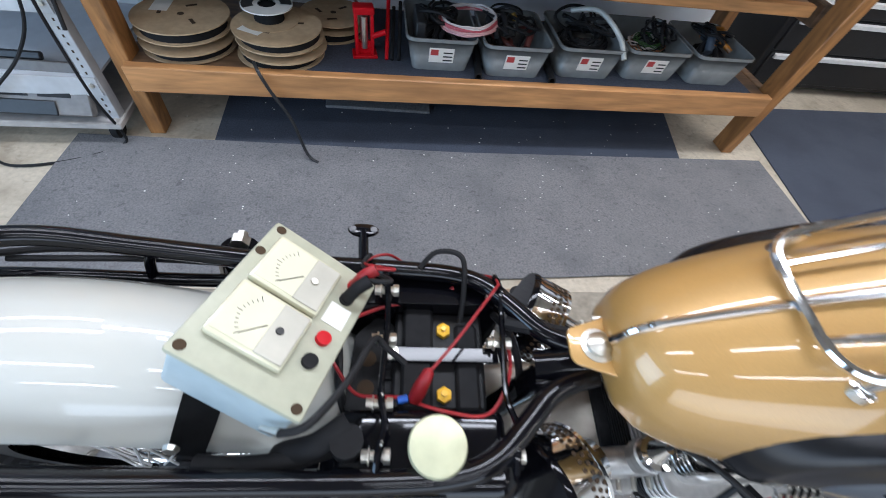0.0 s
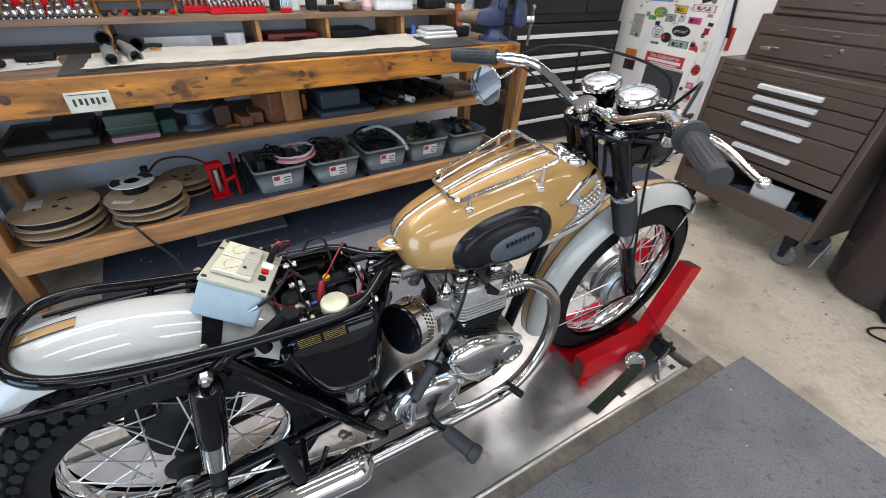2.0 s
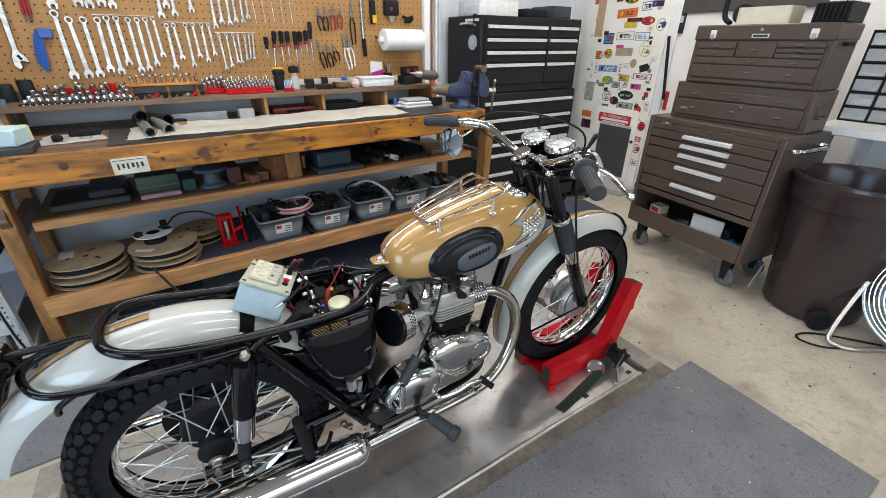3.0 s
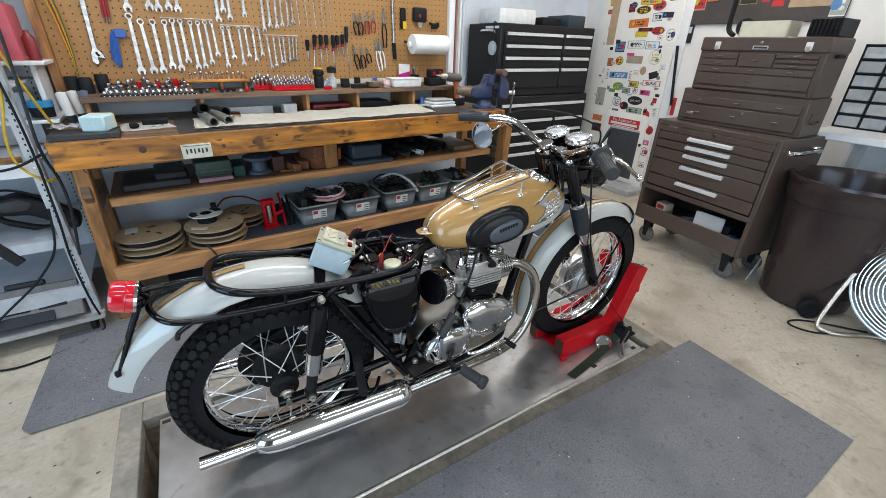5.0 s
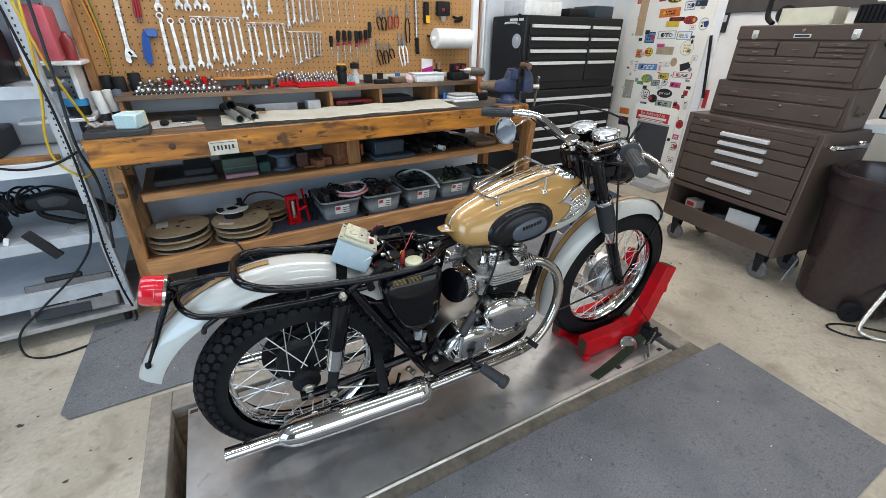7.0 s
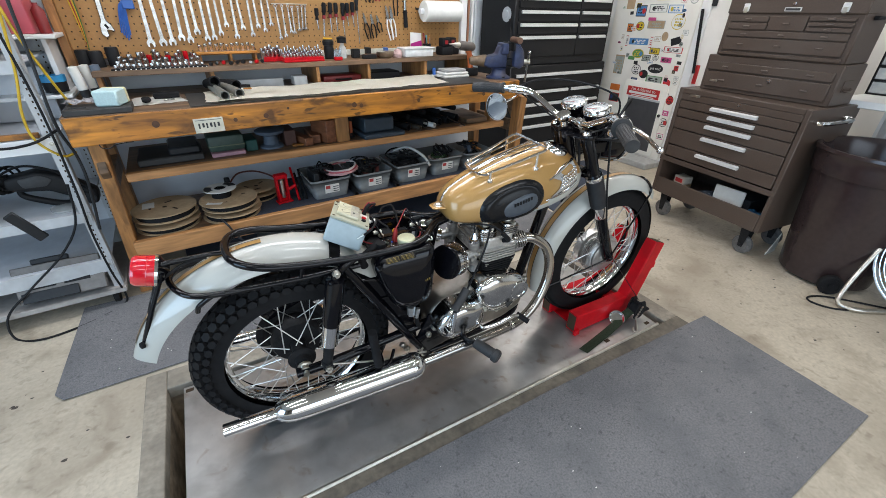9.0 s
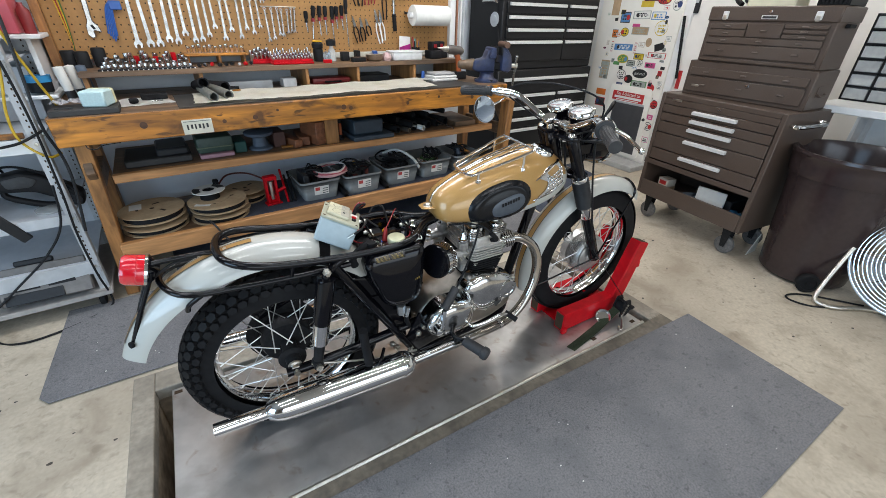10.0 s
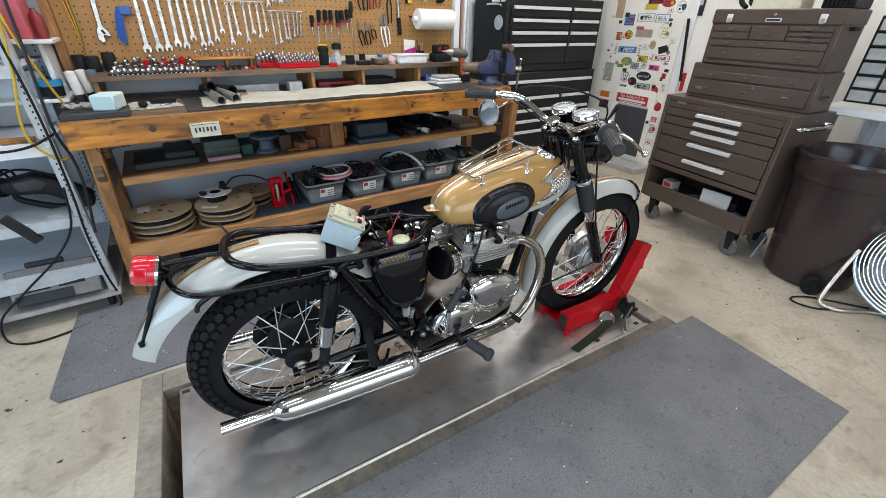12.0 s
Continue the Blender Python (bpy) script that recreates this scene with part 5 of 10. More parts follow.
part("left_mirror_stem", tube(bmesh.new(), [(1.03, 0.24, 1.075), (1.02, 0.26, 1.045), (0.985, 0.285, 1.018), (0.965, 0.295, 1.006)], 0.004, 8), CHROME, bars)
mi = part("mirror", lathe(bmesh.new(), (0.972, 0.295, 1.004), (-0.95, -0.30, -0.02), [(0, 0.0), (0.003, 0.020), (0.010, 0.045), (0.018, 0.054), (0.022, 0.054), (0.022, 0.050)], 36, cap=False), CHROME, bars, "round chrome mirror")
part("mirror_glass", lathe(bmesh.new(), (0.972, 0.295, 1.004), (-0.95, -0.30, -0.02), [(0.0205, 0.051), (0.0212, 0.0)], 36), mat("mirror_silver", (0.9, 0.9, 0.9), 0.02, 1.0, bump=0, var=0), mi)
for pts, rr in [
    ([(1.02, 0.265, 1.075), (1.08, 0.20, 1.115), (1.16, 0.06, 1.125), (1.24, -0.06, 1.085), (1.25, -0.05, 0.98), (1.20, 0.0, 0.90)], 0.0035),
    ([(1.03, -0.25, 1.078), (1.10, -0.22, 1.125), (1.17, -0.17, 1.10), (1.20, -0.10, 1.02), (1.18, -0.05, 0.93)], 0.0038),
    ([(1.045, -0.235, 1.072), (1.13, -0.21, 1.06), (1.20, -0.13, 0.98), (1.19, -0.06, 0.90)], 0.0038),
    ([(1.20, -0.105, 0.95), (1.22, -0.118, 0.80), (1.27, -0.122, 0.62), (1.30, -0.125, 0.52), (1.345, -0.11, 0.43)], 0.0038),
    ([(1.13, -0.03, 0.94), (1.17, -0.10, 0.955), (1.25, -0.105, 0.94), (1.30, -0.06, 0.93)], 0.005),
    ([(1.10, 0.02, 0.95), (1.09, 0.04, 0.88), (1.11, 0.05, 0.80), (1.06, 0.03, 0.72)], 0.006),
    ([(1.12, -0.03, 0.93), (1.115, -0.055, 0.86), (1.12, -0.05, 0.78), (1.07, -0.03, 0.70)], 0.005)]:
    btube("control_cable", pts, rr, BLACK_WIRE, n=8, m=STEER)
part("horn_switch", lathe(bmesh.new(), (1.012, -0.255, 1.052), (0, 0.1, -1), [(0, 0.012), (0.015, 0.012), (0.02, 0.008)], 12), CHROME, bars)

# ---- tail lamp ----
TLC, TLD = (-0.303, 0, 0.752), Vector((-1, 0, 0.32))
tl = part("tail_lamp", lathe(bmesh.new(), TLC, TLD, [(0, 0.0), (0.0, 0.0425), (0.046, 0.041), (0.054, 0.036), (0.057, 0.026), (0.058, 0.0)], 30), RED_LENS, bike, "red tail lamp on a polished bracket")
part("lamp_rim", lathe(bmesh.new(), TLC, TLD, [(-0.005, 0.040), (-0.004, 0.0445), (0.003, 0.0445), (0.004, 0.042)], 30, cap=False), CHROME, tl, "thin chrome rim")
part("lamp_base", lathe(bmesh.new(), TLC, -TLD, [(0.003, 0.0435), (0.006, 0.043), (0.012, 0.034), (0.03, 0.014)], 30), BLACK, tl)
part("lens_ring", lathe(bmesh.new(), Vector(TLC) + TLD * 0.018, TLD, [(0, 0.0415), (0.002, 0.0428), (0.004, 0.0415)], 30, cap=False), RED_LENS, tl)
part("lamp_arm", tube(bmesh.new(), [(-0.300, -0.012, 0.770), (-0.27, -0.012, 0.775), (-0.22, -0.010, 0.774), (-0.17, 0.0, 0.768), (-0.135, 0.0, 0.762)], (0.009, 0.0065), 10), BLACK, tl, "black lamp arm")
part("lamp_wire", tube(bmesh.new(), [(-0.29, -0.02, 0.735), (-0.265, -0.02, 0.752), (-0.235, -0.012, 0.762), (-0.18, -0.006, 0.764)], 0.004, 8), BLACK_WIRE, tl)
for s in (-1, 1):
    part("plate_strut", tube(bmesh.new(), [(-0.288, s * 0.032, 0.760), (-0.298, s * 0.032, 0.740), (-0.318, s * 0.031, 0.70), (-0.348, s * 0.030, 0.641), (-0.392, s * 0.029, 0.548)], 0.0068, 8), BLACK, tl)
    btube("fender_stay", [(-0.19, s * 0.094, 0.692), (-0.225, s * 0.085, 0.665), (-0.235, s * 0.075, 0.64)], 0.007)
    part("strut_bolt", lathe(bmesh.new(), (-0.394, s * 0.034, 0.546), (-0.7, s * 0.5, 0.2), [(0, 0.0095), (0.008, 0.0095), (0.012, 0.0)], 12), RUBBER, tl)
part("fender_screw", lathe(bmesh.new(), (-0.108, 0, 0.762), (-0.2, 0, 1), [(0, 0.013), (0.006, 0.011), (0.009, 0.0)], 12), ZINC, rf)
# leather strap over the rear mudguard
bm = bmesh.new()
g = []
for k in range(13):
    t = -1 + 2 * k / 12
    for dx in (0, 1):
        a = radians(68 - dx * 4.6)
        r = RFC[2] + 0.003 - 0.055 * abs(t) ** 2.6
        g.append(bm.verts.new((RFC[0] + math.cos(a) * r, t * 0.090, RFC[1] + math.sin(a) * r)))
for k in range(12):
    bm.faces.new((g[2 * k], g[2 * k + 1], g[2 * k + 3], g[2 * k + 2]))
bmesh.ops.solidify(bm, geom=bm.faces[:], thickness=0.002)
part("tool_strap", bm, RUBBER, bike, "black rubber strap round the mudguard")
lathe(bm := bmesh.new(), (0.14, -0.086, 0.712), (0, -1, 0.3), [(0, 0.008), (0.004, 0.006)], 8)
part("strap_stud", bm, ZINC, bike)
# brackets between loop and mudguard, left side wiring clip
for s in (-1, 1):
    btube("loop_gusset", [(0.20, s * 0.115, 0.715), (0.17, s * 0.118, 0.70), (0.15, s * 0.132, 0.695)], 0.012)
    btube("loop_link", [(0.06, s * 0.117, 0.735), (0.05, s * 0.112, 0.715), (0.045, s * 0.106, 0.69)], 0.006)
seat_knob = btube("seat_knob", [(0.298, 0.112, 0.712), (0.294, 0.140, 0.712), (0.291, 0.172, 0.712)], 0.0065, BLACK, label="black oval seat catch on a stem")
part("knob_plate", outline_prism(bmesh.new(), round_outline([(0.268, 0.173), (0.280, 0.164), (0.302, 0.164), (0.314, 0.173), (0.302, 0.182), (0.280, 0.182)], 0.008), "z", 0.711, 0.717, 0.001), BLACK, seat_knob)
for dx in (-0.018, 0.018):
    part("knob_hole", lathe(bmesh.new(), (0.291 + dx * 0.75, 0.173, 0.7168), (0, 0, 1), [(0, 0.0045), (0.0012, 0.0045)], 10), CARPET, seat_knob)

# ---- voltmeter standing on the mudguard ----
LAID = pose(0, 0, 0, 0, 0, -4.4) @ pose(0, 0, 0, -1.6, 0, 0)
T = LAID @ Vector((0.213, 0.089, 0.802))
U = (LAID.to_3x3() @ Vector((0.092, -0.036, -0.043))).normalized()
V = (LAID.to_3x3() @ Vector((-0.036, -0.142, 0.030)))
V = (V - U * V.dot(U)).normalized()
N = V.cross(U)
N = N if N.z > 0 else -N
MT = SET @ Matrix((( U.x, V.x, N.x, T.x), (U.y, V.y, N.y, T.y), (U.z, V.z, N.z, T.z), (0, 0, 0, 1)))
MT = MT @ Matrix.Diagonal((1.12, 1.03, 1.10, 1))
meter = base("voltmeter", MT, "old pale blue two-dial voltmeter box propped on the mudguard", "meter")
part("case", box(0.002, 0.106, 0.002, 0.152, -0.078, -0.008, 0.006, seg=3), BLUE_BOX, meter, "pale blue case")
part("panel", box(0, 0.108, 0, 0.154, -0.008, 0.0, 0.003, seg=2), METER_FACE, meter, "grey-green face panel")
for y0 in (0.018, 0.076):
    bz = part("dial_housing", box(0.012, 0.075, y0, y0 + 0.055, 0.0, 0.009, 0.003, seg=2), METER_BEZEL, meter, "yellowed clear dial housing")
    part("dial_face", box(0.015, 0.050, y0 + 0.004, y0 + 0.051, 0.009, 0.0096), mat("yellowed_card", (0.60, 0.58, 0.42), 0.45, scale=30, var=0.06, bump=0.02), bz, "cream dial card")
    part("dial_cover", box(0.050, 0.073, y0 + 0.003, y0 + 0.052, 0.009, 0.0105, 0.0006), mat("dial_cover_grey", (0.42, 0.40, 0.33), 0.4), bz)
    part("zero_screw", lathe(bmesh.new(), (0.058, y0 + 0.027, 0.0105), (0, 0, 1), [(0, 0.0035), (0.002, 0.003), (0.002, 0)], 10), ZINC if y0 < 0.05 else INK, bz)
    bm = bmesh.new()
    for k in range(11):
        a = radians(40 + 10 * k)
        r0, r1 = 0.021, 0.0235 if k % 5 else 0.0255
        cx, cy = 0.048, y0 + 0.0275
        rod(bm, (cx - math.sin(a) * r0, cy + math.cos(a) * r0, 0.0098), (cx - math.sin(a) * r1, cy + math.cos(a) * r1, 0.0098), 0.0003, 4)
    rod(bm, (0.048, y0 + 0.0275, 0.0099), (0.034, y0 + 0.045, 0.0099), 0.0004, 4)
    part("scale", bm, INK, bz)
part("label_plate", box(0.080, 0.100, 0.045, 0.068, 0.0, 0.0006), PAPER, meter)
for ux, vy, c in ((0.090, 0.018, RED_PAINT), (0.090, 0.036, RUBBER), (0.090, 0.084, RED_PAINT), (0.090, 0.108, RUBBER)):
    part("terminal", lathe(bmesh.new(), (ux, vy, 0), (0, 0, 1), [(0, 0.0065), (0.005, 0.0065), (0.005, 0.003), (0.006, 0.0)], 14), c, meter)
for ux, vy in ((0.008, 0.008), (0.100, 0.008), (0.008, 0.146), (0.100, 0.146), (0.006, 0.040)):
    part("screw_hole", lathe(bmesh.new(), (ux, vy, -0.001), (0, 0, 1), [(0, 0.0045), (0.0015, 0.0045)], 12), HOLE, meter)
def mp(u, v, w):
    return tuple(MT @ Vector((u, v, w)))
def bp(x, y, z):
    return tuple(BIKE @ Vector((x, y, z)))
part("plug", tube(bmesh.new(), [(0.090, 0.018, 0.003), (0.091, 0.017, 0.022), (0.096, 0.010, 0.032)], 0.006, 10), RED_WIRE, meter, "red banana plug")
part("plug", tube(bmesh.new(), [(0.090, 0.036, 0.003), (0.091, 0.034, 0.022), (0.096, 0.026, 0.032)], 0.006, 10), RUBBER, meter, "black banana plug")
ld = thing("test_lead", tube(bmesh.new(), [mp(0.096, 0.010, 0.032), mp(0.11, 0.0, 0.035), bp(0.30, 0.105, 0.742), bp(0.325, 0.128, 0.728), bp(0.36, 0.140, 0.680), bp(0.42, 0.135, 0.675), bp(0.455, 0.110, 0.715), bp(0.458, 0.086, 0.738)], 0.0017, 8), RED_WIRE, "thin red test lead draped over the frame", "cable")
thing("test_lead", tube(bmesh.new(), [mp(0.096, 0.026, 0.032), mp(0.112, 0.015, 0.036), bp(0.30, 0.098, 0.745), bp(0.305, 0.118, 0.74), bp(0.305, 0.132, 0.71)], 0.0025, 8), BLACK_WIRE, "thin black test lead beside the voltmeter", "cable")
thing("test_lead", tube(bmesh.new(), [bp(0.458, 0.086, 0.738), bp(0.44, 0.06, 0.745), bp(0.405, 0.015, 0.735), bp(0.378, -0.015, 0.725)], 0.0017, 8), RED_WIRE, "thin red test lead clipped to the battery", "cable")
thing("crocodile_clip", lathe(bmesh.new(), bp(0.378, -0.014, 0.728), BIKE.to_3x3() @ Vector((-0.25, -0.35, -0.75)), [(0, 0.003), (0.004, 0.006), (0.03, 0.0085), (0.045, 0.008), (0.048, 0.004)], 10), RED_WIRE, "red insulated crocodile clip on the battery", "clip")
thing("test_lead", tube(bmesh.new(), [bp(0.352, -0.01, 0.735), bp(0.332, 0.0, 0.752), mp(0.128, 0.060, 0.006), mp(0.124, 0.105, 0.006), mp(0.114, 0.150, -0.004), mp(0.100, 0.161, -0.022)], 0.0034, 8), BLACK_WIRE, "black probe lead lying round the voltmeter", "cable")
thing("probe_tip", rod(bmesh.new(), mp(0.101, 0.160, -0.021), mp(0.088, 0.158, -0.040), 0.0042, 8, r2=0.0022), ZINC, "steel probe tip resting against the voltmeter", "probe")

# ---- wheel chock and strap ----
chock = base("wheel_chock", pose(0, 0, 0.002), "red painted steel wheel chock holding the front tyre", "wheel chock")
for y0, y1 in ((-0.248, -0.190), (-0.076, -0.018)):
    bm = outline_prism(bmesh.new(), [(1.196, 0.006), (1.196, 0.106), (1.535, 0.100), (1.646, 0.386), (1.720, 0.358), (1.598, 0.006)], "y", y0, y1, 0.004, seg=1)
    part("rail", bm, RED_PAINT, chock, "red box-section rail")
    part("rail_mouth", box(1.1945, 1.1965, y0 + 0.007, y1 - 0.007, 0.013, 0.098), HOLE, chock)
    bm = box(-0.034, 0.034, y0 + 0.006, y1 - 0.006, -0.001, 0.001, m=Matrix.Translation((1.6834, 0, 0.3724)) @ Matrix.Rotation(radians(20.7), 4, "Y"))
    part("rail_mouth", bm, HOLE, chock)
part("cross_plate", box(1.23, 1.50, -0.193, -0.073, 0.003, 0.010, 0.001), RED_PAINT, chock)
part("cross_plate", box(1.50, 1.58, -0.193, -0.073, 0.01, 0.05, 0.003), RED_PAINT, chock)
part("foot_tab", box(1.652, 1.715, -0.236, -0.202, 0.215, 0.250, 0.003), RED_PAINT, chock)
part("tab_end", box(1.7145, 1.716, -0.232, -0.206, 0.219, 0.246), HOLE, chock)
part("foot_tab", box(1.185, 1.215, -0.262, -0.246, 0.002, 0.03, 0.002), RED_PAINT, chock)
OLIVE = mat("olive_webbing", (0.055, 0.075, 0.042), 0.9, scale=200, var=0.25, bump=0.3)
bm = bmesh.new()
pts = smooth_path([(1.148, -0.352, 0.005), (1.25, -0.335, 0.008), (1.38, -0.315, 0.020), (1.47, -0.302, 0.045), (1.53, -0.300, 0.070)], 6)
g = [(bm.verts.new(p + Vector((0.006, -0.020, 0))), bm.verts.new(p + Vector((-0.006, 0.020, 0)))) for p in pts]
for a, b in zip(g, g[1:]):
    bm.faces.new((a[0], a[1], b[1], b[0]))
bmesh.ops.solidify(bm, geom=bm.faces[:], thickness=0.003)
strap = thing("tie_down_strap", bm, OLIVE, "olive webbing tie-down strap lying on the lift plate", "strap")
bm = bmesh.new()
for yy in (-0.330, -0.282):
    outline_prism(bm, round_outline([(1.505, 0.030), (1.560, 0.022), (1.590, 0.060), (1.565, 0.120), (1.525, 0.125), (1.510, 0.080)], 0.010), "y", yy, yy + 0.004)
rod(bm, (1.545, -0.338, 0.070), (1.545, -0.270, 0.070), 0.012, 12)
rod(bm, (1.535, -0.334, 0.112), (1.535, -0.274, 0.112), 0.006, 10)
bx(bm, 1.560, 1.612, -0.336, -0.272, 0.052, 0.064, 0.004)
part("ratchet", bm, IRON, strap, "black ratchet buckle")
part("spool", lathe(bmesh.new(), (1.545, -0.326, 0.070), (0, 1, 0), [(0, 0.0), (0, 0.030), (0.010, 0.033), (0.036, 0.032), (0.044, 0.029), (0.044, 0.0)], 20), RUBBER, strap, "webbing wound on the ratchet")
bm = bmesh.new()
for q in range(5):
    lathe(bm, (1.512 + 0.006 * q, -0.338, 0.052 + 0.012 * q), (0, -1, 0), [(0, 0.006), (0.004, 0.006), (0.006, 0.0)], 8)
part("ratchet_tooth", bm, ZINC, strap, "bright worn ratchet edge")
bm = tube(bmesh.new(), [(1.530, -0.318, 0.045), (1.515, -0.340, 0.030), (1.500, -0.358, 0.020), (1.485, -0.372, 0.010), (1.468, -0.384, 0.0075), (1.460, -0.374, 0.0075), (1.474, -0.360, 0.012)], 0.0052, 8)
part("hook", bm, ZINC, strap, "bright steel hook")
bm = bmesh.new()
pts = [Vector((1.540, -0.304, 0.120)), BIKE @ STEER @ Vector((1.325, -0.13, 0.44)), BIKE @ STEER @ Vector((1.30, -0.135, 0.50))]
g = [(bm.verts.new(p + Vector((0, -0.011, 0))), bm.verts.new(p + Vector((0.008, 0.011, 0)))) for p in pts]
for a, b in zip(g, g[1:]):
    bm.faces.new((a[0], a[1], b[1], b[0]))
bmesh.ops.solidify(bm, geom=bm.faces[:], thickness=0.003)
part("webbing", bm, RUBBER_GREY, strap, "taut dark grey webbing")
dish = thing("tin_dish", lathe(bmesh.new(), (1.434, -0.288, 0.034), (-0.45, -0.40, 0.8), [(0, 0.0), (0.0, 0.028), (0.004, 0.035), (0.012, 0.037), (0.012, 0.034), (0.005, 0.026), (0.004, 0.0)], 28), CHROME, "small round metal dish leaning against the chock", "dish")

# ---- workbench ----
kept = so_far()
bench = base("workbench", pose(0, 0, 0), "heavy scarred timber workbench with two open shelves", "workbench")
BX0, BX1, BY0 = -0.615, 1.80, 1.035


def post(name, foot, head, sx, sy, material, label=""):
    """A timber post between two corner points, with eased edges."""
    bm = bx(bmesh.new(), 0, sx, 0, sy, 0, 1, 0.0)
    for v in bm.verts:
        k = round(v.co.z)
        p = Vector(head) if k else Vector(foot)
        v.co = Vector((p.x + v.co.x, p.y + v.co.y, p.z))
    bmesh.ops.bevel(bm, geom=bm.edges[:], offset=0.004, segments=1, affect="EDGES", profile=0.5)
    return part(name, bm, material, bench, label)


for k in range(5):
    y0 = BY0 + 0.012 + k * 0.139
    part("top_plank", box(BX0, BX1, y0, y0 + 0.137, 0.917, 0.941, 0.003), WOOD_DK, bench)
apron = part("apron", box(BX0 + 0.005, BX1, BY0, BY0 + 0.035, 0.823, 0.937, 0.004), WOOD, bench, "varnished knotty front beam")
for kx, kz, kr in [(-0.30, 0.885, 0.016), (0.02, 0.87, 0.010), (0.16, 0.875, 0.013), (0.27, 0.90, 0.007), (0.62, 0.885, 0.015), (0.66, 0.878, 0.012), (1.02, 0.875, 0.011), (1.24, 0.895, 0.009), (1.5, 0.875, 0.013)]:
    part("knot", lathe(bmesh.new(), (kx, BY0 + 0.002, kz), (0, -1, 0), [(0, kr), (0.0025, kr * 0.92), (0.003, 0)], 14), KNOT, apron)
part("end_board", box(BX0, BX0 + 0.035, BY0 + 0.035, 1.735, 0.823, 0.915, 0.003), WOOD_DK, bench)
post("leg", (-0.622, 1.185, 0), (-0.573, 1.115, 0.823), 0.056, 0.088, WOOD_UP)
post("leg", (1.885, 1.155, 0), (1.868, 1.075, 0.823), 0.056, 0.088, WOOD_UP)
for lx in (-0.60, 1.87):
    post("leg", (lx, 1.62, 0), (lx, 1.62, 0.823), 0.056, 0.088, WOOD_UP)
    part("cross_rail", box(lx + 0.02, lx + 0.06, 1.215, 1.62, 0.555, 0.635, 0.004), WOOD_DK, bench)
    part("cross_rail", box(lx + 0.02, lx + 0.06, 1.215, 1.62, 0.225, 0.300, 0.004), WOOD_DK, bench)
    bm = outline_prism(bmesh.new(), [(1.10, 0.685), (1.17, 0.823), (1.35, 0.823), (1.17, 0.605)], "x", lx + 0.03, lx + 0.065, 0.003, seg=1)
    part("brace", bm, WOOD_DK, bench)
part("lower_shelf_beam", box(-0.56, 1.87, 1.112, 1.150, 0.228, 0.318, 0.004), WOOD_LT, bench, "front beam of the lower shelf")
part("lower_shelf", box(-0.56, 1.87, 1.150, 1.70, 0.282, 0.307, 0.003), WOOD_DK, bench)
part("shelf_liner", box(0.0, 1.80, 1.155, 1.68, 0.3075, 0.311), CARPET_DK, bench, "dark liner on the lower shelf")
part("middle_shelf_beam", box(-0.49, 1.80, 1.163, 1.198, 0.607, 0.647, 0.003), WOOD_LT, bench)
part("middle_shelf", box(-0.49, 1.80, 1.198, 1.70, 0.625, 0.645, 0.003), WOOD_DK, bench)
part("shelf_post", box(0.56, 0.64, 1.21, 1.31, 0.645, 0.917, 0.004), WOOD_UP, bench)
part("shelf_post", box(1.705, 1.765, 1.21, 1.28, 0.645, 0.917, 0.004), WOOD_UP, bench)
settle(kept, TURN)
# riser at the back of the bench
kept = so_far()
riser = base("riser_shelf", pose(0, 0, 0.857), "low brown wooden riser shelf on the back of the workbench", "shelf")
part("riser_board", box(-0.52, 1.70, 1.535, 1.895, 0.108, 0.126, 0.002), WOOD_DK, riser)
part("riser_lip", box(-0.52, 1.70, 1.527, 1.535, 0.104, 0.130, 0.002), WOOD_DK, riser)
for rx in (-0.51, -0.02, 0.55, 0.88, 1.30, 1.68):
    part("riser_support", box(rx, rx + 0.02, 1.54, 1.89, 0, 0.108, 0.002), WOOD_UP, riser)
part("riser_back", box(-0.49, 1.68, 1.885, 1.893, 0, 0.108), WALL, riser)
RISER_AT = bench_group((0.004, -0.13, 0.085), 0.976, (0.25, 1.66, 0.857))
settle(kept, RISER_AT)

# ---- pegboard ----
PB = 1.90
kept = so_far()
PEG_AT = bench_group((0.008, -0.159, 0.139), 0.98, (0.45, 1.886, 1.277))
peg = thing("pegboard", box(-0.60, 1.79, PB, PB + 0.012, 0.95, 2.30, 0.002), PEG, "brown hardboard pegboard hung with hand tools", "pegboard")
bm = bmesh.new()
for i in range(69):
    for j in range(22):
        x, z = -0.575 + i * 0.0342, 0.975 + j * 0.0342
        v = [bm.verts.new((x + 0.0042 * math.cos(a * 1.0472), PB - 0.0006, z + 0.0042 * math.sin(a * 1.0472))) for a in range(6)]
        bm.faces.new(v)
tagged(part("peg_hole", bm, HOLE, peg), kind="stuff")
part("edge_strip", box(-0.64, -0.60, PB - 0.03, PB + 0.07, 0.87, 2.30, 0.002), WOOD_UP, peg)
part("edge_strip", box(1.79, 1.84, PB - 0.03, PB + 0.07, 0.87, 2.30, 0.002), WHITE, peg)
part("base_strip", box(0.62, 1.60, PB - 0.012, PB, 0.925, 0.958, 0.002), mat("pale_strip", (0.55, 0.55, 0.48), 0.5), peg, "pale wooden strip")

settle(kept, PEG_AT)

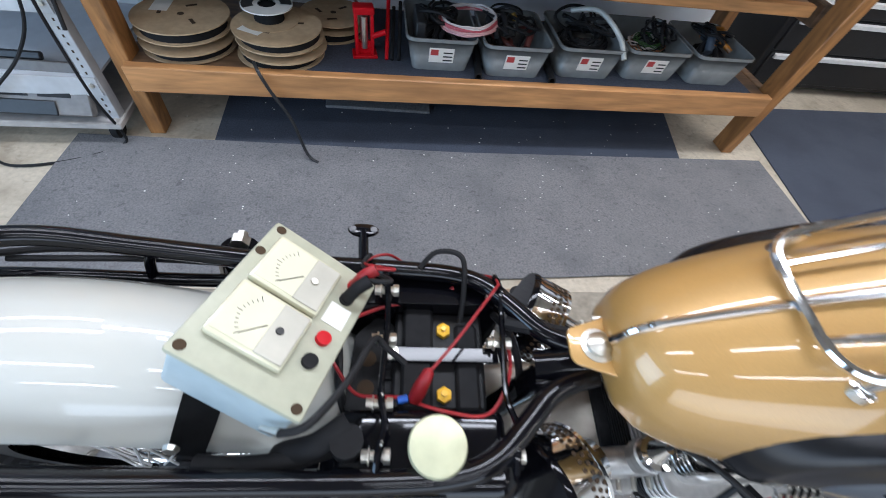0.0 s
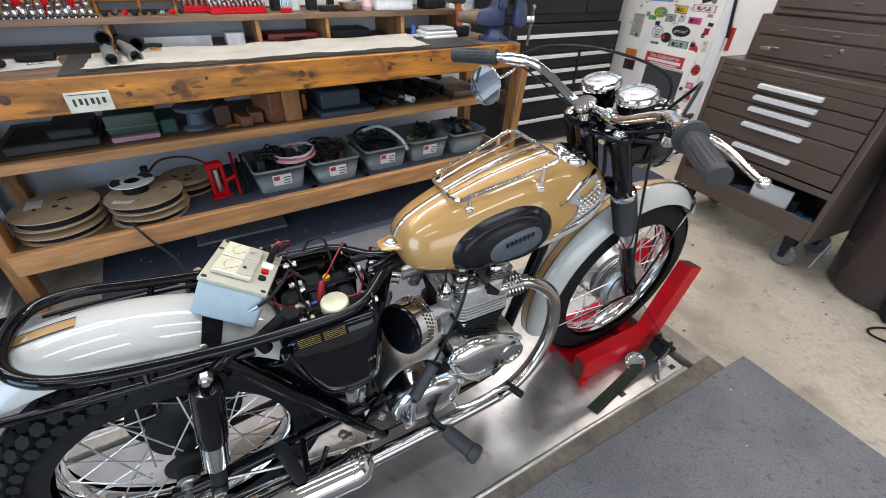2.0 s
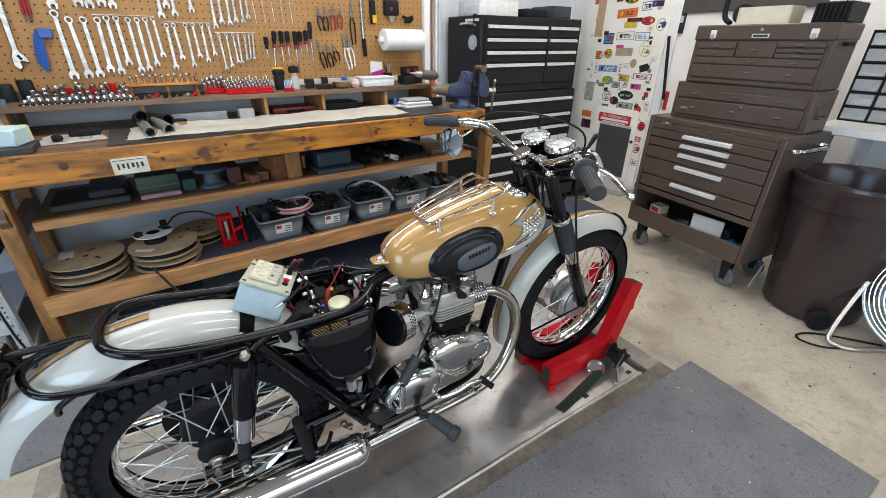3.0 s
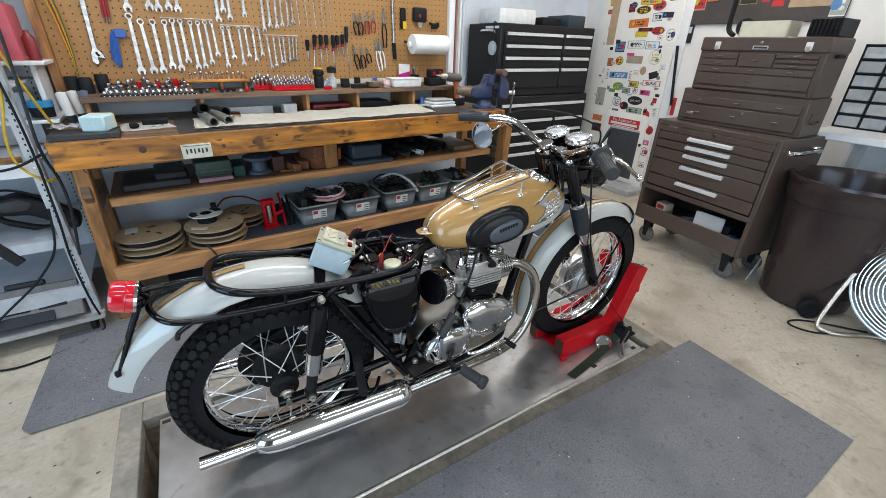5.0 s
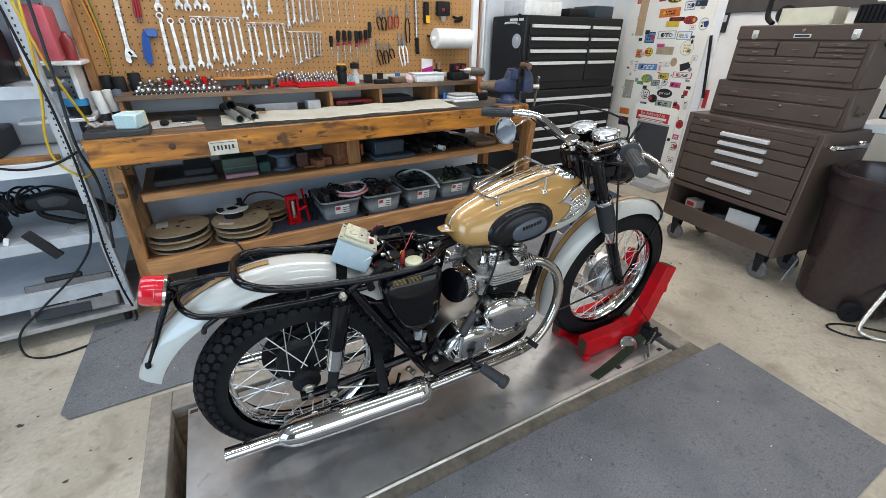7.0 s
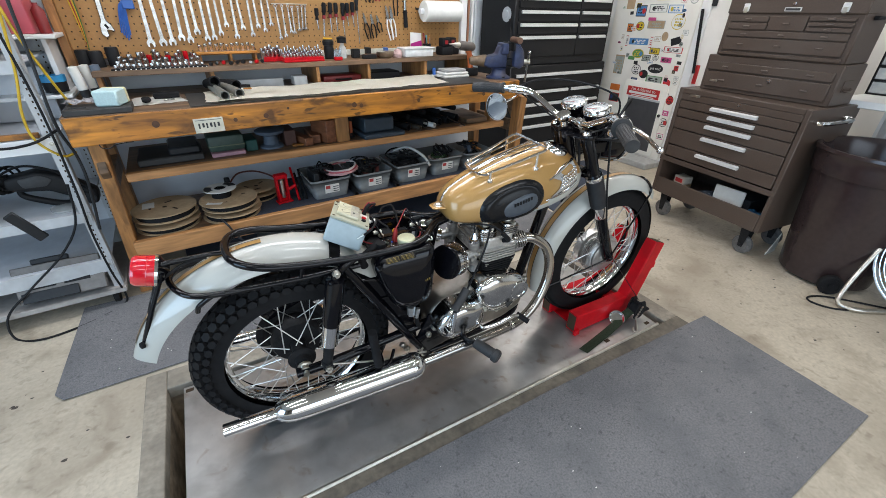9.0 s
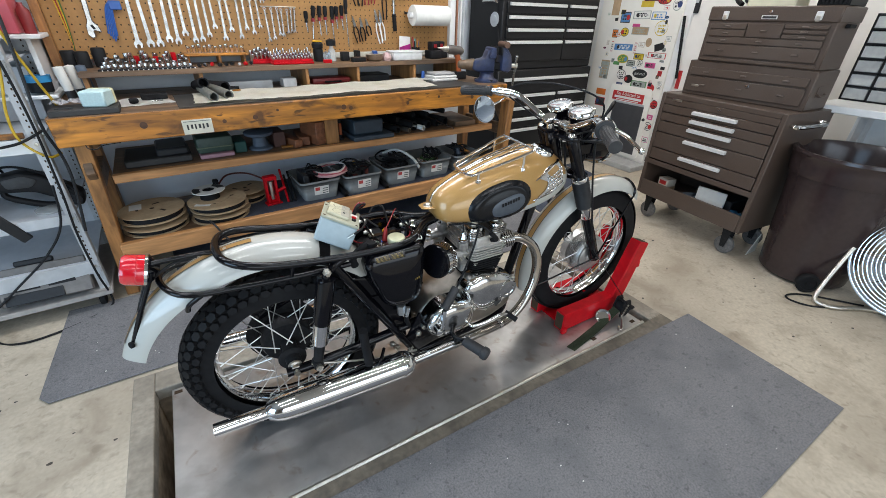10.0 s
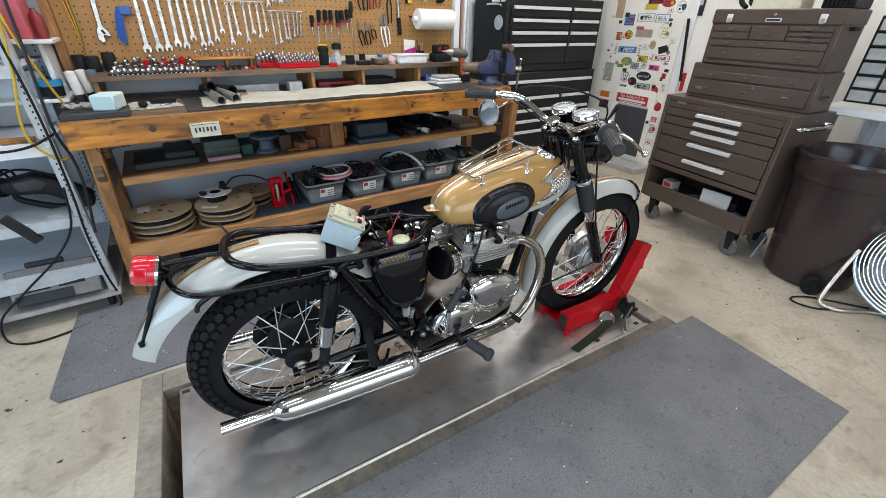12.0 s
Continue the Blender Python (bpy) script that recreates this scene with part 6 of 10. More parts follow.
# ---- black tool cabinet in the corner ----
BLACK_CAB = mat("cabinet_black", (0.013, 0.013, 0.014), 0.40, scale=90, var=0.15, bump=0.04, stain=(0.024, 0.023, 0.022), stain_amt=0.3, stain_scale=5)
BLACK_CAB.node_tree.nodes["Principled BSDF"].inputs["Specular IOR Level"].default_value = 0.25
BRIGHT = mat("drawer_pull_alloy", (0.78, 0.78, 0.77), 0.38, 0.25, scale=60, var=0.06, bump=0.01)


def drawer_cabinet(name, m, w, d, h, rows, label, material, feet=0.0, split=None, pull=BRIGHT):
    """A steel drawer cabinet, front towards -y, x from 0 to w. rows: drawers from the top (height, columns)."""
    t = base(name, m, label, "tool cabinet")
    part("body", box(0, w, 0.012, d, feet, h, 0.006), material, t)
    z = h - 0.05
    for hh, cols in rows:
        x = 0.03
        for cw in cols:
            ww = cw * (w - 0.06)
            f = part("drawer", box(x + 0.004, x + ww - 0.004, 0.0, 0.016, z - hh + 0.005, z - 0.005, 0.003), material, t)
            bm = outline_prism(bmesh.new(), [(-0.014, z - 0.030), (-0.016, z - 0.012), (0.0, z - 0.008), (0.0, z - 0.030)], "x", x + 0.02, x + ww - 0.02, 0.001, seg=1)
            part("drawer_pull", bm, pull, f, "bright alloy pull")
            x += ww
        z -= hh
    return t


kept = so_far()
CAB_AT = Matrix.Translation((2.825, 1.777, 0)) @ pose(0, 0, 0, 0, 0, 1.0) @ Matrix.Diagonal((1.14, 1.14, 1.108, 1)) @ Matrix.Translation((-2.5, -1.5, 0))
cab = drawer_cabinet("tool_cabinet", pose(2.02, 1.50, 0.04), 1.03, 0.45, 0.80, [(0.13, [1.0]), (0.10, [0.62, 0.38]), (0.09, [0.62, 0.38]), (0.09, [0.62, 0.38]), (0.16, [1.0]), (0.16, [1.0])], "black steel roller tool cabinet with bright drawer pulls", BLACK_CAB)
top_chest = drawer_cabinet("tool_chest", pose(2.03, 1.52, 0.842), 1.01, 0.42, 0.52, [(0.085, [0.64, 0.36]), (0.085, [0.64, 0.36]), (0.085, [0.64, 0.36]), (0.16, [0.64, 0.36])], "black steel top tool chest with bright drawer pulls", BLACK_CAB)
for lx, ly in ((0.06, 0.06), (0.97, 0.06), (0.06, 0.4), (0.97, 0.4)):
    part("caster", lathe(bmesh.new(), (lx - 0.015, ly, 0.0), (1, 0, 0), [(0, 0.03), (0.004, 0.04), (0.026, 0.04), (0.03, 0.03)], 16), RUBBER, cab)

settle(kept, CAB_AT)

# ---- brown machinist chests ----
PULL = mat("brown_pull", (0.17, 0.135, 0.115), 0.35, 0.4, scale=80, var=0.1, bump=0.02)


def chest_drawer(t, x0, x1, z0, z1, handle=None, material=DARK_BROWN):
    f = part("drawer", box(x0 + 0.003, x1 - 0.003, -0.002, 0.014, z0 + 0.003, z1 - 0.003, 0.003), material, t)
    if handle == "bar":
        w = x1 - x0
        c = (x0 + x1) / 2
        bm = outline_prism(bmesh.new(), [(-0.020, z1 - 0.032), (-0.022, z1 - 0.016), (0.0, z1 - 0.010), (0.0, z1 - 0.032)], "x", c - 0.135, c + 0.155, 0.001, seg=1)
        part("handle", bm, BRIGHT, f, "bright ribbed alloy bar handle")
    elif handle == "tab":
        c = (x0 + x1) / 2
        part("handle", box(c - 0.016, c + 0.016, -0.012, 0.0, (z0 + z1) / 2 - 0.004, (z0 + z1) / 2 + 0.004, 0.002), PULL, f)
    return f


CH = pose(2.728, 0.523, 0.0, 0, 0, -96)
UP_AT = CH @ pose(0.076, 0.073, 0.0, 0, 0, 5)
chest = base("roller_cabinet", CH, "brown steel roller cabinet with bar handles and open bottom", "tool cabinet")
W, D = 0.797, 0.46
for nm, b in (("side_panel", (0, 0.028, 0, D, 0.19, 0.912, 0.004)), ("side_panel", (W - 0.028, W, 0, D, 0.19, 0.912, 0.004)), ("top_panel", (0.028, W - 0.028, 0.0, D, 0.88, 0.912, 0.004)), ("back_panel", (0.028, W - 0.028, D - 0.02, D, 0.19, 0.88)), ("bottom_panel", (0.028, W - 0.028, 0.012, D - 0.02, 0.19, 0.21)), ("front_lip", (0.028, W - 0.028, 0.0, 0.012, 0.188, 0.30, 0.003)), ("drawer_floor", (0.028, W - 0.028, 0.016, D - 0.02, 0.425, 0.44)), ("front_rail", (0.0, W, -0.004, -0.0005, 0.425, 0.458, 0.001)), ("drawer_case", (0.03, W - 0.03, 0.016, D - 0.03, 0.462, 0.842))):
    part(nm, box(*b), DARK_BROWN, chest)
part("top_rail", box(0.028, W - 0.028, 0.0, 0.014, 0.842, 0.88, 0.002), DARK_BROWN, chest)
z = 0.842
for hh in (0.054, 0.056, 0.077, 0.111, 0.082):
    chest_drawer(chest, 0.03, W - 0.03, z - hh, z, "bar")
    z -= hh
part("name_plate", box(0.09, 0.16, -0.005, 0.002, 0.868, 0.882, 0.001), ZINC, chest)
part("lock", lathe(bmesh.new(), (W * 0.53, 0.002, 0.868), (0, -1, 0), [(0, 0.011), (0.006, 0.010), (0.007, 0.0)], 14), CHROME, chest)
for lx in (0.09, W - 0.09):
    for ly in (0.07, D - 0.09):
        c = part("caster", lathe(bmesh.new(), (lx, ly - 0.02, 0.062), (0, 1, 0), [(0, 0.018), (0.001, 0.036), (0.006, 0.038), (0.006, 0.052), (0.010, 0.060), (0.030, 0.060), (0.034, 0.052), (0.034, 0.038), (0.039, 0.036), (0.04, 0.018)], 24), mat("caster_rubber", (0.13, 0.125, 0.12), 0.6, scale=50, var=0.3, bump=0.1, stain=(0.06, 0.055, 0.05), stain_amt=0.6, stain_scale=20), chest)
        bm = bmesh.new()
        for yy in (ly - 0.026, ly + 0.022):
            outline_prism(bm, [(lx - 0.014, 0.050), (lx + 0.014, 0.050), (lx + 0.030, 0.178), (lx - 0.030, 0.178)], "y", yy, yy + 0.004)
        bx(bm, lx - 0.045, lx + 0.045, ly - 0.045, ly + 0.045, 0.178, 0.19)
        rod(bm, (lx, ly - 0.032, 0.062), (lx, ly + 0.032, 0.062), 0.010, 8)
        part("fork", bm, IRON, c)
bm = bmesh.new()
tube(bm, [(W - 0.003, 0.06, 0.85), (W + 0.04, 0.065, 0.845), (W + 0.05, 0.20, 0.845), (W + 0.04, 0.335, 0.845), (W - 0.003, 0.34, 0.85)], 0.012, 8)
part("side_handle", bm, CHROME, chest, "chrome push handle")

mid = base("intermediate_chest", UP_AT @ pose(0.0, 0.0, 0.9125) @ Matrix.Diagonal((1.077, 0.79, 1.025, 1)), "brown wrinkle-finish steel intermediate tool chest", "tool chest")
W2 = 0.66
part("body", box(0, W2, 0.014, 0.34, 0, 0.20, 0.005), DARK_BROWN, mid)
chest_drawer(mid, 0.02, W2 - 0.02, 0.115, 0.165, None)
chest_drawer(mid, 0.02, W2 - 0.02, 0.02, 0.112, None)
for hx, hz in ((0.12, 0.14), (0.33, 0.14), (0.54, 0.14), (0.12, 0.065), (0.33, 0.065), (0.54, 0.065)):
    part("handle", box(hx - 0.016, hx + 0.016, -0.010, 0.0, hz - 0.004, hz + 0.004, 0.002), PULL, mid)
part("lock", lathe(bmesh.new(), (0.37, 0.0, 0.09), (0, -1, 0), [(0, 0.011), (0.006, 0.010), (0.007, 0.0)], 14), CHROME, mid)
part("name_plate", box(0.055, 0.10, -0.005, 0.0, 0.05, 0.064, 0.001), ZINC, mid)
part("side_handle", tube(bmesh.new(), [(W2 - 0.002, 0.12, 0.085), (W2 + 0.014, 0.12, 0.075), (W2 + 0.014, 0.21, 0.075), (W2 - 0.002, 0.21, 0.085)], 0.006, 8), DARK_BROWN, mid)
part("handle_plate", box(W2 - 0.001, W2 + 0.004, 0.10, 0.23, 0.07, 0.125, 0.001), DARK_BROWN, mid)
up = base("machinist_chest", UP_AT @ pose(0.041, 0.0, 1.1185) @ Matrix.Diagonal((1.0, 0.79, 0.815, 1)), "brown wrinkle-finish steel machinist chest with small drawers", "tool chest")
part("body", box(0, W2, 0.014, 0.34, 0, 0.36, 0.006), DARK_BROWN, up)
part("lid", box(-0.004, W2 + 0.004, 0.002, 0.345, 0.272, 0.366, 0.008), DARK_BROWN, up)
part("front_flap", box(0.02, W2 - 0.02, 0.0, 0.016, 0.008, 0.030, 0.003), DARK_BROWN, up)
for x0, x1, z0, z1 in [(0.025, 0.24, 0.22, 0.262), (0.025, 0.24, 0.172, 0.22), (0.24, 0.43, 0.172, 0.262), (0.43, 0.635, 0.232, 0.262), (0.43, 0.635, 0.202, 0.232), (0.43, 0.635, 0.172, 0.202), (0.025, 0.635, 0.125, 0.172), (0.025, 0.635, 0.038, 0.125)]:
    if x1 - x0 > 0.5:
        chest_drawer(up, x0, x1, z0, z1)
        for hx in (0.13, 0.33, 0.53):
            part("handle", box(hx - 0.016, hx + 0.016, -0.010, 0.0, (z0 + z1) / 2 - 0.004, (z0 + z1) / 2 + 0.004, 0.002), PULL, up)
    else:
        chest_drawer(up, x0, x1, z0, z1, "tab")
for lx in (0.10, 0.57):
    lt = part("latch", box(lx - 0.016, lx + 0.016, -0.006, 0.003, 0.285, 0.335, 0.003), BRIGHT, up, "bright steel latch")
    part("catch", box(lx - 0.010, lx + 0.010, -0.010, -0.004, 0.278, 0.312, 0.002), ZINC, lt)
part("side_handle", box(W2 + 0.001, W2 + 0.022, 0.12, 0.22, 0.245, 0.268, 0.004), IRON, up)
part("label_holder", box(0.30, 0.38, -0.003, 0.003, 0.288, 0.310, 0.001), BRIGHT, up)
part("label_card", box(0.305, 0.375, -0.0045, -0.002, 0.292, 0.306), INK, up)
part("lock", lathe(bmesh.new(), (0.34, 0.002, 0.332), (0, -1, 0), [(0, 0.010), (0.006, 0.009), (0.007, 0.0)], 14), CHROME, up)

# ---- waste bin ----
BIN = mat("bin_plastic", (0.034, 0.022, 0.022), 0.22, scale=40, var=0.12, bump=0.04, stain=(0.034, 0.024, 0.022), stain_amt=0.35, stain_scale=5)
can = thing("waste_bin", lathe(bmesh.new(), (0, 0, 0.01), (0, 0, 1), [(0.0, 0.0), (0.0, 0.205), (0.01, 0.215), (0.60, 0.262), (0.605, 0.275), (0.67, 0.285), (0.70, 0.283), (0.72, 0.295), (0.735, 0.292), (0.735, 0.275), (0.70, 0.262), (0.05, 0.20), (0.04, 0.0)], 48, cap=False), BIN, "large dark brown round plastic waste bin on wheels", "bin", m=pose(2.91, -0.564, 0.0))
bm = lathe(bmesh.new(), (-0.222, -0.105, 0.056), (-0.8, -0.6, 0), [(-0.006, 0.0), (-0.006, 0.052), (-0.002, 0.056), (0.022, 0.056), (0.026, 0.051), (0.026, 0.038), (0.021, 0.036), (0.021, 0.012), (0.028, 0.010), (0.028, 0.0)], 24)
part("bin_wheel", bm, RUBBER, can, "black plastic wheel")
bm = lathe(bmesh.new(), (0.10, 0.22, 0.048), (0.6, -0.8, 0), [(0, 0.0), (0.0, 0.044), (0.004, 0.048), (0.03, 0.048), (0.034, 0.044), (0.034, 0.0)], 24)
part("bin_wheel", bm, RUBBER, can)

# ---- door with stickers ----
kept = so_far()
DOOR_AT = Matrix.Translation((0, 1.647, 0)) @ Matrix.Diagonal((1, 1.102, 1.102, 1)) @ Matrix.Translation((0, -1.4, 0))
# white paint with the warm light at the door put into its cream colour
DOOR_WARM_LIT = mat("door_white_warm_lit", (0.86, 0.83, 0.76), 0.4, scale=12, var=0.03, bump=0.02, stain=(0.74, 0.70, 0.62), stain_amt=0.4, stain_scale=4)
door = tagged(part("door_1", box(XE - 0.045, XE - 0.004, 1.0, 1.80, 0.02, 2.05, 0.003), DOOR_WARM_LIT), "white door covered in stickers, with a small pet flap", "door", kind="structure")
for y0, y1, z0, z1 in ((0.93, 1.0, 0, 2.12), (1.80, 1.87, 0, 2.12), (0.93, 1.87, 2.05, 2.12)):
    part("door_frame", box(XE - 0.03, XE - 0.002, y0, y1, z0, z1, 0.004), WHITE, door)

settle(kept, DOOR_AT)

# ---- tools on the pegboard ----
kept = so_far()
TOOL = mat("tool_chrome", (0.44, 0.435, 0.42), 0.24, 1.0, scale=26, var=0.22, bump=0.45, stain=(0.22, 0.21, 0.19), stain_amt=0.5, stain_scale=30)
SOCKET = mat("socket_chrome", (0.72, 0.71, 0.70), 0.20, 1.0, scale=60, var=0.1, bump=0.02)
TY = PB - 0.012


def wrench(x0, z0, x1, z1, k):
    """A combination spanner hanging by its ring at (x0, z0), the open end at (x1, z1). k: head size."""
    L = math.hypot(x1 - x0, z1 - z0)
    m = Matrix.Translation((x0, TY, z0)) @ Matrix.Rotation(math.atan2(x1 - x0, -(z1 - z0)), 4, "Y").inverted()
    bm = bmesh.new()
    ro, ri, n = k, k * 0.62, 16
    ring = []
    for r in (ro, ri):
        for y in (-0.0042, 0.0042):
            ring.append([bm.verts.new(m @ Vector((r * math.cos(6.2832 * i / n), y, r * math.sin(6.2832 * i / n)))) for i in range(n)])
    for a, b in ((0, 1), (1, 3), (3, 2), (2, 0)):
        for i in range(n):
            bm.faces.new((ring[a][i], ring[a][(i + 1) % n], ring[b][(i + 1) % n], ring[b][i]))
    w0, w1 = k * 0.46, k * 0.56
    pr = [(-w0, -k * 0.85), (w0, -k * 0.85), (w1, -L + k), (-w1, -L + k)]
    v = [bm.verts.new(m @ Vector((u, y, w))) for y in (-0.003, 0.003) for u, w in pr]
    for q in ((0, 1, 2, 3), (7, 6, 5, 4), (0, 4, 5, 1), (1, 5, 6, 2), (2, 6, 7, 3), (3, 7, 4, 0)):
        bm.faces.new([v[i] for i in q])
    h = k * 1.28
    jaw = [(-w1, h), (w1, h), (h * 0.95, h * 0.25), (h * 0.80, -h * 0.75), (h * 0.42, -h * 0.95), (h * 0.38, -h * 0.15), (0, h * 0.10), (-h * 0.38, -h * 0.15), (-h * 0.42, -h * 0.95), (-h * 0.80, -h * 0.75), (-h * 0.95, h * 0.25)]
    lo = [bm.verts.new(m @ Vector((u, -0.004, w - L))) for u, w in jaw]
    hi = [bm.verts.new(m @ Vector((u, 0.004, w - L))) for u, w in jaw]
    bm.faces.new(lo), bm.faces.new(hi)
    for i in range(len(jaw)):
        bm.faces.new((lo[i], lo[(i + 1) % 11], hi[(i + 1) % 11], hi[i]))
    ob = thing("spanner", bm, TOOL, "chrome combination spanner hanging from the pegboard", "spanner", "spanners on the pegboard")
    part("hook", rod(bmesh.new(), (x0, TY - 0.006, z0 + ri), (x0, PB + 0.002, z0 + ri), 0.002, 6), ZINC, ob)
    return ob


BIG = [(-0.243, 1.284, -0.252, 1.019), (-0.198, 1.26, -0.194, 1.022), (-0.144, 1.261, -0.148, 1.023), (-0.089, 1.262, -0.099, 1.044), (-0.051, 1.272, -0.057, 1.033), (-0.013, 1.272, -0.014, 1.073), (0.034, 1.266, 0.031, 1.038), (0.072, 1.267, 0.068, 1.043), (0.108, 1.27, 0.108, 1.065), (0.143, 1.273, 0.146, 1.107)]
for i, row in enumerate(BIG):
    wrench(*row, 0.0165 - 0.0006 * i)
MIDDLE = [(0.195, 1.245, 0.191, 1.047), (0.227, 1.247, 0.233, 1.092), (0.283, 1.25, 0.281, 1.056), (0.317, 1.251, 0.319, 1.1), (0.359, 1.251, 0.357, 1.078), (0.394, 1.252, 0.397, 1.11), (0.436, 1.206, 0.442, 1.035), (0.474, 1.206, 0.474, 1.048), (0.509, 1.207, 0.511, 1.069), (0.533, 1.201, 0.531, 1.064), (0.569, 1.201, 0.563, 1.079), (0.593, 1.207, 0.585, 1.086), (0.615, 1.207, 0.603, 1.085)]
for i, row in enumerate(MIDDLE):
    wrench(*row, 0.0118 - 0.0004 * i)
UPPER = [(-0.236, 1.322), (-0.139, 1.334), (-0.099, 1.328), (-0.05, 1.338), (-0.008, 1.329), (0.186, 1.292), (0.219, 1.339), (0.249, 1.303), (0.33, 1.323), (0.431, 1.248), (0.468, 1.271), (0.508, 1.266), (0.541, 1.279), (0.579, 1.277), (0.609, 1.297)]
for i, (x, z) in enumerate(UPPER):
    wrench(x + 0.004, z + 0.24 - 0.006 * i, x, z, 0.0165 - 0.0005 * i)
for z, x0, x1 in ((1.285, -0.10, 0.15), (1.262, 0.19, 0.40), (1.218, 0.42, 0.625)):
    bm = rod(bmesh.new(), (x0, PB - 0.016, z), (x1, PB - 0.016, z), 0.003, 6)
    for x in (x0, x1):
        rod(bm, (x, PB - 0.016, z), (x, PB + 0.002, z), 0.003, 6)
    thing("hook_rail", bm, ZINC, "thin steel rail on the pegboard", "rail")
# adjustable spanner, hex keys
bm = outline_prism(bmesh.new(), round_outline([(-0.430, 1.36), (-0.405, 1.36), (-0.418, 1.13), (-0.400, 1.105), (-0.392, 1.075), (-0.408, 1.082), (-0.425, 1.085), (-0.423, 1.058), (-0.437, 1.048), (-0.455, 1.065), (-0.452, 1.105), (-0.440, 1.13)], 0.006, 2), "y", TY - 0.007, TY + 0.007, 0.003, seg=1)
adj = thing("adjustable_spanner", bm, TOOL, "large chrome adjustable spanner hanging on the pegboard", "spanner")
part("worm", rod(bmesh.new(), (-0.428, TY - 0.008, 1.110), (-0.418, TY - 0.008, 1.092), 0.006, 8), IRON, adj)
BLUE_T = mat("blue_plastic_tool", (0.03, 0.10, 0.34), 0.35, bump=0)
hx = base("hex_key_set", pose(-0.31, TY, 1.20), "blue folding hex key set on the pegboard", "hex keys")
part("holder", box(-0.018, 0.035, -0.016, 0.010, -0.02, 0.022, 0.004), BLUE_T, hx)
for i in range(6):
    part("hex_key", tube(bmesh.new(), [(0.034 - 0.004 * i, -0.010, 0.015), (0.0 - 0.004 * i, -0.010, 0.010), (-0.010 - 0.006 * i, -0.008, -0.03), (-0.022 - 0.007 * i, -0.006, -0.165 + 0.012 * abs(i - 2))], 0.0038, 6, 4), BLUE_T, hx)
for i in range(3):
    x = -0.350 + 0.012 * i
    pl = thing("red_handle_tool", rod(bmesh.new(), (x + 0.01, TY, 1.40), (x, TY, 1.275), 0.006, 8), RED_WIRE, "red-handled small tool hanging on the pegboard", "tool")
    part("tip", rod(bmesh.new(), (x, TY, 1.276), (x - 0.002, TY, 1.245), 0.004, 6, r2=0.002), TOOL, pl)
# cords at the left edge
for i, (mm, lab) in enumerate(((mat("yellow_cord", (0.55, 0.36, 0.02), 0.5, bump=0), "yellow"), (RED_WIRE, "red"), (mat("yellow_cord", (0.5, 0.3, 0.02), 0.5), "yellow"), (mat("green_cord", (0.05, 0.12, 0.03), 0.5, bump=0), "green"))):
    o = 0.012 * i
    thing("cord", tube(bmesh.new(), [(-0.60 + o, TY - 0.01, 1.75), (-0.585 + o, TY - 0.012, 1.50), (-0.55 + o * 0.7, TY - 0.014, 1.30), (-0.535 + o * 0.4, TY - 0.012, 1.14), (-0.530, TY - 0.01, 1.03 - o)], 0.0032, 6), mm, lab + " cord hanging beside the tools", "cord")
# screwdrivers
SD = [(0.738, 1.23, 0.728, 1.139, 0.717, 1.04), (0.778, 1.231, 0.771, 1.145, 0.773, 1.061), (0.815, 1.231, 0.811, 1.15, 0.812, 1.064), (0.861, 1.231, 0.857, 1.133, 0.86, 0.993), (0.891, 1.231, 0.888, 1.155, 0.891, 1.099), (0.928, 1.237, 0.925, 1.16, 0.931, 1.092), (0.96, 1.285, 0.957, 1.188, 0.96, 0.99), (0.686, 1.199, 0.683, 1.134, 0.687, 1.08)]
for i, (a, b, c, d, e, g) in enumerate(SD):
    L = b - d
    p = Vector((c, TY, d)) - Vector((a, TY, b))
    o = thing("screwdriver", lathe(bmesh.new(), (a, TY, b), p, [(0, 0.0), (0.0, 0.010), (0.006, 0.0135), (L * 0.55, 0.0135), (L * 0.72, 0.009), (L, 0.011)], 10), RUBBER if i != 6 else BLACK_WIRE, "screwdriver with a black and red handle on the pegboard", "screwdriver", "screwdrivers on the pegboard")
    if i < 6:
        part("red_ring", lathe(bmesh.new(), (a, TY, b), p, [(L * 0.78, 0.0115), (L, 0.0118)], 10), RED_WIRE, o)
    part("shaft", rod(bmesh.new(), (c, TY, d), (e, TY, g), 0.0036, 6), TOOL, o)
for i in range(5):
    x = 0.655 + i * 0.052
    o = thing("pick", rod(bmesh.new(), (x - 0.004, TY, 1.27), (x - 0.012, TY, 1.52), 0.0022, 6), TOOL, "long thin steel pick hung on the pegboard", "tool", "picks on the pegboard")
    part("pick_handle", rod(bmesh.new(), (x - 0.012, TY, 1.52), (x - 0.014, TY, 1.60), 0.008, 8), BLACK_WIRE, o)


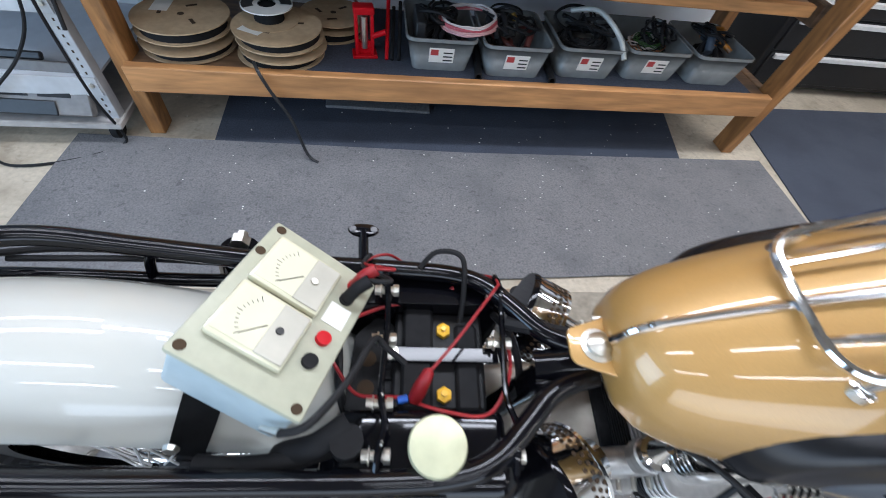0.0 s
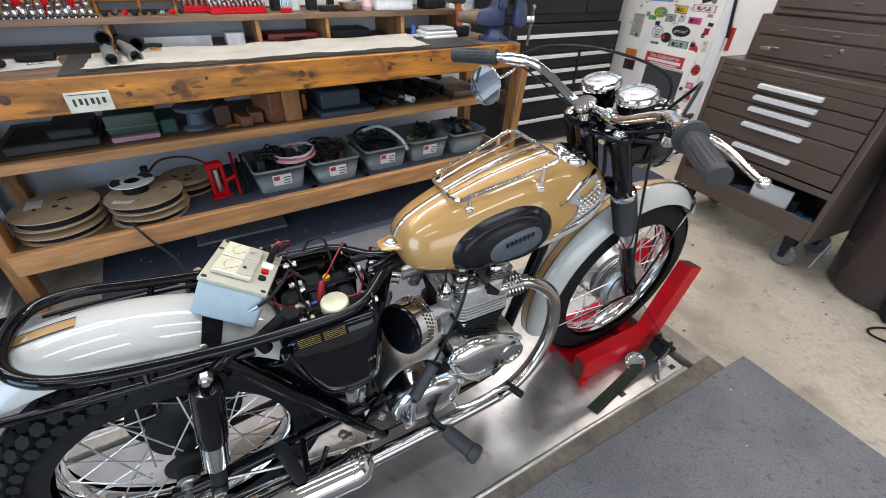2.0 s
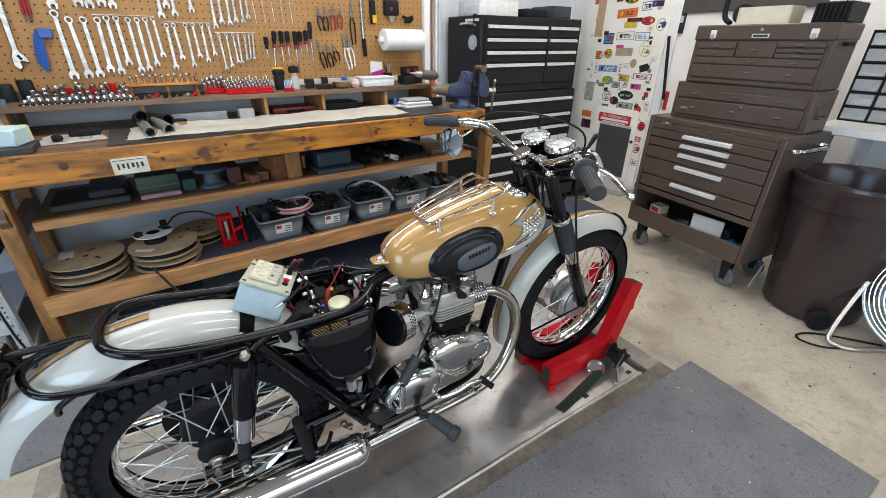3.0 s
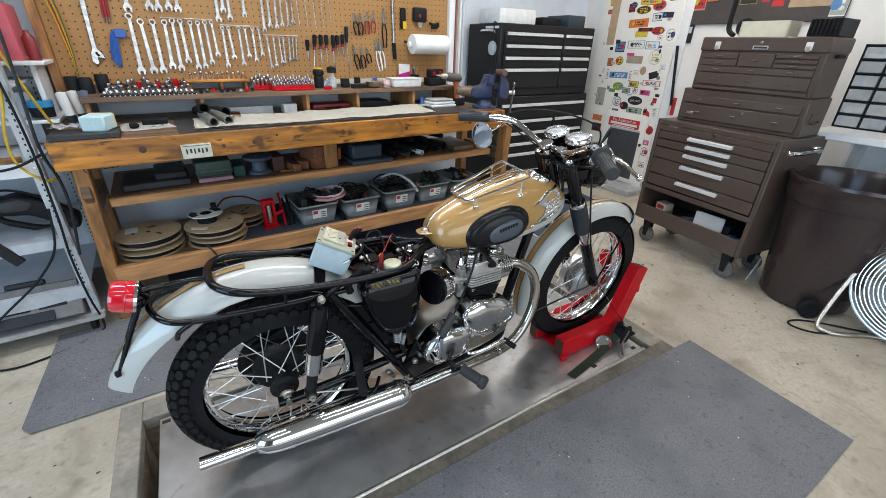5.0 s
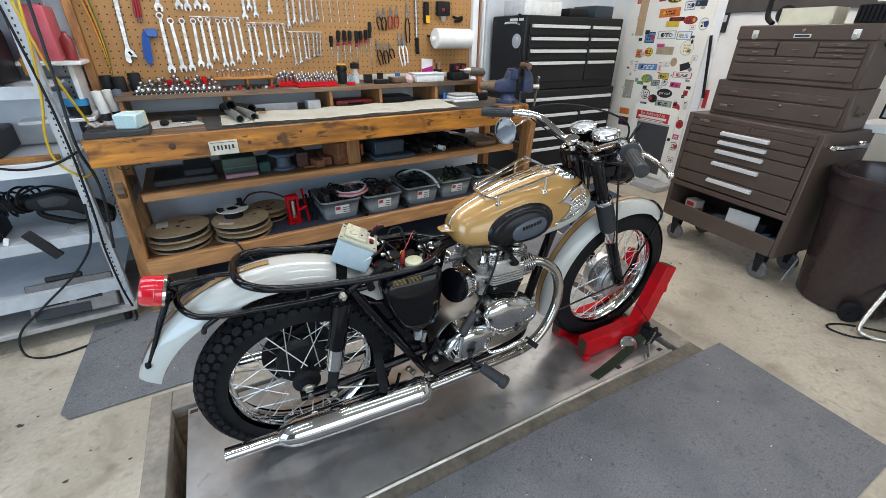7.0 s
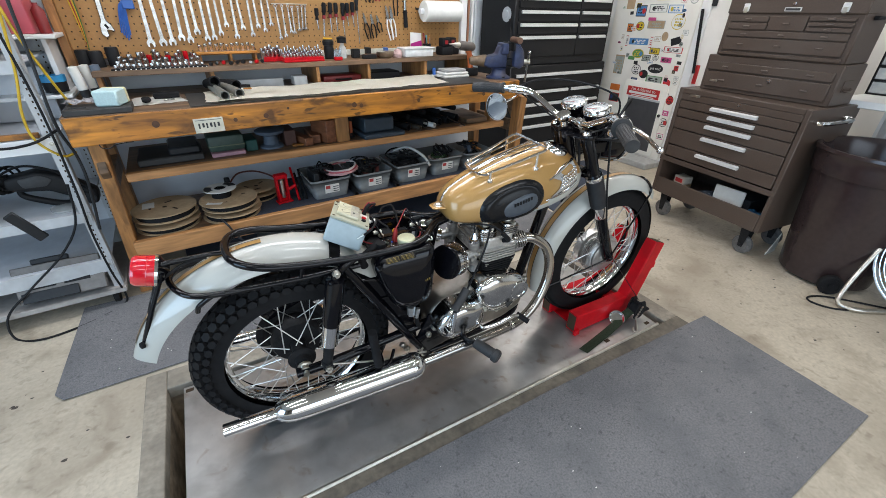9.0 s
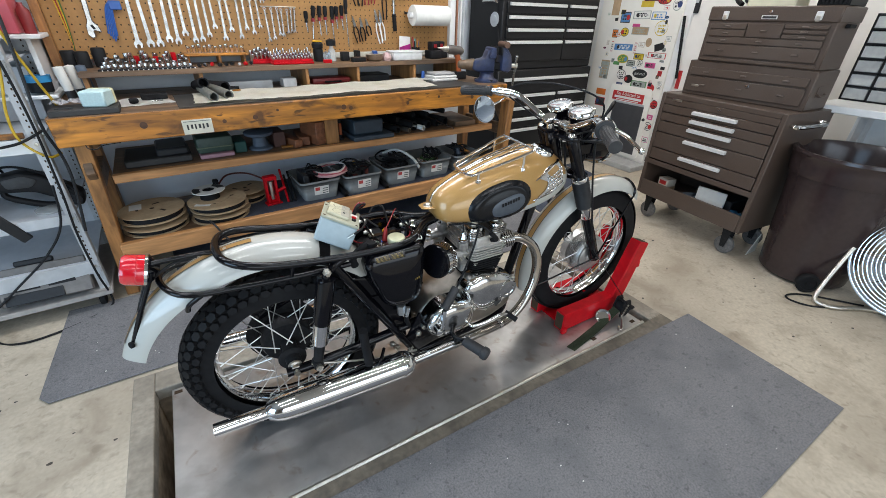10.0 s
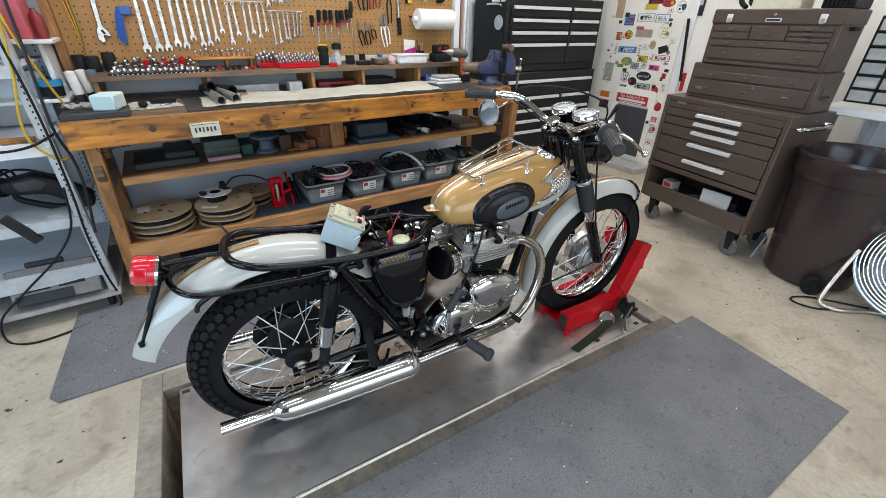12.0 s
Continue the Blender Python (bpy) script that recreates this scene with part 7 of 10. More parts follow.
def pliers(x, z, x1, z1, mm, nm="pliers", lab="steel pliers hanging open on the pegboard"):
    d = Vector((x1 - x, 0, z1 - z))
    L = d.length
    m = Matrix.Translation((x, TY, z)) @ Matrix.Rotation(math.atan2(d.x, -d.z), 4, "Y").inverted()
    bm = outline_prism(bmesh.new(), [(-0.004, 0.01), (0.004, 0.01), (0.010, -L * 0.22), (0.009, -L * 0.36), (-0.009, -L * 0.36), (-0.010, -L * 0.22)], "y", -0.005, 0.005, 0.001, seg=1)
    bmesh.ops.transform(bm, matrix=m, verts=bm.verts)
    o = thing(nm, bm, TOOL, lab, "pliers", "pliers on the pegboard")
    for s in (-1, 1):
        bm = tube(bmesh.new(), [(s * 0.005, 0, -L * 0.33), (s * 0.016, 0, -L * 0.55), (s * 0.014, 0, -L * 0.8), (s * 0.010, 0, -L)], 0.0048, 8, 3)
        bmesh.ops.transform(bm, matrix=m, verts=bm.verts)
        part("handle", bm, mm, o)
    return o


PLI = [(1.002, 1.166, 1.036, 1.02), (1.056, 1.16, 1.078, 1.025), (1.098, 1.154, 1.125, 1.06), (1.169, 1.211, 1.208, 1.009), (1.018, 1.36, 1.04, 1.238), (1.064, 1.36, 1.067, 1.235), (1.118, 1.37, 1.112, 1.244), (1.165, 1.37, 1.159, 1.253), (1.241, 1.40, 1.247, 1.159)]
for i, row in enumerate(PLI):
    pliers(*row, RED_WIRE if i in (6, 7) else PAPER if i == 3 else RUBBER)
pliers(1.204, 1.205, 1.231, 1.027, PAPER)
bm = rod(bmesh.new(), (1.311, TY - 0.004, 1.50), (1.315, TY - 0.004, 1.19), 0.0095, 10)
tw = thing("torque_wrench", bm, TOOL, "long chrome ratchet with a black grip on the pegboard", "wrench")
part("grip", rod(bmesh.new(), (1.315, TY - 0.004, 1.195), (1.321, TY - 0.004, 1.087), 0.014, 12), RUBBER, tw)
hm = thing("tape_measure", box(1.375, 1.412, TY - 0.02, TY + 0.01, 1.285, 1.42, 0.005), BLACK_WIRE, "black and yellow tool hanging on the pegboard", "tool")
part("yellow_label", box(1.384, 1.413, TY - 0.0225, TY - 0.0195, 1.288, 1.335), mat("yellow_plastic", (0.75, 0.42, 0.01), 0.35), hm)
gun = thing("soldering_gun", box(1.475, 1.585, TY - 0.03, TY + 0.01, 1.335, 1.43, 0.012, seg=2), BLACK_WIRE, "black power tool with a red button on the pegboard", "tool")
part("red_button", box(1.51, 1.53, TY - 0.034, TY - 0.029, 1.365, 1.385, 0.002), RED_WIRE, gun)
part("stand", outline_prism(bmesh.new(), [(1.51, 1.335), (1.555, 1.335), (1.545, 1.30), (1.52, 1.30)], "y", TY - 0.015, TY - 0.01), ZINC, gun)
thing("clamp", tube(bmesh.new(), [(1.62, TY, 1.335), (1.66, TY - 0.01, 1.325), (1.70, TY, 1.335), (1.69, TY, 1.31), (1.64, TY, 1.305)], 0.009, 8), RUBBER, "small black clamp hanging on the pegboard", "clamp")
# paper towel roll
pt = thing("paper_towel_roll", lathe(bmesh.new(), (1.425, 1.815, 1.19), (1, 0, 0), [(0, 0.02), (0, 0.062), (0.004, 0.066), (0.295, 0.066), (0.30, 0.062), (0.30, 0.02)], 36), PAPER, "white paper towel roll on a wall holder", "paper roll")
part("roll_end", rod(bmesh.new(), (1.395, 1.815, 1.19), (1.43, 1.815, 1.19), 0.018, 14), WHITE, pt)
part("holder", tube(bmesh.new(), [(1.415, 1.815, 1.19), (1.415, 1.85, 1.20), (1.415, PB, 1.205)], 0.008, 8), BLACK_WIRE, pt)
part("holder", tube(bmesh.new(), [(1.725, 1.815, 1.19), (1.755, 1.83, 1.195), (1.755, PB, 1.205)], 0.010, 8), BLACK_WIRE, pt)
bk = thing("booklet", box(0, 0.092, -0.004, 0.0, 0, 0.10, m=Matrix.Translation((1.345, 1.875, 0.958)) @ pose(0, 0, 0, -6, 4, 0)), PAPER, "white and magenta booklet leaning on the pegboard", "booklet")
part("magenta_panel", outline_prism(bmesh.new(), [(1.344, 0.960), (1.436, 0.966), (1.432, 1.005), (1.345, 0.985)], "y", 1.862, 1.868), mat("magenta_ink", (0.45, 0.02, 0.22), 0.5, bump=0), bk)

settle(kept, PEG_AT)

# ---- sockets and small things on the riser ----
kept = so_far()
RZ = 0.9832


def socket_row(x0, x1, y, n, h, r, z=RZ, group="sockets on the riser", red=()):
    for i in range(n):
        x = x0 + (x1 - x0) * i / max(1, n - 1)
        hh = h * (0.75 + 0.25 * ((i * 7) % 5) / 4)
        bm = lathe(bmesh.new(), (x, y, z), (0, 0, 1), [(0, r * 0.82), (hh * 0.5, r * 0.85), (hh * 0.56, r), (hh, r), (hh, r * 0.72), (hh * 0.7, r * 0.7), (hh * 0.7, 0)], 10)
        thing("socket", bm, RED_PAINT if i in red else SOCKET, "red socket standing on the riser" if i in red else "chrome socket standing on the riser", "socket", group)


socket_row(-0.42, -0.04, 1.60, 16, 0.030, 0.0105)
socket_row(-0.41, -0.05, 1.66, 13, 0.045, 0.012)
socket_row(-0.40, -0.06, 1.72, 9, 0.068, 0.0125, red=(3, 5, 7))
socket_row(-0.36, -0.07, 1.79, 6, 0.075, 0.014)
rail = thing("socket_rail", box(-0.44, -0.02, 1.545, 1.575, RZ, RZ + 0.010, 0.002), IRON, "black socket rail on the riser", "rail")
for i in range(40):
    part("rail_dot", box(-0.435 + i * 0.0104, -0.430 + i * 0.0104, 1.5435, 1.546, RZ + 0.003, RZ + 0.007), BRIGHT, rail) if i % 2 else None
rk = base("socket_rack", pose(0, 0, RZ), "small orange-brown wooden socket rack on the riser", "rack")
part("board", box(-0.05, 0.275, 1.74, 1.86, 0.045, 0.058, 0.002), WOOD, rk)
for x in (-0.04, 0.12, 0.255):
    part("support", box(x, x + 0.014, 1.75, 1.85, 0, 0.045, 0.002), WOOD, rk)
socket_row(-0.02, 0.26, 1.78, 11, 0.045, 0.011, RZ + 0.0582)
for i in range(9):
    thing("loose_part", lathe(bmesh.new(), (0.0 + i * 0.034, 1.60 + 0.02 * (i % 3), RZ + 0.011), (0.3 + 0.3 * (i % 2), 1, 0), [(-0.012, 0.009), (0.006, 0.011), (0.012, 0.008)], 8), (IRON, TOOL, RED_PAINT, IRON, RUBBER)[i % 5], "small loose fitting lying on the riser", "fitting", "loose fittings on the riser")
for t0, x0, x1, y0 in ((0, 0.29, 0.40, 1.68), (1, 0.385, 0.625, 1.585)):
    tr = thing("socket_tray", box(x0, x1, y0, y0 + (0.09 if t0 else 0.11), RZ, RZ + 0.012, 0.003), RED_PAINT, "red plastic socket tray with chrome sockets", "tray", "red socket trays")
    for q in range(3):
        part("tray_rib", box(x0 + 0.004, x1 - 0.004, y0 + 0.004 + q * 0.03, y0 + 0.010 + q * 0.03, RZ + 0.012, RZ + 0.026, 0.001), RED_PAINT, tr)
socket_row(0.30, 0.395, 1.70, 5, 0.055, 0.011, RZ + 0.0122)
socket_row(0.30, 0.395, 1.75, 5, 0.075, 0.0115, RZ + 0.0122)
socket_row(0.395, 0.615, 1.60, 13, 0.038, 0.0072, RZ + 0.0122)
socket_row(0.395, 0.615, 1.63, 13, 0.052, 0.0072, RZ + 0.0122)
socket_row(0.395, 0.615, 1.66, 13, 0.075, 0.0055, RZ + 0.0122)
thing("jar", lathe(bmesh.new(), (0.70, 1.72, RZ), (0, 0, 1), [(0, 0.03), (0.06, 0.032), (0.075, 0.028), (0.078, 0.034), (0.10, 0.036), (0.112, 0.028)], 14), BLACK_WIRE, "dark jar packed with black and yellow markers", "jar")
thing("marker", rod(bmesh.new(), (0.665, 1.70, RZ + 0.118), (0.725, 1.71, RZ + 0.115), 0.005, 8), mat("yellow_plastic", (0.75, 0.42, 0.01), 0.35), "yellow marker lying over the jar", "marker")
mag = base("magnifier_jar", pose(0.79, 1.72, RZ), "glass jar with a dark metal cap on the riser", "jar")
part("glass_jar", lathe(bmesh.new(), (0, 0, 0), (0, 0, 1), [(0, 0.0), (0, 0.026), (0.06, 0.024), (0.075, 0.014), (0.09, 0.013)], 16), clear_plastic("clear_jar", (0.7, 0.72, 0.70), 0.45), mag)
part("cap", lathe(bmesh.new(), (0, 0, 0.09), (0, 0, 1), [(0, 0.03), (0.03, 0.032), (0.036, 0.02), (0.04, 0)], 12), IRON, mag)
bs = base("bit_set", pose(0.715, 1.60, RZ), "small red stand of drill bits on the riser", "drill bits")
part("stand", box(-0.025, 0.025, -0.012, 0.012, 0, 0.02, 0.002), RED_PAINT, bs)
for i in range(6):
    part("bit", rod(bmesh.new(), (-0.020 + i * 0.008, 0, 0.015), (-0.020 + i * 0.008, 0, 0.06 + 0.004 * (i % 3)), 0.003, 6), TOOL, bs)
for x, y, w, h, c, nm in ((0.87, 1.70, 0.05, 0.055, IRON, "black"), (0.93, 1.62, 0.09, 0.025, IRON, "dark"), (1.02, 1.85, 0.035, 0.05, IRON, "black"), (1.16, 1.86, 0.03, 0.045, BLUE_T, "navy"), (0.98, 1.68, 0.12, 0.022, mat("brown_tin", (0.16, 0.07, 0.04), 0.5), "brown")):
    thing("small_box", box(x - w / 2, x + w / 2, y - 0.022, y + 0.022, RZ, RZ + h, 0.003), c, nm + " little box on the riser", "box")
bowl = thing("steel_bowl", lathe(bmesh.new(), (1.045, 1.615, RZ), (0, 0, 1), [(0, 0.0), (0, 0.03), (0.015, 0.05), (0.038, 0.060), (0.04, 0.061), (0.038, 0.057), (0.018, 0.046), (0.005, 0.02), (0.004, 0)], 28), ZINC, "shallow steel bowl on the riser", "bowl")
wb = thing("plastic_tub", box(1.18, 1.40, 1.585, 1.70, RZ, RZ + 0.052, 0.008, seg=2), clear_plastic("milky_plastic", (0.80, 0.80, 0.78), 0.9), "white plastic tub on the riser", "tub")
part("rim", box(1.174, 1.406, 1.579, 1.706, RZ + 0.050, RZ + 0.058, 0.003), WHITE, wb)
thing("pink_cloth", lathe(bmesh.new(), (1.135, 1.62, RZ), (0.1, 0, 1), [(0, 0.028), (0.02, 0.034), (0.045, 0.022), (0.055, 0.0)], 9), mat("pink_cloth", (0.55, 0.38, 0.36), 0.9, scale=60, var=0.15, bump=0.3), "crumpled pale pink cloth on the riser", "cloth")
cup = base("pen_cup", pose(1.44, 1.75, RZ), "black cup holding pens and a brush", "cup")
part("cup", lathe(bmesh.new(), (0, 0, 0), (0, 0, 1), [(0, 0.0), (0, 0.028), (0.07, 0.032), (0.07, 0.028), (0.02, 0.025), (0.02, 0)], 16), BLACK_WIRE, cup)
for i, c in enumerate((BLUE_T, mat("teal_plastic", (0.05, 0.30, 0.35), 0.4, bump=0), RED_WIRE, BLACK_WIRE, WOOD)):
    part("pen", rod(bmesh.new(), (0.010 * math.cos(i * 1.3), 0.010 * math.sin(i * 1.3), 0.03), (0.024 * math.cos(i * 1.3), 0.02 * math.sin(i * 1.3), 0.11 + 0.014 * (i % 3)), 0.0045, 6), c, cup)
for cx, cy in ((1.535, 1.66), (1.615, 1.70)):
    ch = base("battery_charger", pose(cx, cy, RZ), "black tool battery charger on the riser", "charger", "chargers on the riser")
    part("body", box(-0.045, 0.045, -0.05, 0.05, 0, 0.055, 0.01, seg=2), BLACK_WIRE, ch)
    part("battery", box(-0.03, 0.03, -0.03, 0.035, 0.055, 0.11, 0.008, seg=2), RUBBER, ch)
    part("red_panel", box(-0.012, 0.012, -0.0325, -0.029, 0.07, 0.095), RED_WIRE, ch)
dr = base("cordless_drill", pose(1.60, 1.475, 0.857, 0, 0, 8), "grey and black cordless drill with an orange grip accent", "drill")
part("body", lathe(bmesh.new(), (0.05, 0, 0.185), (-1, 0, 0.12), [(-0.02, 0.02), (0.0, 0.030), (0.10, 0.030), (0.12, 0.022), (0.125, 0.018)], 18), mat("drill_grey", (0.09, 0.075, 0.065), 0.4, bump=0), dr)
part("chuck", lathe(bmesh.new(), (-0.072, 0, 0.20), (-1, 0, 0.12), [(0, 0.02), (0.03, 0.018), (0.045, 0.008), (0.09, 0.003)], 14), ZINC, dr)
part("grip", tube(bmesh.new(), [(0.02, 0, 0.175), (0.035, 0, 0.12), (0.045, 0, 0.05)], 0.019, 10), mat("orange_plastic", (0.45, 0.11, 0.03), 0.45, bump=0), dr, "orange-brown grip")
part("battery", box(0.0, 0.095, -0.035, 0.035, 0, 0.052, 0.008, seg=2), BLACK_WIRE, dr)

# in the riser's bays
case = thing("red_case", box(0.605, 0.86, 1.60, 1.75, 0.8575, 0.895, 0.010, seg=2), mat("dark_red", (0.22, 0.02, 0.02), 0.4), "dark red case pushed into the riser", "case")
part("handle", tube(bmesh.new(), [(0.69, 1.60, 0.875), (0.69, 1.585, 0.875), (0.78, 1.585, 0.875), (0.78, 1.60, 0.875)], 0.005, 8), RUBBER, case)
thing("grey_case", box(0.93, 1.15, 1.62, 1.78, 0.8575, 0.90, 0.006), CHARCOAL, "dark grey flat case inside the riser", "case")
thing("metal_sheet", box(0.10, 0.36, 1.585, 1.60, 0.8575, 0.905, 0.002), GREY_METAL, "grey metal plate stood in the riser", "plate")
thing("clear_box", box(0.42, 0.50, 1.575, 1.66, 0.8575, 0.91, 0.004), clear_plastic("milky_plastic", (0.8, 0.8, 0.78), 0.9), "small milky plastic box inside the riser", "box")

settle(kept, RISER_AT)

# ---- on the bench top ----
kept = so_far()
TOP_AT = bench_group((0.0, -0.07, 0.085))
def cloth(name, pts, nx, ny, z, wave, material, label, thick=0.004):
    """A limp sheet over four corners, with creases."""
    a, b, c, d = [Vector(p) for p in pts]
    bm = bmesh.new()
    g = []
    for i in range(nx + 1):
        u = i / nx
        row = []
        for j in range(ny + 1):
            v = j / ny
            p = (a * (1 - u) + b * u) * (1 - v) + (d * (1 - u) + c * u) * v
            e = 0.012 * (noise.noise((u * 9, v * 4, 3.1)) if 0 < j < ny else 1.3 * noise.noise((u * 12, v * 3, 7.7)))
            h = wave * (0.5 + 0.5 * noise.noise((u * 7, v * 5, 1.3))) + wave * 0.5 * abs(noise.noise((u * 19, v * 11, 5.3)))
            row.append(bm.verts.new((p.x + (e if i in (0, nx) else 0), p.y + e, z + thick + h)))
        g.append(row)
    for i in range(nx):
        for j in range(ny):
            bm.faces.new((g[i][j], g[i + 1][j], g[i + 1][j + 1], g[i][j + 1]))
    bmesh.ops.solidify(bm, geom=bm.faces[:], thickness=-thick)
    return thing(name, bm, material, label, "cloth", sharp=80)


CANVAS = mat("canvas", (0.88, 0.83, 0.71), 0.9, scale=220, var=0.08, bump=0.25, stain=(0.66, 0.55, 0.38), stain_amt=0.4, stain_scale=5)
MATBLACK = mat("bench_mat", (0.028, 0.027, 0.026), 0.6, scale=40, var=0.2, bump=0.05, stain=(0.06, 0.05, 0.04), stain_amt=0.4)
thing("bench_mat", box(-0.15, 1.55, 1.116, 1.50, 0.8562, 0.860, 0.001), MATBLACK, "black rubber bench mat under the canvas", "mat")
cloth("canvas_sheet", [(-0.085, 1.122, 0), (1.235, 1.112, 0), (1.30, 1.475, 0), (-0.06, 1.45, 0)], 56, 16, 0.861, 0.012, CANVAS, "cream canvas work cloth spread on the bench")
cloth("rag", [(1.17, 1.40, 0), (1.40, 1.375, 0), (1.43, 1.47, 0), (1.22, 1.49, 0)], 14, 8, 0.861, 0.010, PAPER, "folded white shop rag on the bench")
for i, (c, x0, x1, y0, y1) in enumerate(((mat("towel_white", (0.72, 0.70, 0.66), 0.95, scale=200, var=0.08, bump=0.3), 1.36, 1.565, 1.36, 1.50), (mat("towel_white", (0.7, 0.7, 0.66), 0.9), 1.37, 1.56, 1.365, 1.495), (mat("towel_grey", (0.36, 0.35, 0.34), 0.95, scale=200, var=0.1, bump=0.3), 1.38, 1.545, 1.37, 1.49))):
    bm = box(x0, x1, y0, y1, 0.857 + i * 0.018, 0.857 + (i + 1) * 0.018 - 0.001, 0.008, seg=3)
    thing("folded_towel", bm, c, "folded shop towel in a small stack on the bench", "towel", "stack of towels")
thing("spray_can", rod(bmesh.new(), (1.345, 1.47, 0.857), (1.345, 1.47, 0.915), 0.012, 12), BLUE_T, "small blue bottle standing by the towels", "bottle")
TUBE_G = mat("grey_tube", (0.16, 0.16, 0.14), 0.42, scale=60, var=0.2, bump=0.05)
for a, b, c, r in (((-0.02, 1.44, 0.893), (0.005, 1.16, 0.888), TUBE_G, 0.022), ((0.035, 1.45, 0.893), (0.075, 1.19, 0.888), TUBE_G, 0.022), ((-0.03, 1.56, 0.892), (-0.01, 1.33, 0.930), RUBBER, 0.026), ((0.015, 1.56, 0.892), (0.085, 1.34, 0.905), RUBBER, 0.027)):
    L = (Vector(b) - Vector(a)).length
    thing("fork_tube", lathe(bmesh.new(), a, Vector(b) - Vector(a), [(0, 0.0), (0, r * 0.9), (L, r), (L, r * 0.78), (L * 0.6, r * 0.75), (L * 0.6, 0)], 20), c, "dark metal tube lying on the canvas", "tube", "tubes on the bench")
thing("spatula", box(0.12, 0.16, 1.37, 1.385, 0.878, 0.884, 0.002), WOOD, "small wooden stick lying on the canvas", "stick")
thing("steel_lever", tube(bmesh.new(), [(0.10, 1.44, 0.884), (0.13, 1.45, 0.886), (0.165, 1.44, 0.884)], 0.007, 8), IRON, "short dark lever lying on the canvas", "lever")
cloth("paper_towel", [(-0.385, 1.235, 0), (-0.15, 1.27, 0), (-0.18, 1.46, 0), (-0.37, 1.47, 0)], 14, 10, 0.8565, 0.004, PAPER, "white paper towel under small parts on the bench", 0.001)
thing("black_part", box(-0.285, -0.175, 1.375, 1.43, 0.862, 0.886, 0.004), RUBBER, "black rubber block on the paper towel", "part")
thing("black_part", lathe(bmesh.new(), (-0.315, 1.30, 0.874), (1, 0.2, 0), [(-0.016, 0.010), (-0.005, 0.014), (0.012, 0.013), (0.02, 0.006)], 10), RUBBER, "small black knob on the paper towel", "part")
thing("steel_part", rod(bmesh.new(), (-0.245, 1.30, 0.866), (-0.20, 1.315, 0.866), 0.003, 6), TOOL, "small steel pin on the paper towel", "part")
tray_b = thing("black_tray", box(-0.60, -0.365, 1.118, 1.27, 0.8562, 0.880, 0.003), MATBLACK, "flat black box on the corner of the bench", "box")
foam = thing("foam_block", box(-0.045, 0.045, -0.055, 0.055, 0, 0.062, 0.006, m=Matrix.Translation((-0.43, 1.20, 0.8805)) @ pose(0, 0, 0, 0, 0, -18)), mat("blue_foam", (0.46, 0.60, 0.60), 0.9, scale=150, var=0.06, bump=0.2), "pale blue foam block on the black box", "foam block")
part("yellow_layer", box(-0.046, 0.046, 0.03, 0.056, 0.001, 0.063, 0.005, m=Matrix.Translation((-0.43, 1.20, 0.8805)) @ pose(0, 0, 0, 0, 0, -18)), mat("yellow_foam", (0.62, 0.60, 0.36), 0.9, bump=0.2), foam, "yellow foam layer")
cloth("plastic_bag", [(-0.60, 1.20, 0), (-0.47, 1.18, 0), (-0.46, 1.27, 0), (-0.59, 1.29, 0)], 16, 10, 0.8805, 0.028, clear_plastic("bag_film", (0.72, 0.72, 0.75), 0.45), "crumpled clear plastic bag on the black box", 0.001)
thing("label_tape", box(-0.58, -0.52, 1.16, 1.18, 0.8805, 0.884), INK, "dark strip of parts on the black box", "parts")
settle(kept, TOP_AT)
kept = so_far()
tape = thing("tape_roll", lathe(bmesh.new(), (-0.68, 1.62, 0.90), (0, 0, 1), [(0, 0.0), (0, 0.045), (0.045, 0.048), (0.046, 0.048)], 24), BLACK_WIRE, "stacked black and blue tape rolls", "tape")
part("blue_tape", lathe(bmesh.new(), (-0.68, 1.62, 0.945), (0, 0, 1), [(0.0, 0.05), (0.028, 0.05), (0.028, 0.03), (0.02, 0.03), (0.02, 0)], 24), mat("blue_tape", (0.03, 0.24, 0.48), 0.5, bump=0), tape)
for x, y, a, c in ((-0.575, 1.60, -6, PAPER), (-0.535, 1.66, -8, PAPER), (-0.50, 1.64, -4, mat("slate_plastic", (0.10, 0.13, 0.17), 0.5, bump=0))):
    m = Matrix.Translation((x, y, 0.857)) @ pose(0, 0, 0, 0, a, 0)
    t = thing("sealant_tube", lathe(bmesh.new(), (0, 0, 0), (0, 0, 1), [(0, 0.0), (0, 0.019), (0.045, 0.019), (0.046, 0.021), (0.15, 0.021), (0.155, 0.0)], 14), c, "sealant cartridge standing at the end of the bench", "cartridge", "sealant cartridges", m=m)
    part("base", rod(bmesh.new(), (0, 0, 0.0005), (0, 0, 0.046), 0.0205, 14), CHARCOAL, t)
for x, y, h in ((-0.50, 1.78, 0.07), (-0.43, 1.80, 0.085), (-0.555, 1.80, 0.075)):
    thing("black_canister", lathe(bmesh.new(), (x, y, RZ), (0, 0, 1), [(0, 0.0), (0, 0.03), (h, 0.03), (h + 0.006, 0.026), (h + 0.006, 0)], 16), BLACK_WIRE, "black canister at the end of the riser", "canister", "black canisters")
settle(kept, RISER_AT)
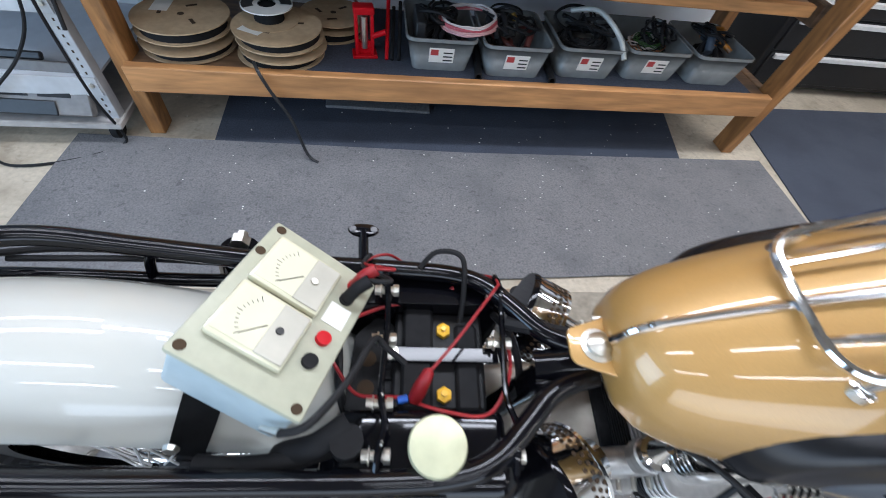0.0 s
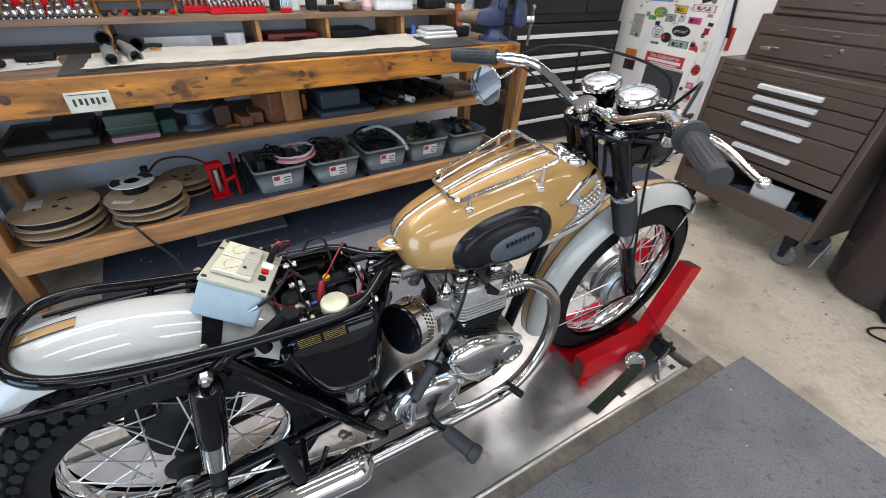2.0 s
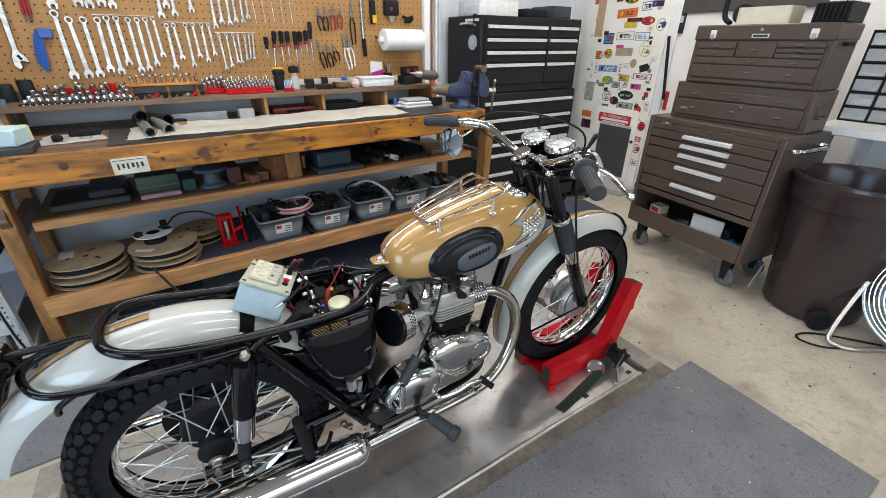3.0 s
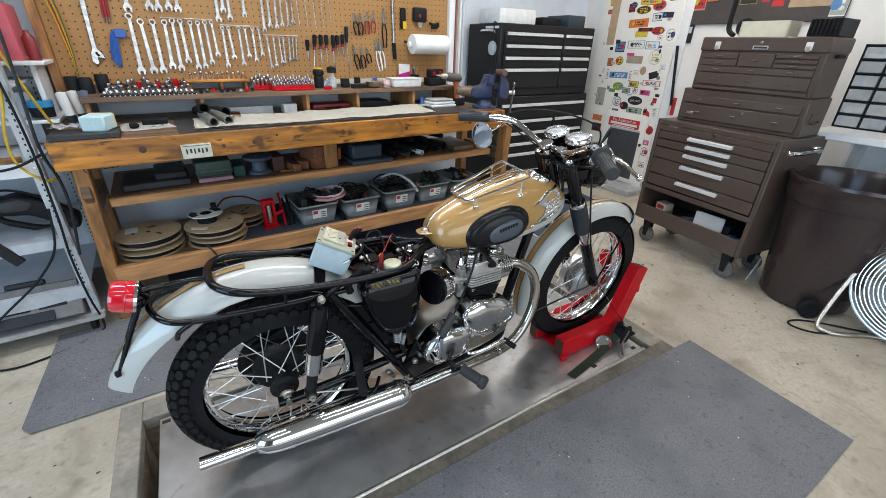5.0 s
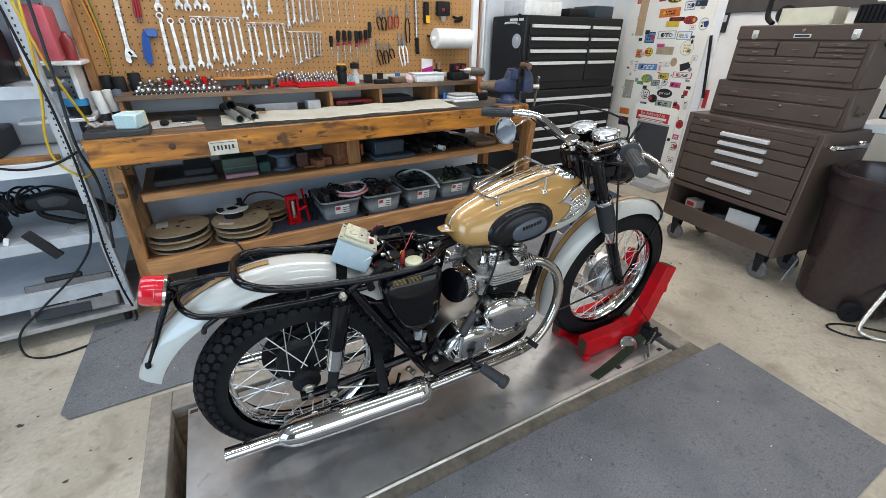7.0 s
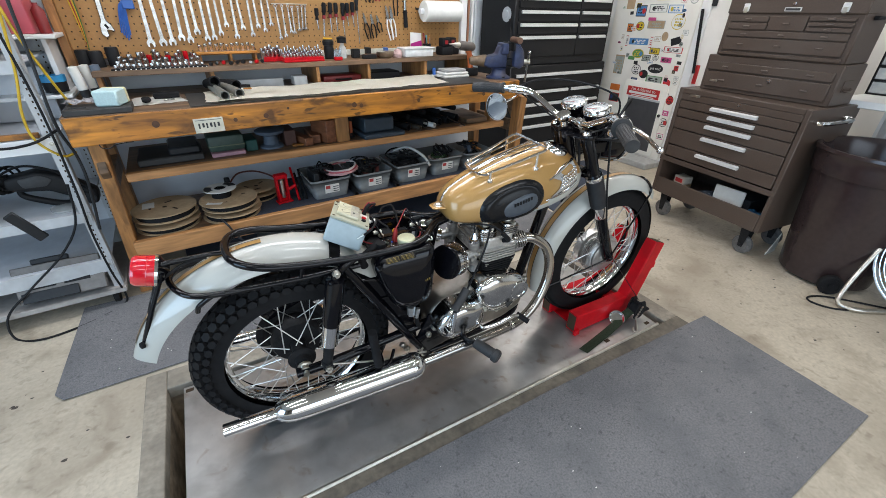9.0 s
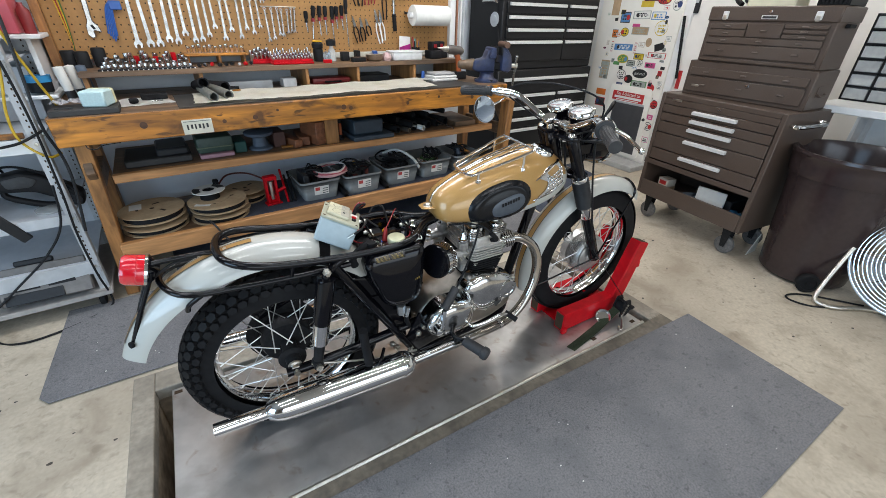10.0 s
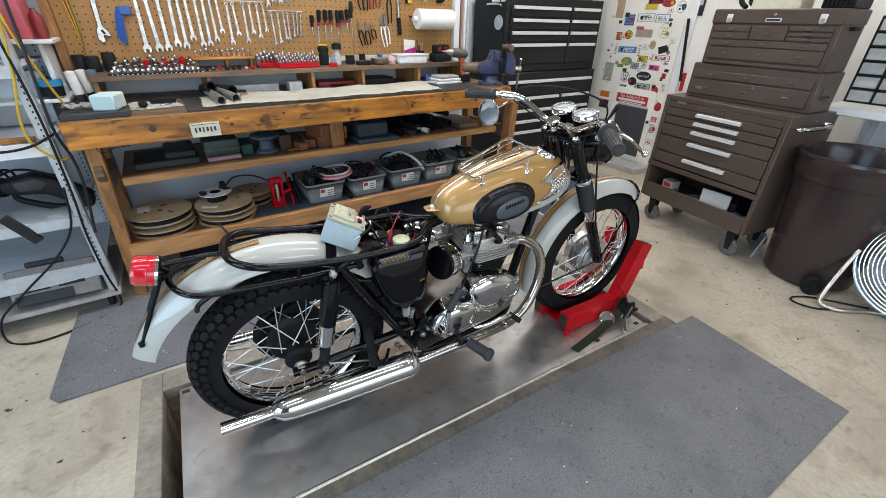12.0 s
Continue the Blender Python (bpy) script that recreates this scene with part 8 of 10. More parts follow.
# apron plate
kept = so_far()
BY0 = 1.105
pl = thing("apron_plate", box(-0.157, -0.034, BY0 - 0.003, BY0 - 0.0004, 0.741, 0.806, 0.001), mat("cream_plate", (0.60, 0.57, 0.46), 0.5), "cream plate with dark marks on the bench apron", "plate")
for i in range(6):
    part("mark", box(-0.140 + i * 0.016, -0.133 + i * 0.016 + 0.002 * (i % 2), BY0 - 0.0042, BY0 - 0.0028, 0.762 + 0.004 * (i % 2), 0.785), INK, pl)
part("plate_border", box(-0.150, -0.041, BY0 - 0.0038, BY0 - 0.0028, 0.797, 0.799), INK, pl)
hookw = thing("wire_hook", tube(bmesh.new(), [(-0.52, BY0 - 0.002, 0.742), (-0.515, BY0 - 0.006, 0.728), (-0.49, BY0 - 0.006, 0.722), (-0.46, BY0 - 0.004, 0.735), (-0.40, BY0 - 0.002, 0.738)], 0.0022, 6), IRON, "bent wire hook under the bench apron", "hook")

# vise
VISE = mat("vise_blue", (0.022, 0.034, 0.085), 0.5, scale=40, var=0.25, bump=0.1, stain=(0.10, 0.08, 0.06), stain_amt=0.5, stain_scale=12)
vise = base("bench_vise", pose(1.715, 1.235, 0.857, 0, 0, -22), "blue steel bench vise bolted to the bench corner", "vise")
part("base", lathe(bmesh.new(), (0, 0, 0), (0, 0, 1), [(0, 0.082), (0.010, 0.082), (0.016, 0.070), (0.022, 0.058), (0.030, 0.050), (0.055, 0.046), (0.066, 0.054), (0.072, 0.0)], 28), VISE, vise)
for a in (0.7, 2.8, 4.9):
    part("base_bolt", lathe(bmesh.new(), (0.072 * math.cos(a), 0.072 * math.sin(a), 0.009), (0, 0, 1), [(0, 0.011), (0.008, 0.011), (0.009, 0.0)], 6), IRON, vise)
part("body", outline_prism(bmesh.new(), round_outline([(-0.115, 0.082), (-0.105, 0.135), (-0.03, 0.150), (-0.012, 0.20), (0.040, 0.20), (0.040, 0.07), (-0.08, 0.066)], 0.014), "y", -0.048, 0.048, 0.012, seg=2), VISE, vise, "chipped blue casting")
part("screw_housing", lathe(bmesh.new(), (-0.205, 0, 0.108), (1, 0, 0), [(0, 0.0), (0, 0.018), (0.012, 0.026), (0.05, 0.030), (0.09, 0.037), (0.11, 0.037)], 20), mat("vise_brown", (0.14, 0.09, 0.05), 0.5, scale=40, var=0.3, bump=0.1), vise, "worn brown screw housing")
part("fixed_jaw", outline_prism(bmesh.new(), round_outline([(-0.008, 0.15), (0.0, 0.215), (0.040, 0.215), (0.040, 0.15)], 0.01), "y", -0.072, 0.072, 0.008, seg=2), VISE, vise)
part("moving_jaw", outline_prism(bmesh.new(), round_outline([(0.082, 0.075), (0.082, 0.215), (0.112, 0.215), (0.150, 0.165), (0.158, 0.085), (0.130, 0.060)], 0.014), "y", -0.068, 0.068, 0.012, seg=2), VISE, vise)
part("jaw_plate", box(0.040, 0.049, -0.074, 0.074, 0.170, 0.219, 0.001), IRON, vise)
part("jaw_plate", box(0.073, 0.082, -0.074, 0.074, 0.170, 0.219, 0.001), IRON, vise)
part("pipe_in_jaws", lathe(bmesh.new(), (0.105, -0.085, 0.232), (0, 1, 0), [(0, 0.014), (0, 0.019), (0.15, 0.019), (0.15, 0.0)], 16), mat("rusty_pipe", (0.16, 0.09, 0.06), 0.6, 0.4, scale=60, var=0.3), vise, "rusty pipe piece lying on the jaws")
part("slide", box(0.03, 0.15, -0.028, 0.028, 0.078, 0.122, 0.005), IRON, vise)
part("screw", lathe(bmesh.new(), (0.150, 0, 0.10), (1, 0, 0), [(0, 0.024), (0.018, 0.024), (0.022, 0.016), (0.045, 0.016), (0.047, 0.020), (0.062, 0.020), (0.064, 0.0)], 16), ZINC, vise)
hd_ = part("handle", rod(bmesh.new(), (0.202, 0.02, -0.03), (0.202, -0.014, 0.155), 0.0075, 10), TOOL, vise, "bright steel handle bar")
bm = bmesh.new()
bmesh.ops.create_uvsphere(bm, u_segments=12, v_segments=8, radius=0.012, matrix=Matrix.Translation((0.202, -0.0145, 0.158)))
part("handle_ball", bm, TOOL, hd_)

settle(kept, TOP_AT)

# ---- lower shelf ----
kept = so_far()
CARD = mat("cardboard", (0.48, 0.35, 0.21), 0.85, scale=50, var=0.1, bump=0.06, stain=(0.28, 0.19, 0.10), stain_amt=0.4, stain_scale=8)
SZ = 0.2045


def reel(cx, cy, z, r, n, gap, label, tilt=0.0, sheet=True):
    t = base("cable_reel", Matrix.Translation((cx, cy, z)) @ pose(0, 0, 0, tilt, 0, 20 * cx * 10), label, "cable reel", "cardboard reels on the lower shelf")
    for i in range(n):
        zz = i * gap
        off = 0.006 * ((i * 5) % 3 - 1)
        f = part("flange", lathe(bmesh.new(), (off, 0, zz), (0, 0, 1), [(0, 0.0), (0, r), (0.004, r), (0.004, 0.0)], 40), CARD, t)
        if i < n - 1:
            part("winding", lathe(bmesh.new(), (off, 0, zz + 0.004), (0, 0, 1), [(0, r * (0.5 if i == 1 else 0.90)), (gap - 0.004, r * (0.5 if i == 1 else 0.88))], 32), CARD if i == 1 else RUBBER, t)
    top = (n - 1) * gap + 0.0042
    for a in (0.6, 2.7, 4.4):
        part("slot", box(-0.018, 0.018, -0.006, 0.006, 0, 0.0006, m=Matrix.Translation((math.cos(a) * r * 0.45, math.sin(a) * r * 0.45, top)) @ pose(0, 0, 0, 0, 0, 40 * a)), HOLE, t)
    part("centre_hole", lathe(bmesh.new(), (0, 0, top), (0, 0, 1), [(0, 0.011), (0.0006, 0.011)], 14), HOLE, t)
    if sheet:
        part("paper_label", box(-0.04, 0.04, -0.028, 0.028, 0, 0.0007, m=Matrix.Translation((-r * 0.42, -r * 0.42, top)) @ pose(0, 0, 0, 0, 0, -10)), PAPER, t)
    return t


reel(-0.40, 1.325, SZ, 0.152, 4, 0.032, "stack of cardboard cable reels with black winding")
reel(-0.085, 1.305, SZ, 0.150, 4, 0.030, "stack of worn cardboard cable reels")
reel(0.085, 1.50, SZ, 0.125, 3, 0.030, "cardboard cable reel behind the stacks", sheet=False)
sp = base("wire_spool", pose(-0.12, 1.345, SZ + 0.0925), "black wire spool with a white printed flange", "wire spool")
part("flange", lathe(bmesh.new(), (0, 0, 0), (0, 0, 1), [(0, 0.0), (0, 0.10), (0.003, 0.10), (0.003, 0)], 30), CARD, sp)
part("winding", lathe(bmesh.new(), (0, 0, 0.003), (0, 0, 1), [(0, 0.05), (0.045, 0.05)], 24), RUBBER, sp)
fl = part("top_flange", lathe(bmesh.new(), (0, 0, 0.048), (0, 0, 1), [(0, 0.030), (0, 0.085), (0.004, 0.085), (0.004, 0.030)], 36, cap=False), PAPER, sp, "white and black printed flange")
for a in (0, 2.6):
    bm = bmesh.new()
    vs = []
    for k in range(9):
        b = a + 1.15 * k / 8
        vs.append([bm.verts.new((math.cos(b) * q, math.sin(b) * q, 0.0527)) for q in (0.045, 0.082)])
    for u, v in zip(vs, vs[1:]):
        bm.faces.new((u[0], v[0], v[1], u[1]))
    part("black_print", bm, INK, fl)
thing("loose_strip", tube(bmesh.new(), [(-0.16, 1.17, 0.235), (-0.14, 1.13, 0.215), (-0.11, 1.118, 0.15), (-0.06, 1.10, 0.06), (-0.02, 1.07, -0.07), (0.02, 1.05, -0.095)], 0.006, 6), CHARCOAL, "dark strip of webbing hanging off the shelf", "strip")
thing("cord", tube(bmesh.new(), [(-0.06, 1.42, 0.34), (0.0, 1.48, 0.37), (0.10, 1.50, 0.36), (0.18, 1.45, 0.33), (0.20, 1.38, 0.31)], 0.005, 6), mat("maroon_cord", (0.10, 0.025, 0.02), 0.5, bump=0), "maroon cord lying over the reels", "cord")
thing("plug", box(-0.085, -0.055, 1.42, 1.45, 0.33, 0.37, 0.005), BLACK_WIRE, "black plug end resting on the reels", "plug")
jk = base("bottle_jack", pose(0.205, 1.315, SZ, 0, 0, 6), "small red steel scissor jack on the lower shelf", "jack")
part("base", box(-0.045, 0.045, -0.03, 0.03, 0, 0.010, 0.002), RED_PAINT, jk)
part("frame", box(-0.033, 0.033, -0.008, 0.008, 0.01, 0.055, 0.002), RED_PAINT, jk)
for s in (-1, 1):
    part("side", box(s * 0.028 - 0.006, s * 0.028 + 0.006, -0.02, 0.02, 0.01, 0.165, 0.002), RED_PAINT, jk)
part("cylinder", rod(bmesh.new(), (0, 0, 0.03), (0, 0, 0.14), 0.014, 14), ZINC, jk)
part("head", box(-0.036, 0.036, -0.024, 0.024, 0.150, 0.175, 0.004), RED_PAINT, jk)
part("handle_socket", rod(bmesh.new(), (0.03, -0.02, 0.08), (0.075, -0.03, 0.10), 0.010, 10), RED_PAINT, jk)
for i, (x, c, h) in enumerate(((0.285, RED_PAINT, 0.16), (0.305, IRON, 0.12), (0.33, RUBBER, 0.14))):
    thing("steel_bar", rod(bmesh.new(), (x, 1.28, SZ + 0.006), (x + 0.01, 1.45, SZ + h), 0.007, 8), c, "dark steel bar leaning on the shelf", "bar", "bars on the lower shelf")

# plastic bins
BINP = clear_plastic("bin_film", (0.25, 0.265, 0.265), 0.82)


def bin_box(x0, x1, y0, label, has_label=True):
    """An open translucent storage bin with tapered walls and a rolled rim."""
    w, d, h = x1 - x0, 0.30, 0.125
    t = base("storage_bin", pose((x0 + x1) / 2, y0 + d / 2, SZ), label, "storage bin", "bins on the lower shelf")
    bm = bmesh.new()
    lo = round_outline([(-w / 2 + 0.022, -d / 2 + 0.02), (w / 2 - 0.022, -d / 2 + 0.02), (w / 2 - 0.022, d / 2 - 0.02), (-w / 2 + 0.022, d / 2 - 0.02)], 0.03)
    hi = round_outline([(-w / 2, -d / 2), (w / 2, -d / 2), (w / 2, d / 2), (-w / 2, d / 2)], 0.035)
    rings = [[bm.verts.new((x * k, y * k, z)) for x, y in pts] for pts, z, k in ((lo, 0, 1), (hi, h, 1), (hi, h, 1.03), (hi, h - 0.012, 1.03), (hi, h - 0.012, 1.0))]
    inner = [[bm.verts.new((x * 0.985, y * 0.985, z)) for x, y in pts] for pts, z in ((hi, h - 0.001), (lo, 0.004))]
    bm.faces.new(rings[0]), bm.faces.new(inner[1])
    n = len(lo)
    for a, b in ((rings[0], rings[1]), (rings[1], rings[2]), (rings[2], rings[3]), (inner[0], inner[1]), (rings[1], inner[0])):
        for i in range(n):
            bm.faces.new((a[i], a[(i + 1) % n], b[(i + 1) % n], b[i]))
    part("tub", bm, BINP, t)
    if has_label:
        lm = Matrix.Translation((0, -d / 2 + 0.0185, 0)) @ Matrix.Rotation(math.atan(0.02 / 0.125), 4, "X")
        lb = part("label", box(-0.045, 0.045, -0.001, 0.0, 0.035, 0.092, m=lm), PAPER, t, "printed white label")
        part("label_print", box(-0.040, -0.012, -0.0018, -0.0008, 0.064, 0.086, m=lm), mat("label_red", (0.45, 0.05, 0.05), 0.6, bump=0), lb)
        for q in range(3):
            part("label_line", box(0.006, 0.040, -0.0018, -0.0008, 0.042 + q * 0.015, 0.047 + q * 0.015, m=lm), INK, lb)
    return t


BINS = [(0.355, 0.605, 1.215), (0.632, 0.885, 1.195), (0.925, 1.185, 1.215), (1.205, 1.465, 1.225), (1.49, 1.735, 1.215)]
for i, (x0, x1, y0) in enumerate(BINS):
    bin_box(x0, x1, y0, "translucent grey plastic bin full of hoses and wire", i < 4)
rnd = random.Random(5)


def coil(cx, cy, z, r, turns, rad, material, nm, label, jig=0.006, tilt=12):
    pts = []
    for k in range(turns * 14):
        a = 6.2832 * k / 14
        pts.append((cx + (r + rnd.uniform(-jig, jig)) * math.cos(a), cy + (r * 0.95 + rnd.uniform(-jig, jig)) * math.sin(a), z + 0.004 * k / 14 + rnd.uniform(-jig, jig) + math.sin(a + 1) * r * math.tan(radians(tilt)) * 0.5))
    return thing(nm, tube(bmesh.new(), pts, rad, 6, 2), material, label, "coil")


for i, c in enumerate((mat("pink_wire", (0.62, 0.34, 0.33), 0.4, bump=0), mat("red_white_wire", (0.50, 0.10, 0.12), 0.4, bump=0), mat("pale_wire", (0.70, 0.62, 0.58), 0.4, bump=0))):
    coil(0.585, 1.335, SZ + 0.135 + 0.007 * i, 0.108 - 0.006 * i, 3, 0.0036, c, "wire_coil", "coil of pink and white wire laid across two bins", 0.004, 8)
def hose_pile(x0, x1, y0, n, mats, r0, r1, label, zt=0.12, up=0.03):
    for i in range(n):
        c = mats[i % len(mats)]
        xa, xb = rnd.uniform(x0 + 0.04, x1 - 0.04), rnd.uniform(x0 + 0.04, x1 - 0.04)
        ya, yb = y0 + rnd.uniform(0.05, 0.12), y0 + rnd.uniform(0.18, 0.25)
        z = SZ + rnd.uniform(0.02, zt)
        pts = [(xa, ya, z), ((xa + xb) / 2 + rnd.uniform(-0.03, 0.03), (ya + yb) / 2, z + rnd.uniform(0.01, up)), (xb, yb, z + rnd.uniform(-0.01, 0.02))]
        thing("hose_piece", tube(bmesh.new(), pts, rnd.uniform(r0, r1), 8, 4), c, label, "hose", "hose pieces in the bins")


hose_pile(0.355, 0.605, 1.215, 9, (RUBBER, IRON, CHARCOAL), 0.008, 0.014, "short length of dark hose in a bin")
hose_pile(0.632, 0.885, 1.195, 12, (RUBBER, IRON, CHARCOAL, mat("maroon_cord", (0.1, 0.025, 0.02), 0.5)), 0.007, 0.012, "short length of dark hose in a bin", 0.13, 0.05)
thing("brass_fitting", rod(bmesh.new(), (0.75, 1.36, SZ + 0.165), (0.765, 1.34, SZ + 0.145), 0.011, 10), mat("brass", (0.55, 0.40, 0.12), 0.3, 1.0), "brass hose fitting lying on the hoses", "fitting")
thing("hose_end", box(0.385, 0.42, 1.25, 1.40, SZ + 0.06, SZ + 0.16, 0.005, m=None), CHARCOAL, "dark grey rubber channel in a bin", "hose")
for r in (0.095, 0.082, 0.07, 0.055):
    coil(1.05, 1.355, SZ + 0.085 + (0.095 - r) * 0.5, r, 3, 0.0065, RUBBER if r != 0.07 else CHARCOAL, "hose_coil", "black rubber hose coiled in a bin", 0.010, 16)
thing("clear_hose", tube(bmesh.new(), [(1.0, 1.42, SZ + 0.17), (1.08, 1.36, SZ + 0.20), (1.15, 1.27, SZ + 0.155), (1.17, 1.20, SZ + 0.10)], 0.0095, 10), mat("pale_hose", (0.56, 0.57, 0.54), 0.4, bump=0), "pale clear hose hanging over the bin rim", "hose")
for i, c in enumerate((mat("green_cord", (0.05, 0.12, 0.03), 0.5), mat("copper_wire", (0.30, 0.13, 0.06), 0.35, 0.6, bump=0), IRON, mat("pale_wire", (0.7, 0.6, 0.58), 0.4), mat("green_cord", (0.05, 0.12, 0.03), 0.5), IRON)):
    coil(1.335 + 0.012 * (i % 3 - 1), 1.36 + 0.01 * (i % 2), SZ + 0.07 + 0.008 * i, 0.078 - 0.007 * i, 3, 0.0026, c, "wire_coil", "tangled bundle of thin coloured wire in a bin", 0.014, 10)
hose_pile(1.49, 1.735, 1.215, 8, (CHARCOAL, mat("slate_rubber", (0.07, 0.09, 0.12), 0.6), WOOD, PAPER, RUBBER), 0.010, 0.018, "odd offcut in a bin", 0.14, 0.05)
def cable_loops(x0, x1, y0, n, label):
    for i in range(n):
        cx, cy = rnd.uniform(x0 + 0.08, x1 - 0.08), y0 + rnd.uniform(0.09, 0.20)
        r, lean, turn = rnd.uniform(0.045, 0.085), rnd.uniform(0.15, 0.8), rnd.uniform(0, 3.1)
        pts = []
        for k in range(11):
            a = 6.2832 * k / 11
            u, v = r * math.cos(a), r * 0.8 * math.sin(a)
            pts.append((cx + u * math.cos(turn) - v * math.sin(turn) * (1 - lean), cy + u * math.sin(turn) + v * math.cos(turn) * (1 - lean), SZ + 0.148 + v * lean * 0.8 + rnd.uniform(-0.006, 0.006)))
        thing("cable_loop", tube(bmesh.new(), pts, rnd.uniform(0.0035, 0.0065), 6, 3, closed=True), (BLACK_WIRE, RUBBER, IRON)[i % 3], label, "cable", "loops of cable in the bins")


for (x0, x1, y0), n in zip(BINS, (5, 7, 8, 6, 5)):
    cable_loops(x0, x1, y0, n, "loop of black cable heaped in a bin")
for x in (0.618, 0.905):
    thing("pipe_offcut", lathe(bmesh.new(), (x, 1.175, SZ + 0.014), (0.12, 1, 0.0), [(0, 0.0095), (0, 0.014), (0.30, 0.014), (0.30, 0.0)], 14, cap=False), IRON, "dark steel pipe lying between the bins", "pipe", "pipes between the bins")

settle(kept, bench_group((0.006, -0.029, 0.107)))

# ---- middle shelf ----
kept = so_far()
MZ = 0.5405
thing("flat_case", box(-0.44, -0.15, 1.29, 1.55, MZ, MZ + 0.035, 0.006), MATBLACK, "flat black case on the middle shelf", "case")
thing("flat_case", box(-0.30, -0.16, 1.30, 1.52, MZ + 0.036, MZ + 0.075, 0.008, m=None), CHARCOAL, "dark folded pouch on the flat case", "pouch")
GREEN_T = mat("dark_green_tin", (0.035, 0.06, 0.045), 0.5, scale=40, var=0.15, bump=0.04)
gt = thing("green_tin", box(-0.12, 0.055, 1.30, 1.48, MZ + 0.022, MZ + 0.105, 0.014, seg=2), GREEN_T, "dark green metal tin on the middle shelf", "tin")
part("lid_seam", box(-0.122, 0.057, 1.298, 1.482, MZ + 0.050, MZ + 0.056, 0.002), mat("olive_edge", (0.12, 0.14, 0.09), 0.5), gt)
thing("pink_folder", box(-0.115, 0.05, 1.285, 1.47, MZ, MZ + 0.020, 0.003), mat("dusty_pink", (0.40, 0.22, 0.25), 0.6), "dusty pink folder under the tin", "folder")
thing("green_box", box(0.06, 0.12, 1.32, 1.48, MZ, MZ + 0.06, 0.004), mat("bottle_green", (0.01, 0.06, 0.05), 0.5), "bottle green box on the middle shelf", "box")
fn = base("black_funnel", pose(0.20, 1.36, MZ), "black flanged rubber boot on the middle shelf", "rubber boot")
part("boot", lathe(bmesh.new(), (0, 0, 0), (0, 0, 1), [(0, 0.0), (0, 0.065), (0.01, 0.062), (0.02, 0.042), (0.065, 0.036), (0.08, 0.075), (0.095, 0.080), (0.10, 0.07), (0.10, 0)], 24), mat("slate_rubber", (0.05, 0.065, 0.085), 0.6, scale=40, var=0.2), fn)
thing("brown_box", box(0.27, 0.335, 1.33, 1.48, MZ, MZ + 0.085, 0.003), mat("dark_maroon", (0.07, 0.028, 0.02), 0.5, scale=20, var=0.2), "dark maroon box on the middle shelf", "box")
BLOCK = mat("red_brown_block", (0.20, 0.075, 0.032), 0.55, scale=9, var=0.35, bump=0.08, stain=(0.10, 0.035, 0.015), stain_amt=0.5, stretch=(5, 0.6, 5))
for x, y, z, w, d, h, ry, rz in ((0.37, 1.36, 0.0, 0.05, 0.20, 0.045, 0, 12), (0.445, 1.40, 0.0, 0.06, 0.22, 0.05, 0, -6), (0.50, 1.34, 0.0, 0.065, 0.16, 0.13, 0, 18)):
    thing("wood_block", box(-w / 2, w / 2, -d / 2, d / 2, 0, h, 0.004, m=Matrix.Translation((x, y, MZ + z + 0.0005)) @ pose(0, 0, 0, 0, ry, rz)), BLOCK, "red-brown wooden block on the middle shelf", "block", "wooden blocks on the middle shelf")
thing("wood_slip", box(0.30, 0.40, 1.285, 1.32, MZ, MZ + 0.012, 0.002), WOOD, "thin strip of wood on the middle shelf", "strip")
bj = base("oil_bottle", pose(0.66, 1.335, MZ), "small black and orange jack on the middle shelf", "jack")
part("body", lathe(bmesh.new(), (0, 0, 0), (0, 0, 1), [(0, 0.03), (0.012, 0.03), (0.014, 0.02), (0.10, 0.018), (0.11, 0.024), (0.135, 0.022), (0.14, 0)], 14), IRON, bj)
part("orange_strip", box(-0.005, 0.012, -0.024, -0.015, 0.03, 0.10, 0.002), mat("orange_plastic", (0.45, 0.11, 0.03), 0.45), bj)
TEAL = mat("teal_case", (0.030, 0.045, 0.060), 0.45, scale=40, var=0.12, bump=0.03)
thing("teal_case", box(0.71, 0.985, 1.215, 1.48, MZ, MZ + 0.028, 0.006), TEAL, "flat teal plastic case on the middle shelf", "case")
thing("teal_case", box(0.73, 0.93, 1.26, 1.50, MZ + 0.029, MZ + 0.115, 0.008), TEAL, "dark teal case stacked on another", "case")
thing("dark_board", box(0.50, 0.56, 1.42, 1.58, MZ, MZ + 0.17, 0.003), WOOD_DK, "dark board stood at the back of the shelf", "board")
for i, (x, y, c, r, L) in enumerate(((1.05, 1.29, IRON, 0.022, 0.40), (1.12, 1.26, ZINC, 0.016, 0.42), (1.18, 1.30, RUBBER, 0.030, 0.40), (1.235, 1.27, PAPER, 0.017, 0.40), (1.30, 1.31, RUBBER, 0.026, 0.38), (1.38, 1.33, IRON, 0.024, 0.40), (1.45, 1.33, RUBBER, 0.03, 0.38))):
    thing("pipe", lathe(bmesh.new(), (x, y, MZ + r + 0.001), (-0.35, 1, 0.02), [(0.0, r * 0.7), (0, r), (L, r), (L, 0.0)], 16, cap=False), c, "pipe offcut lying on the middle shelf", "pipe", "pipes on the middle shelf")
    thing("pipe", lathe(bmesh.new(), (x + 0.05, y + 0.10, MZ + r * 2 + 0.02), (-0.30, 1, 0.02), [(0.0, 0.0), (0, 0.018), (0.3, 0.018), (0.3, 0.0)], 12), (RUBBER, IRON)[i % 2], "dark pipe offcut in a pile", "pipe", "pipes on the middle shelf") if i % 2 == 0 else None
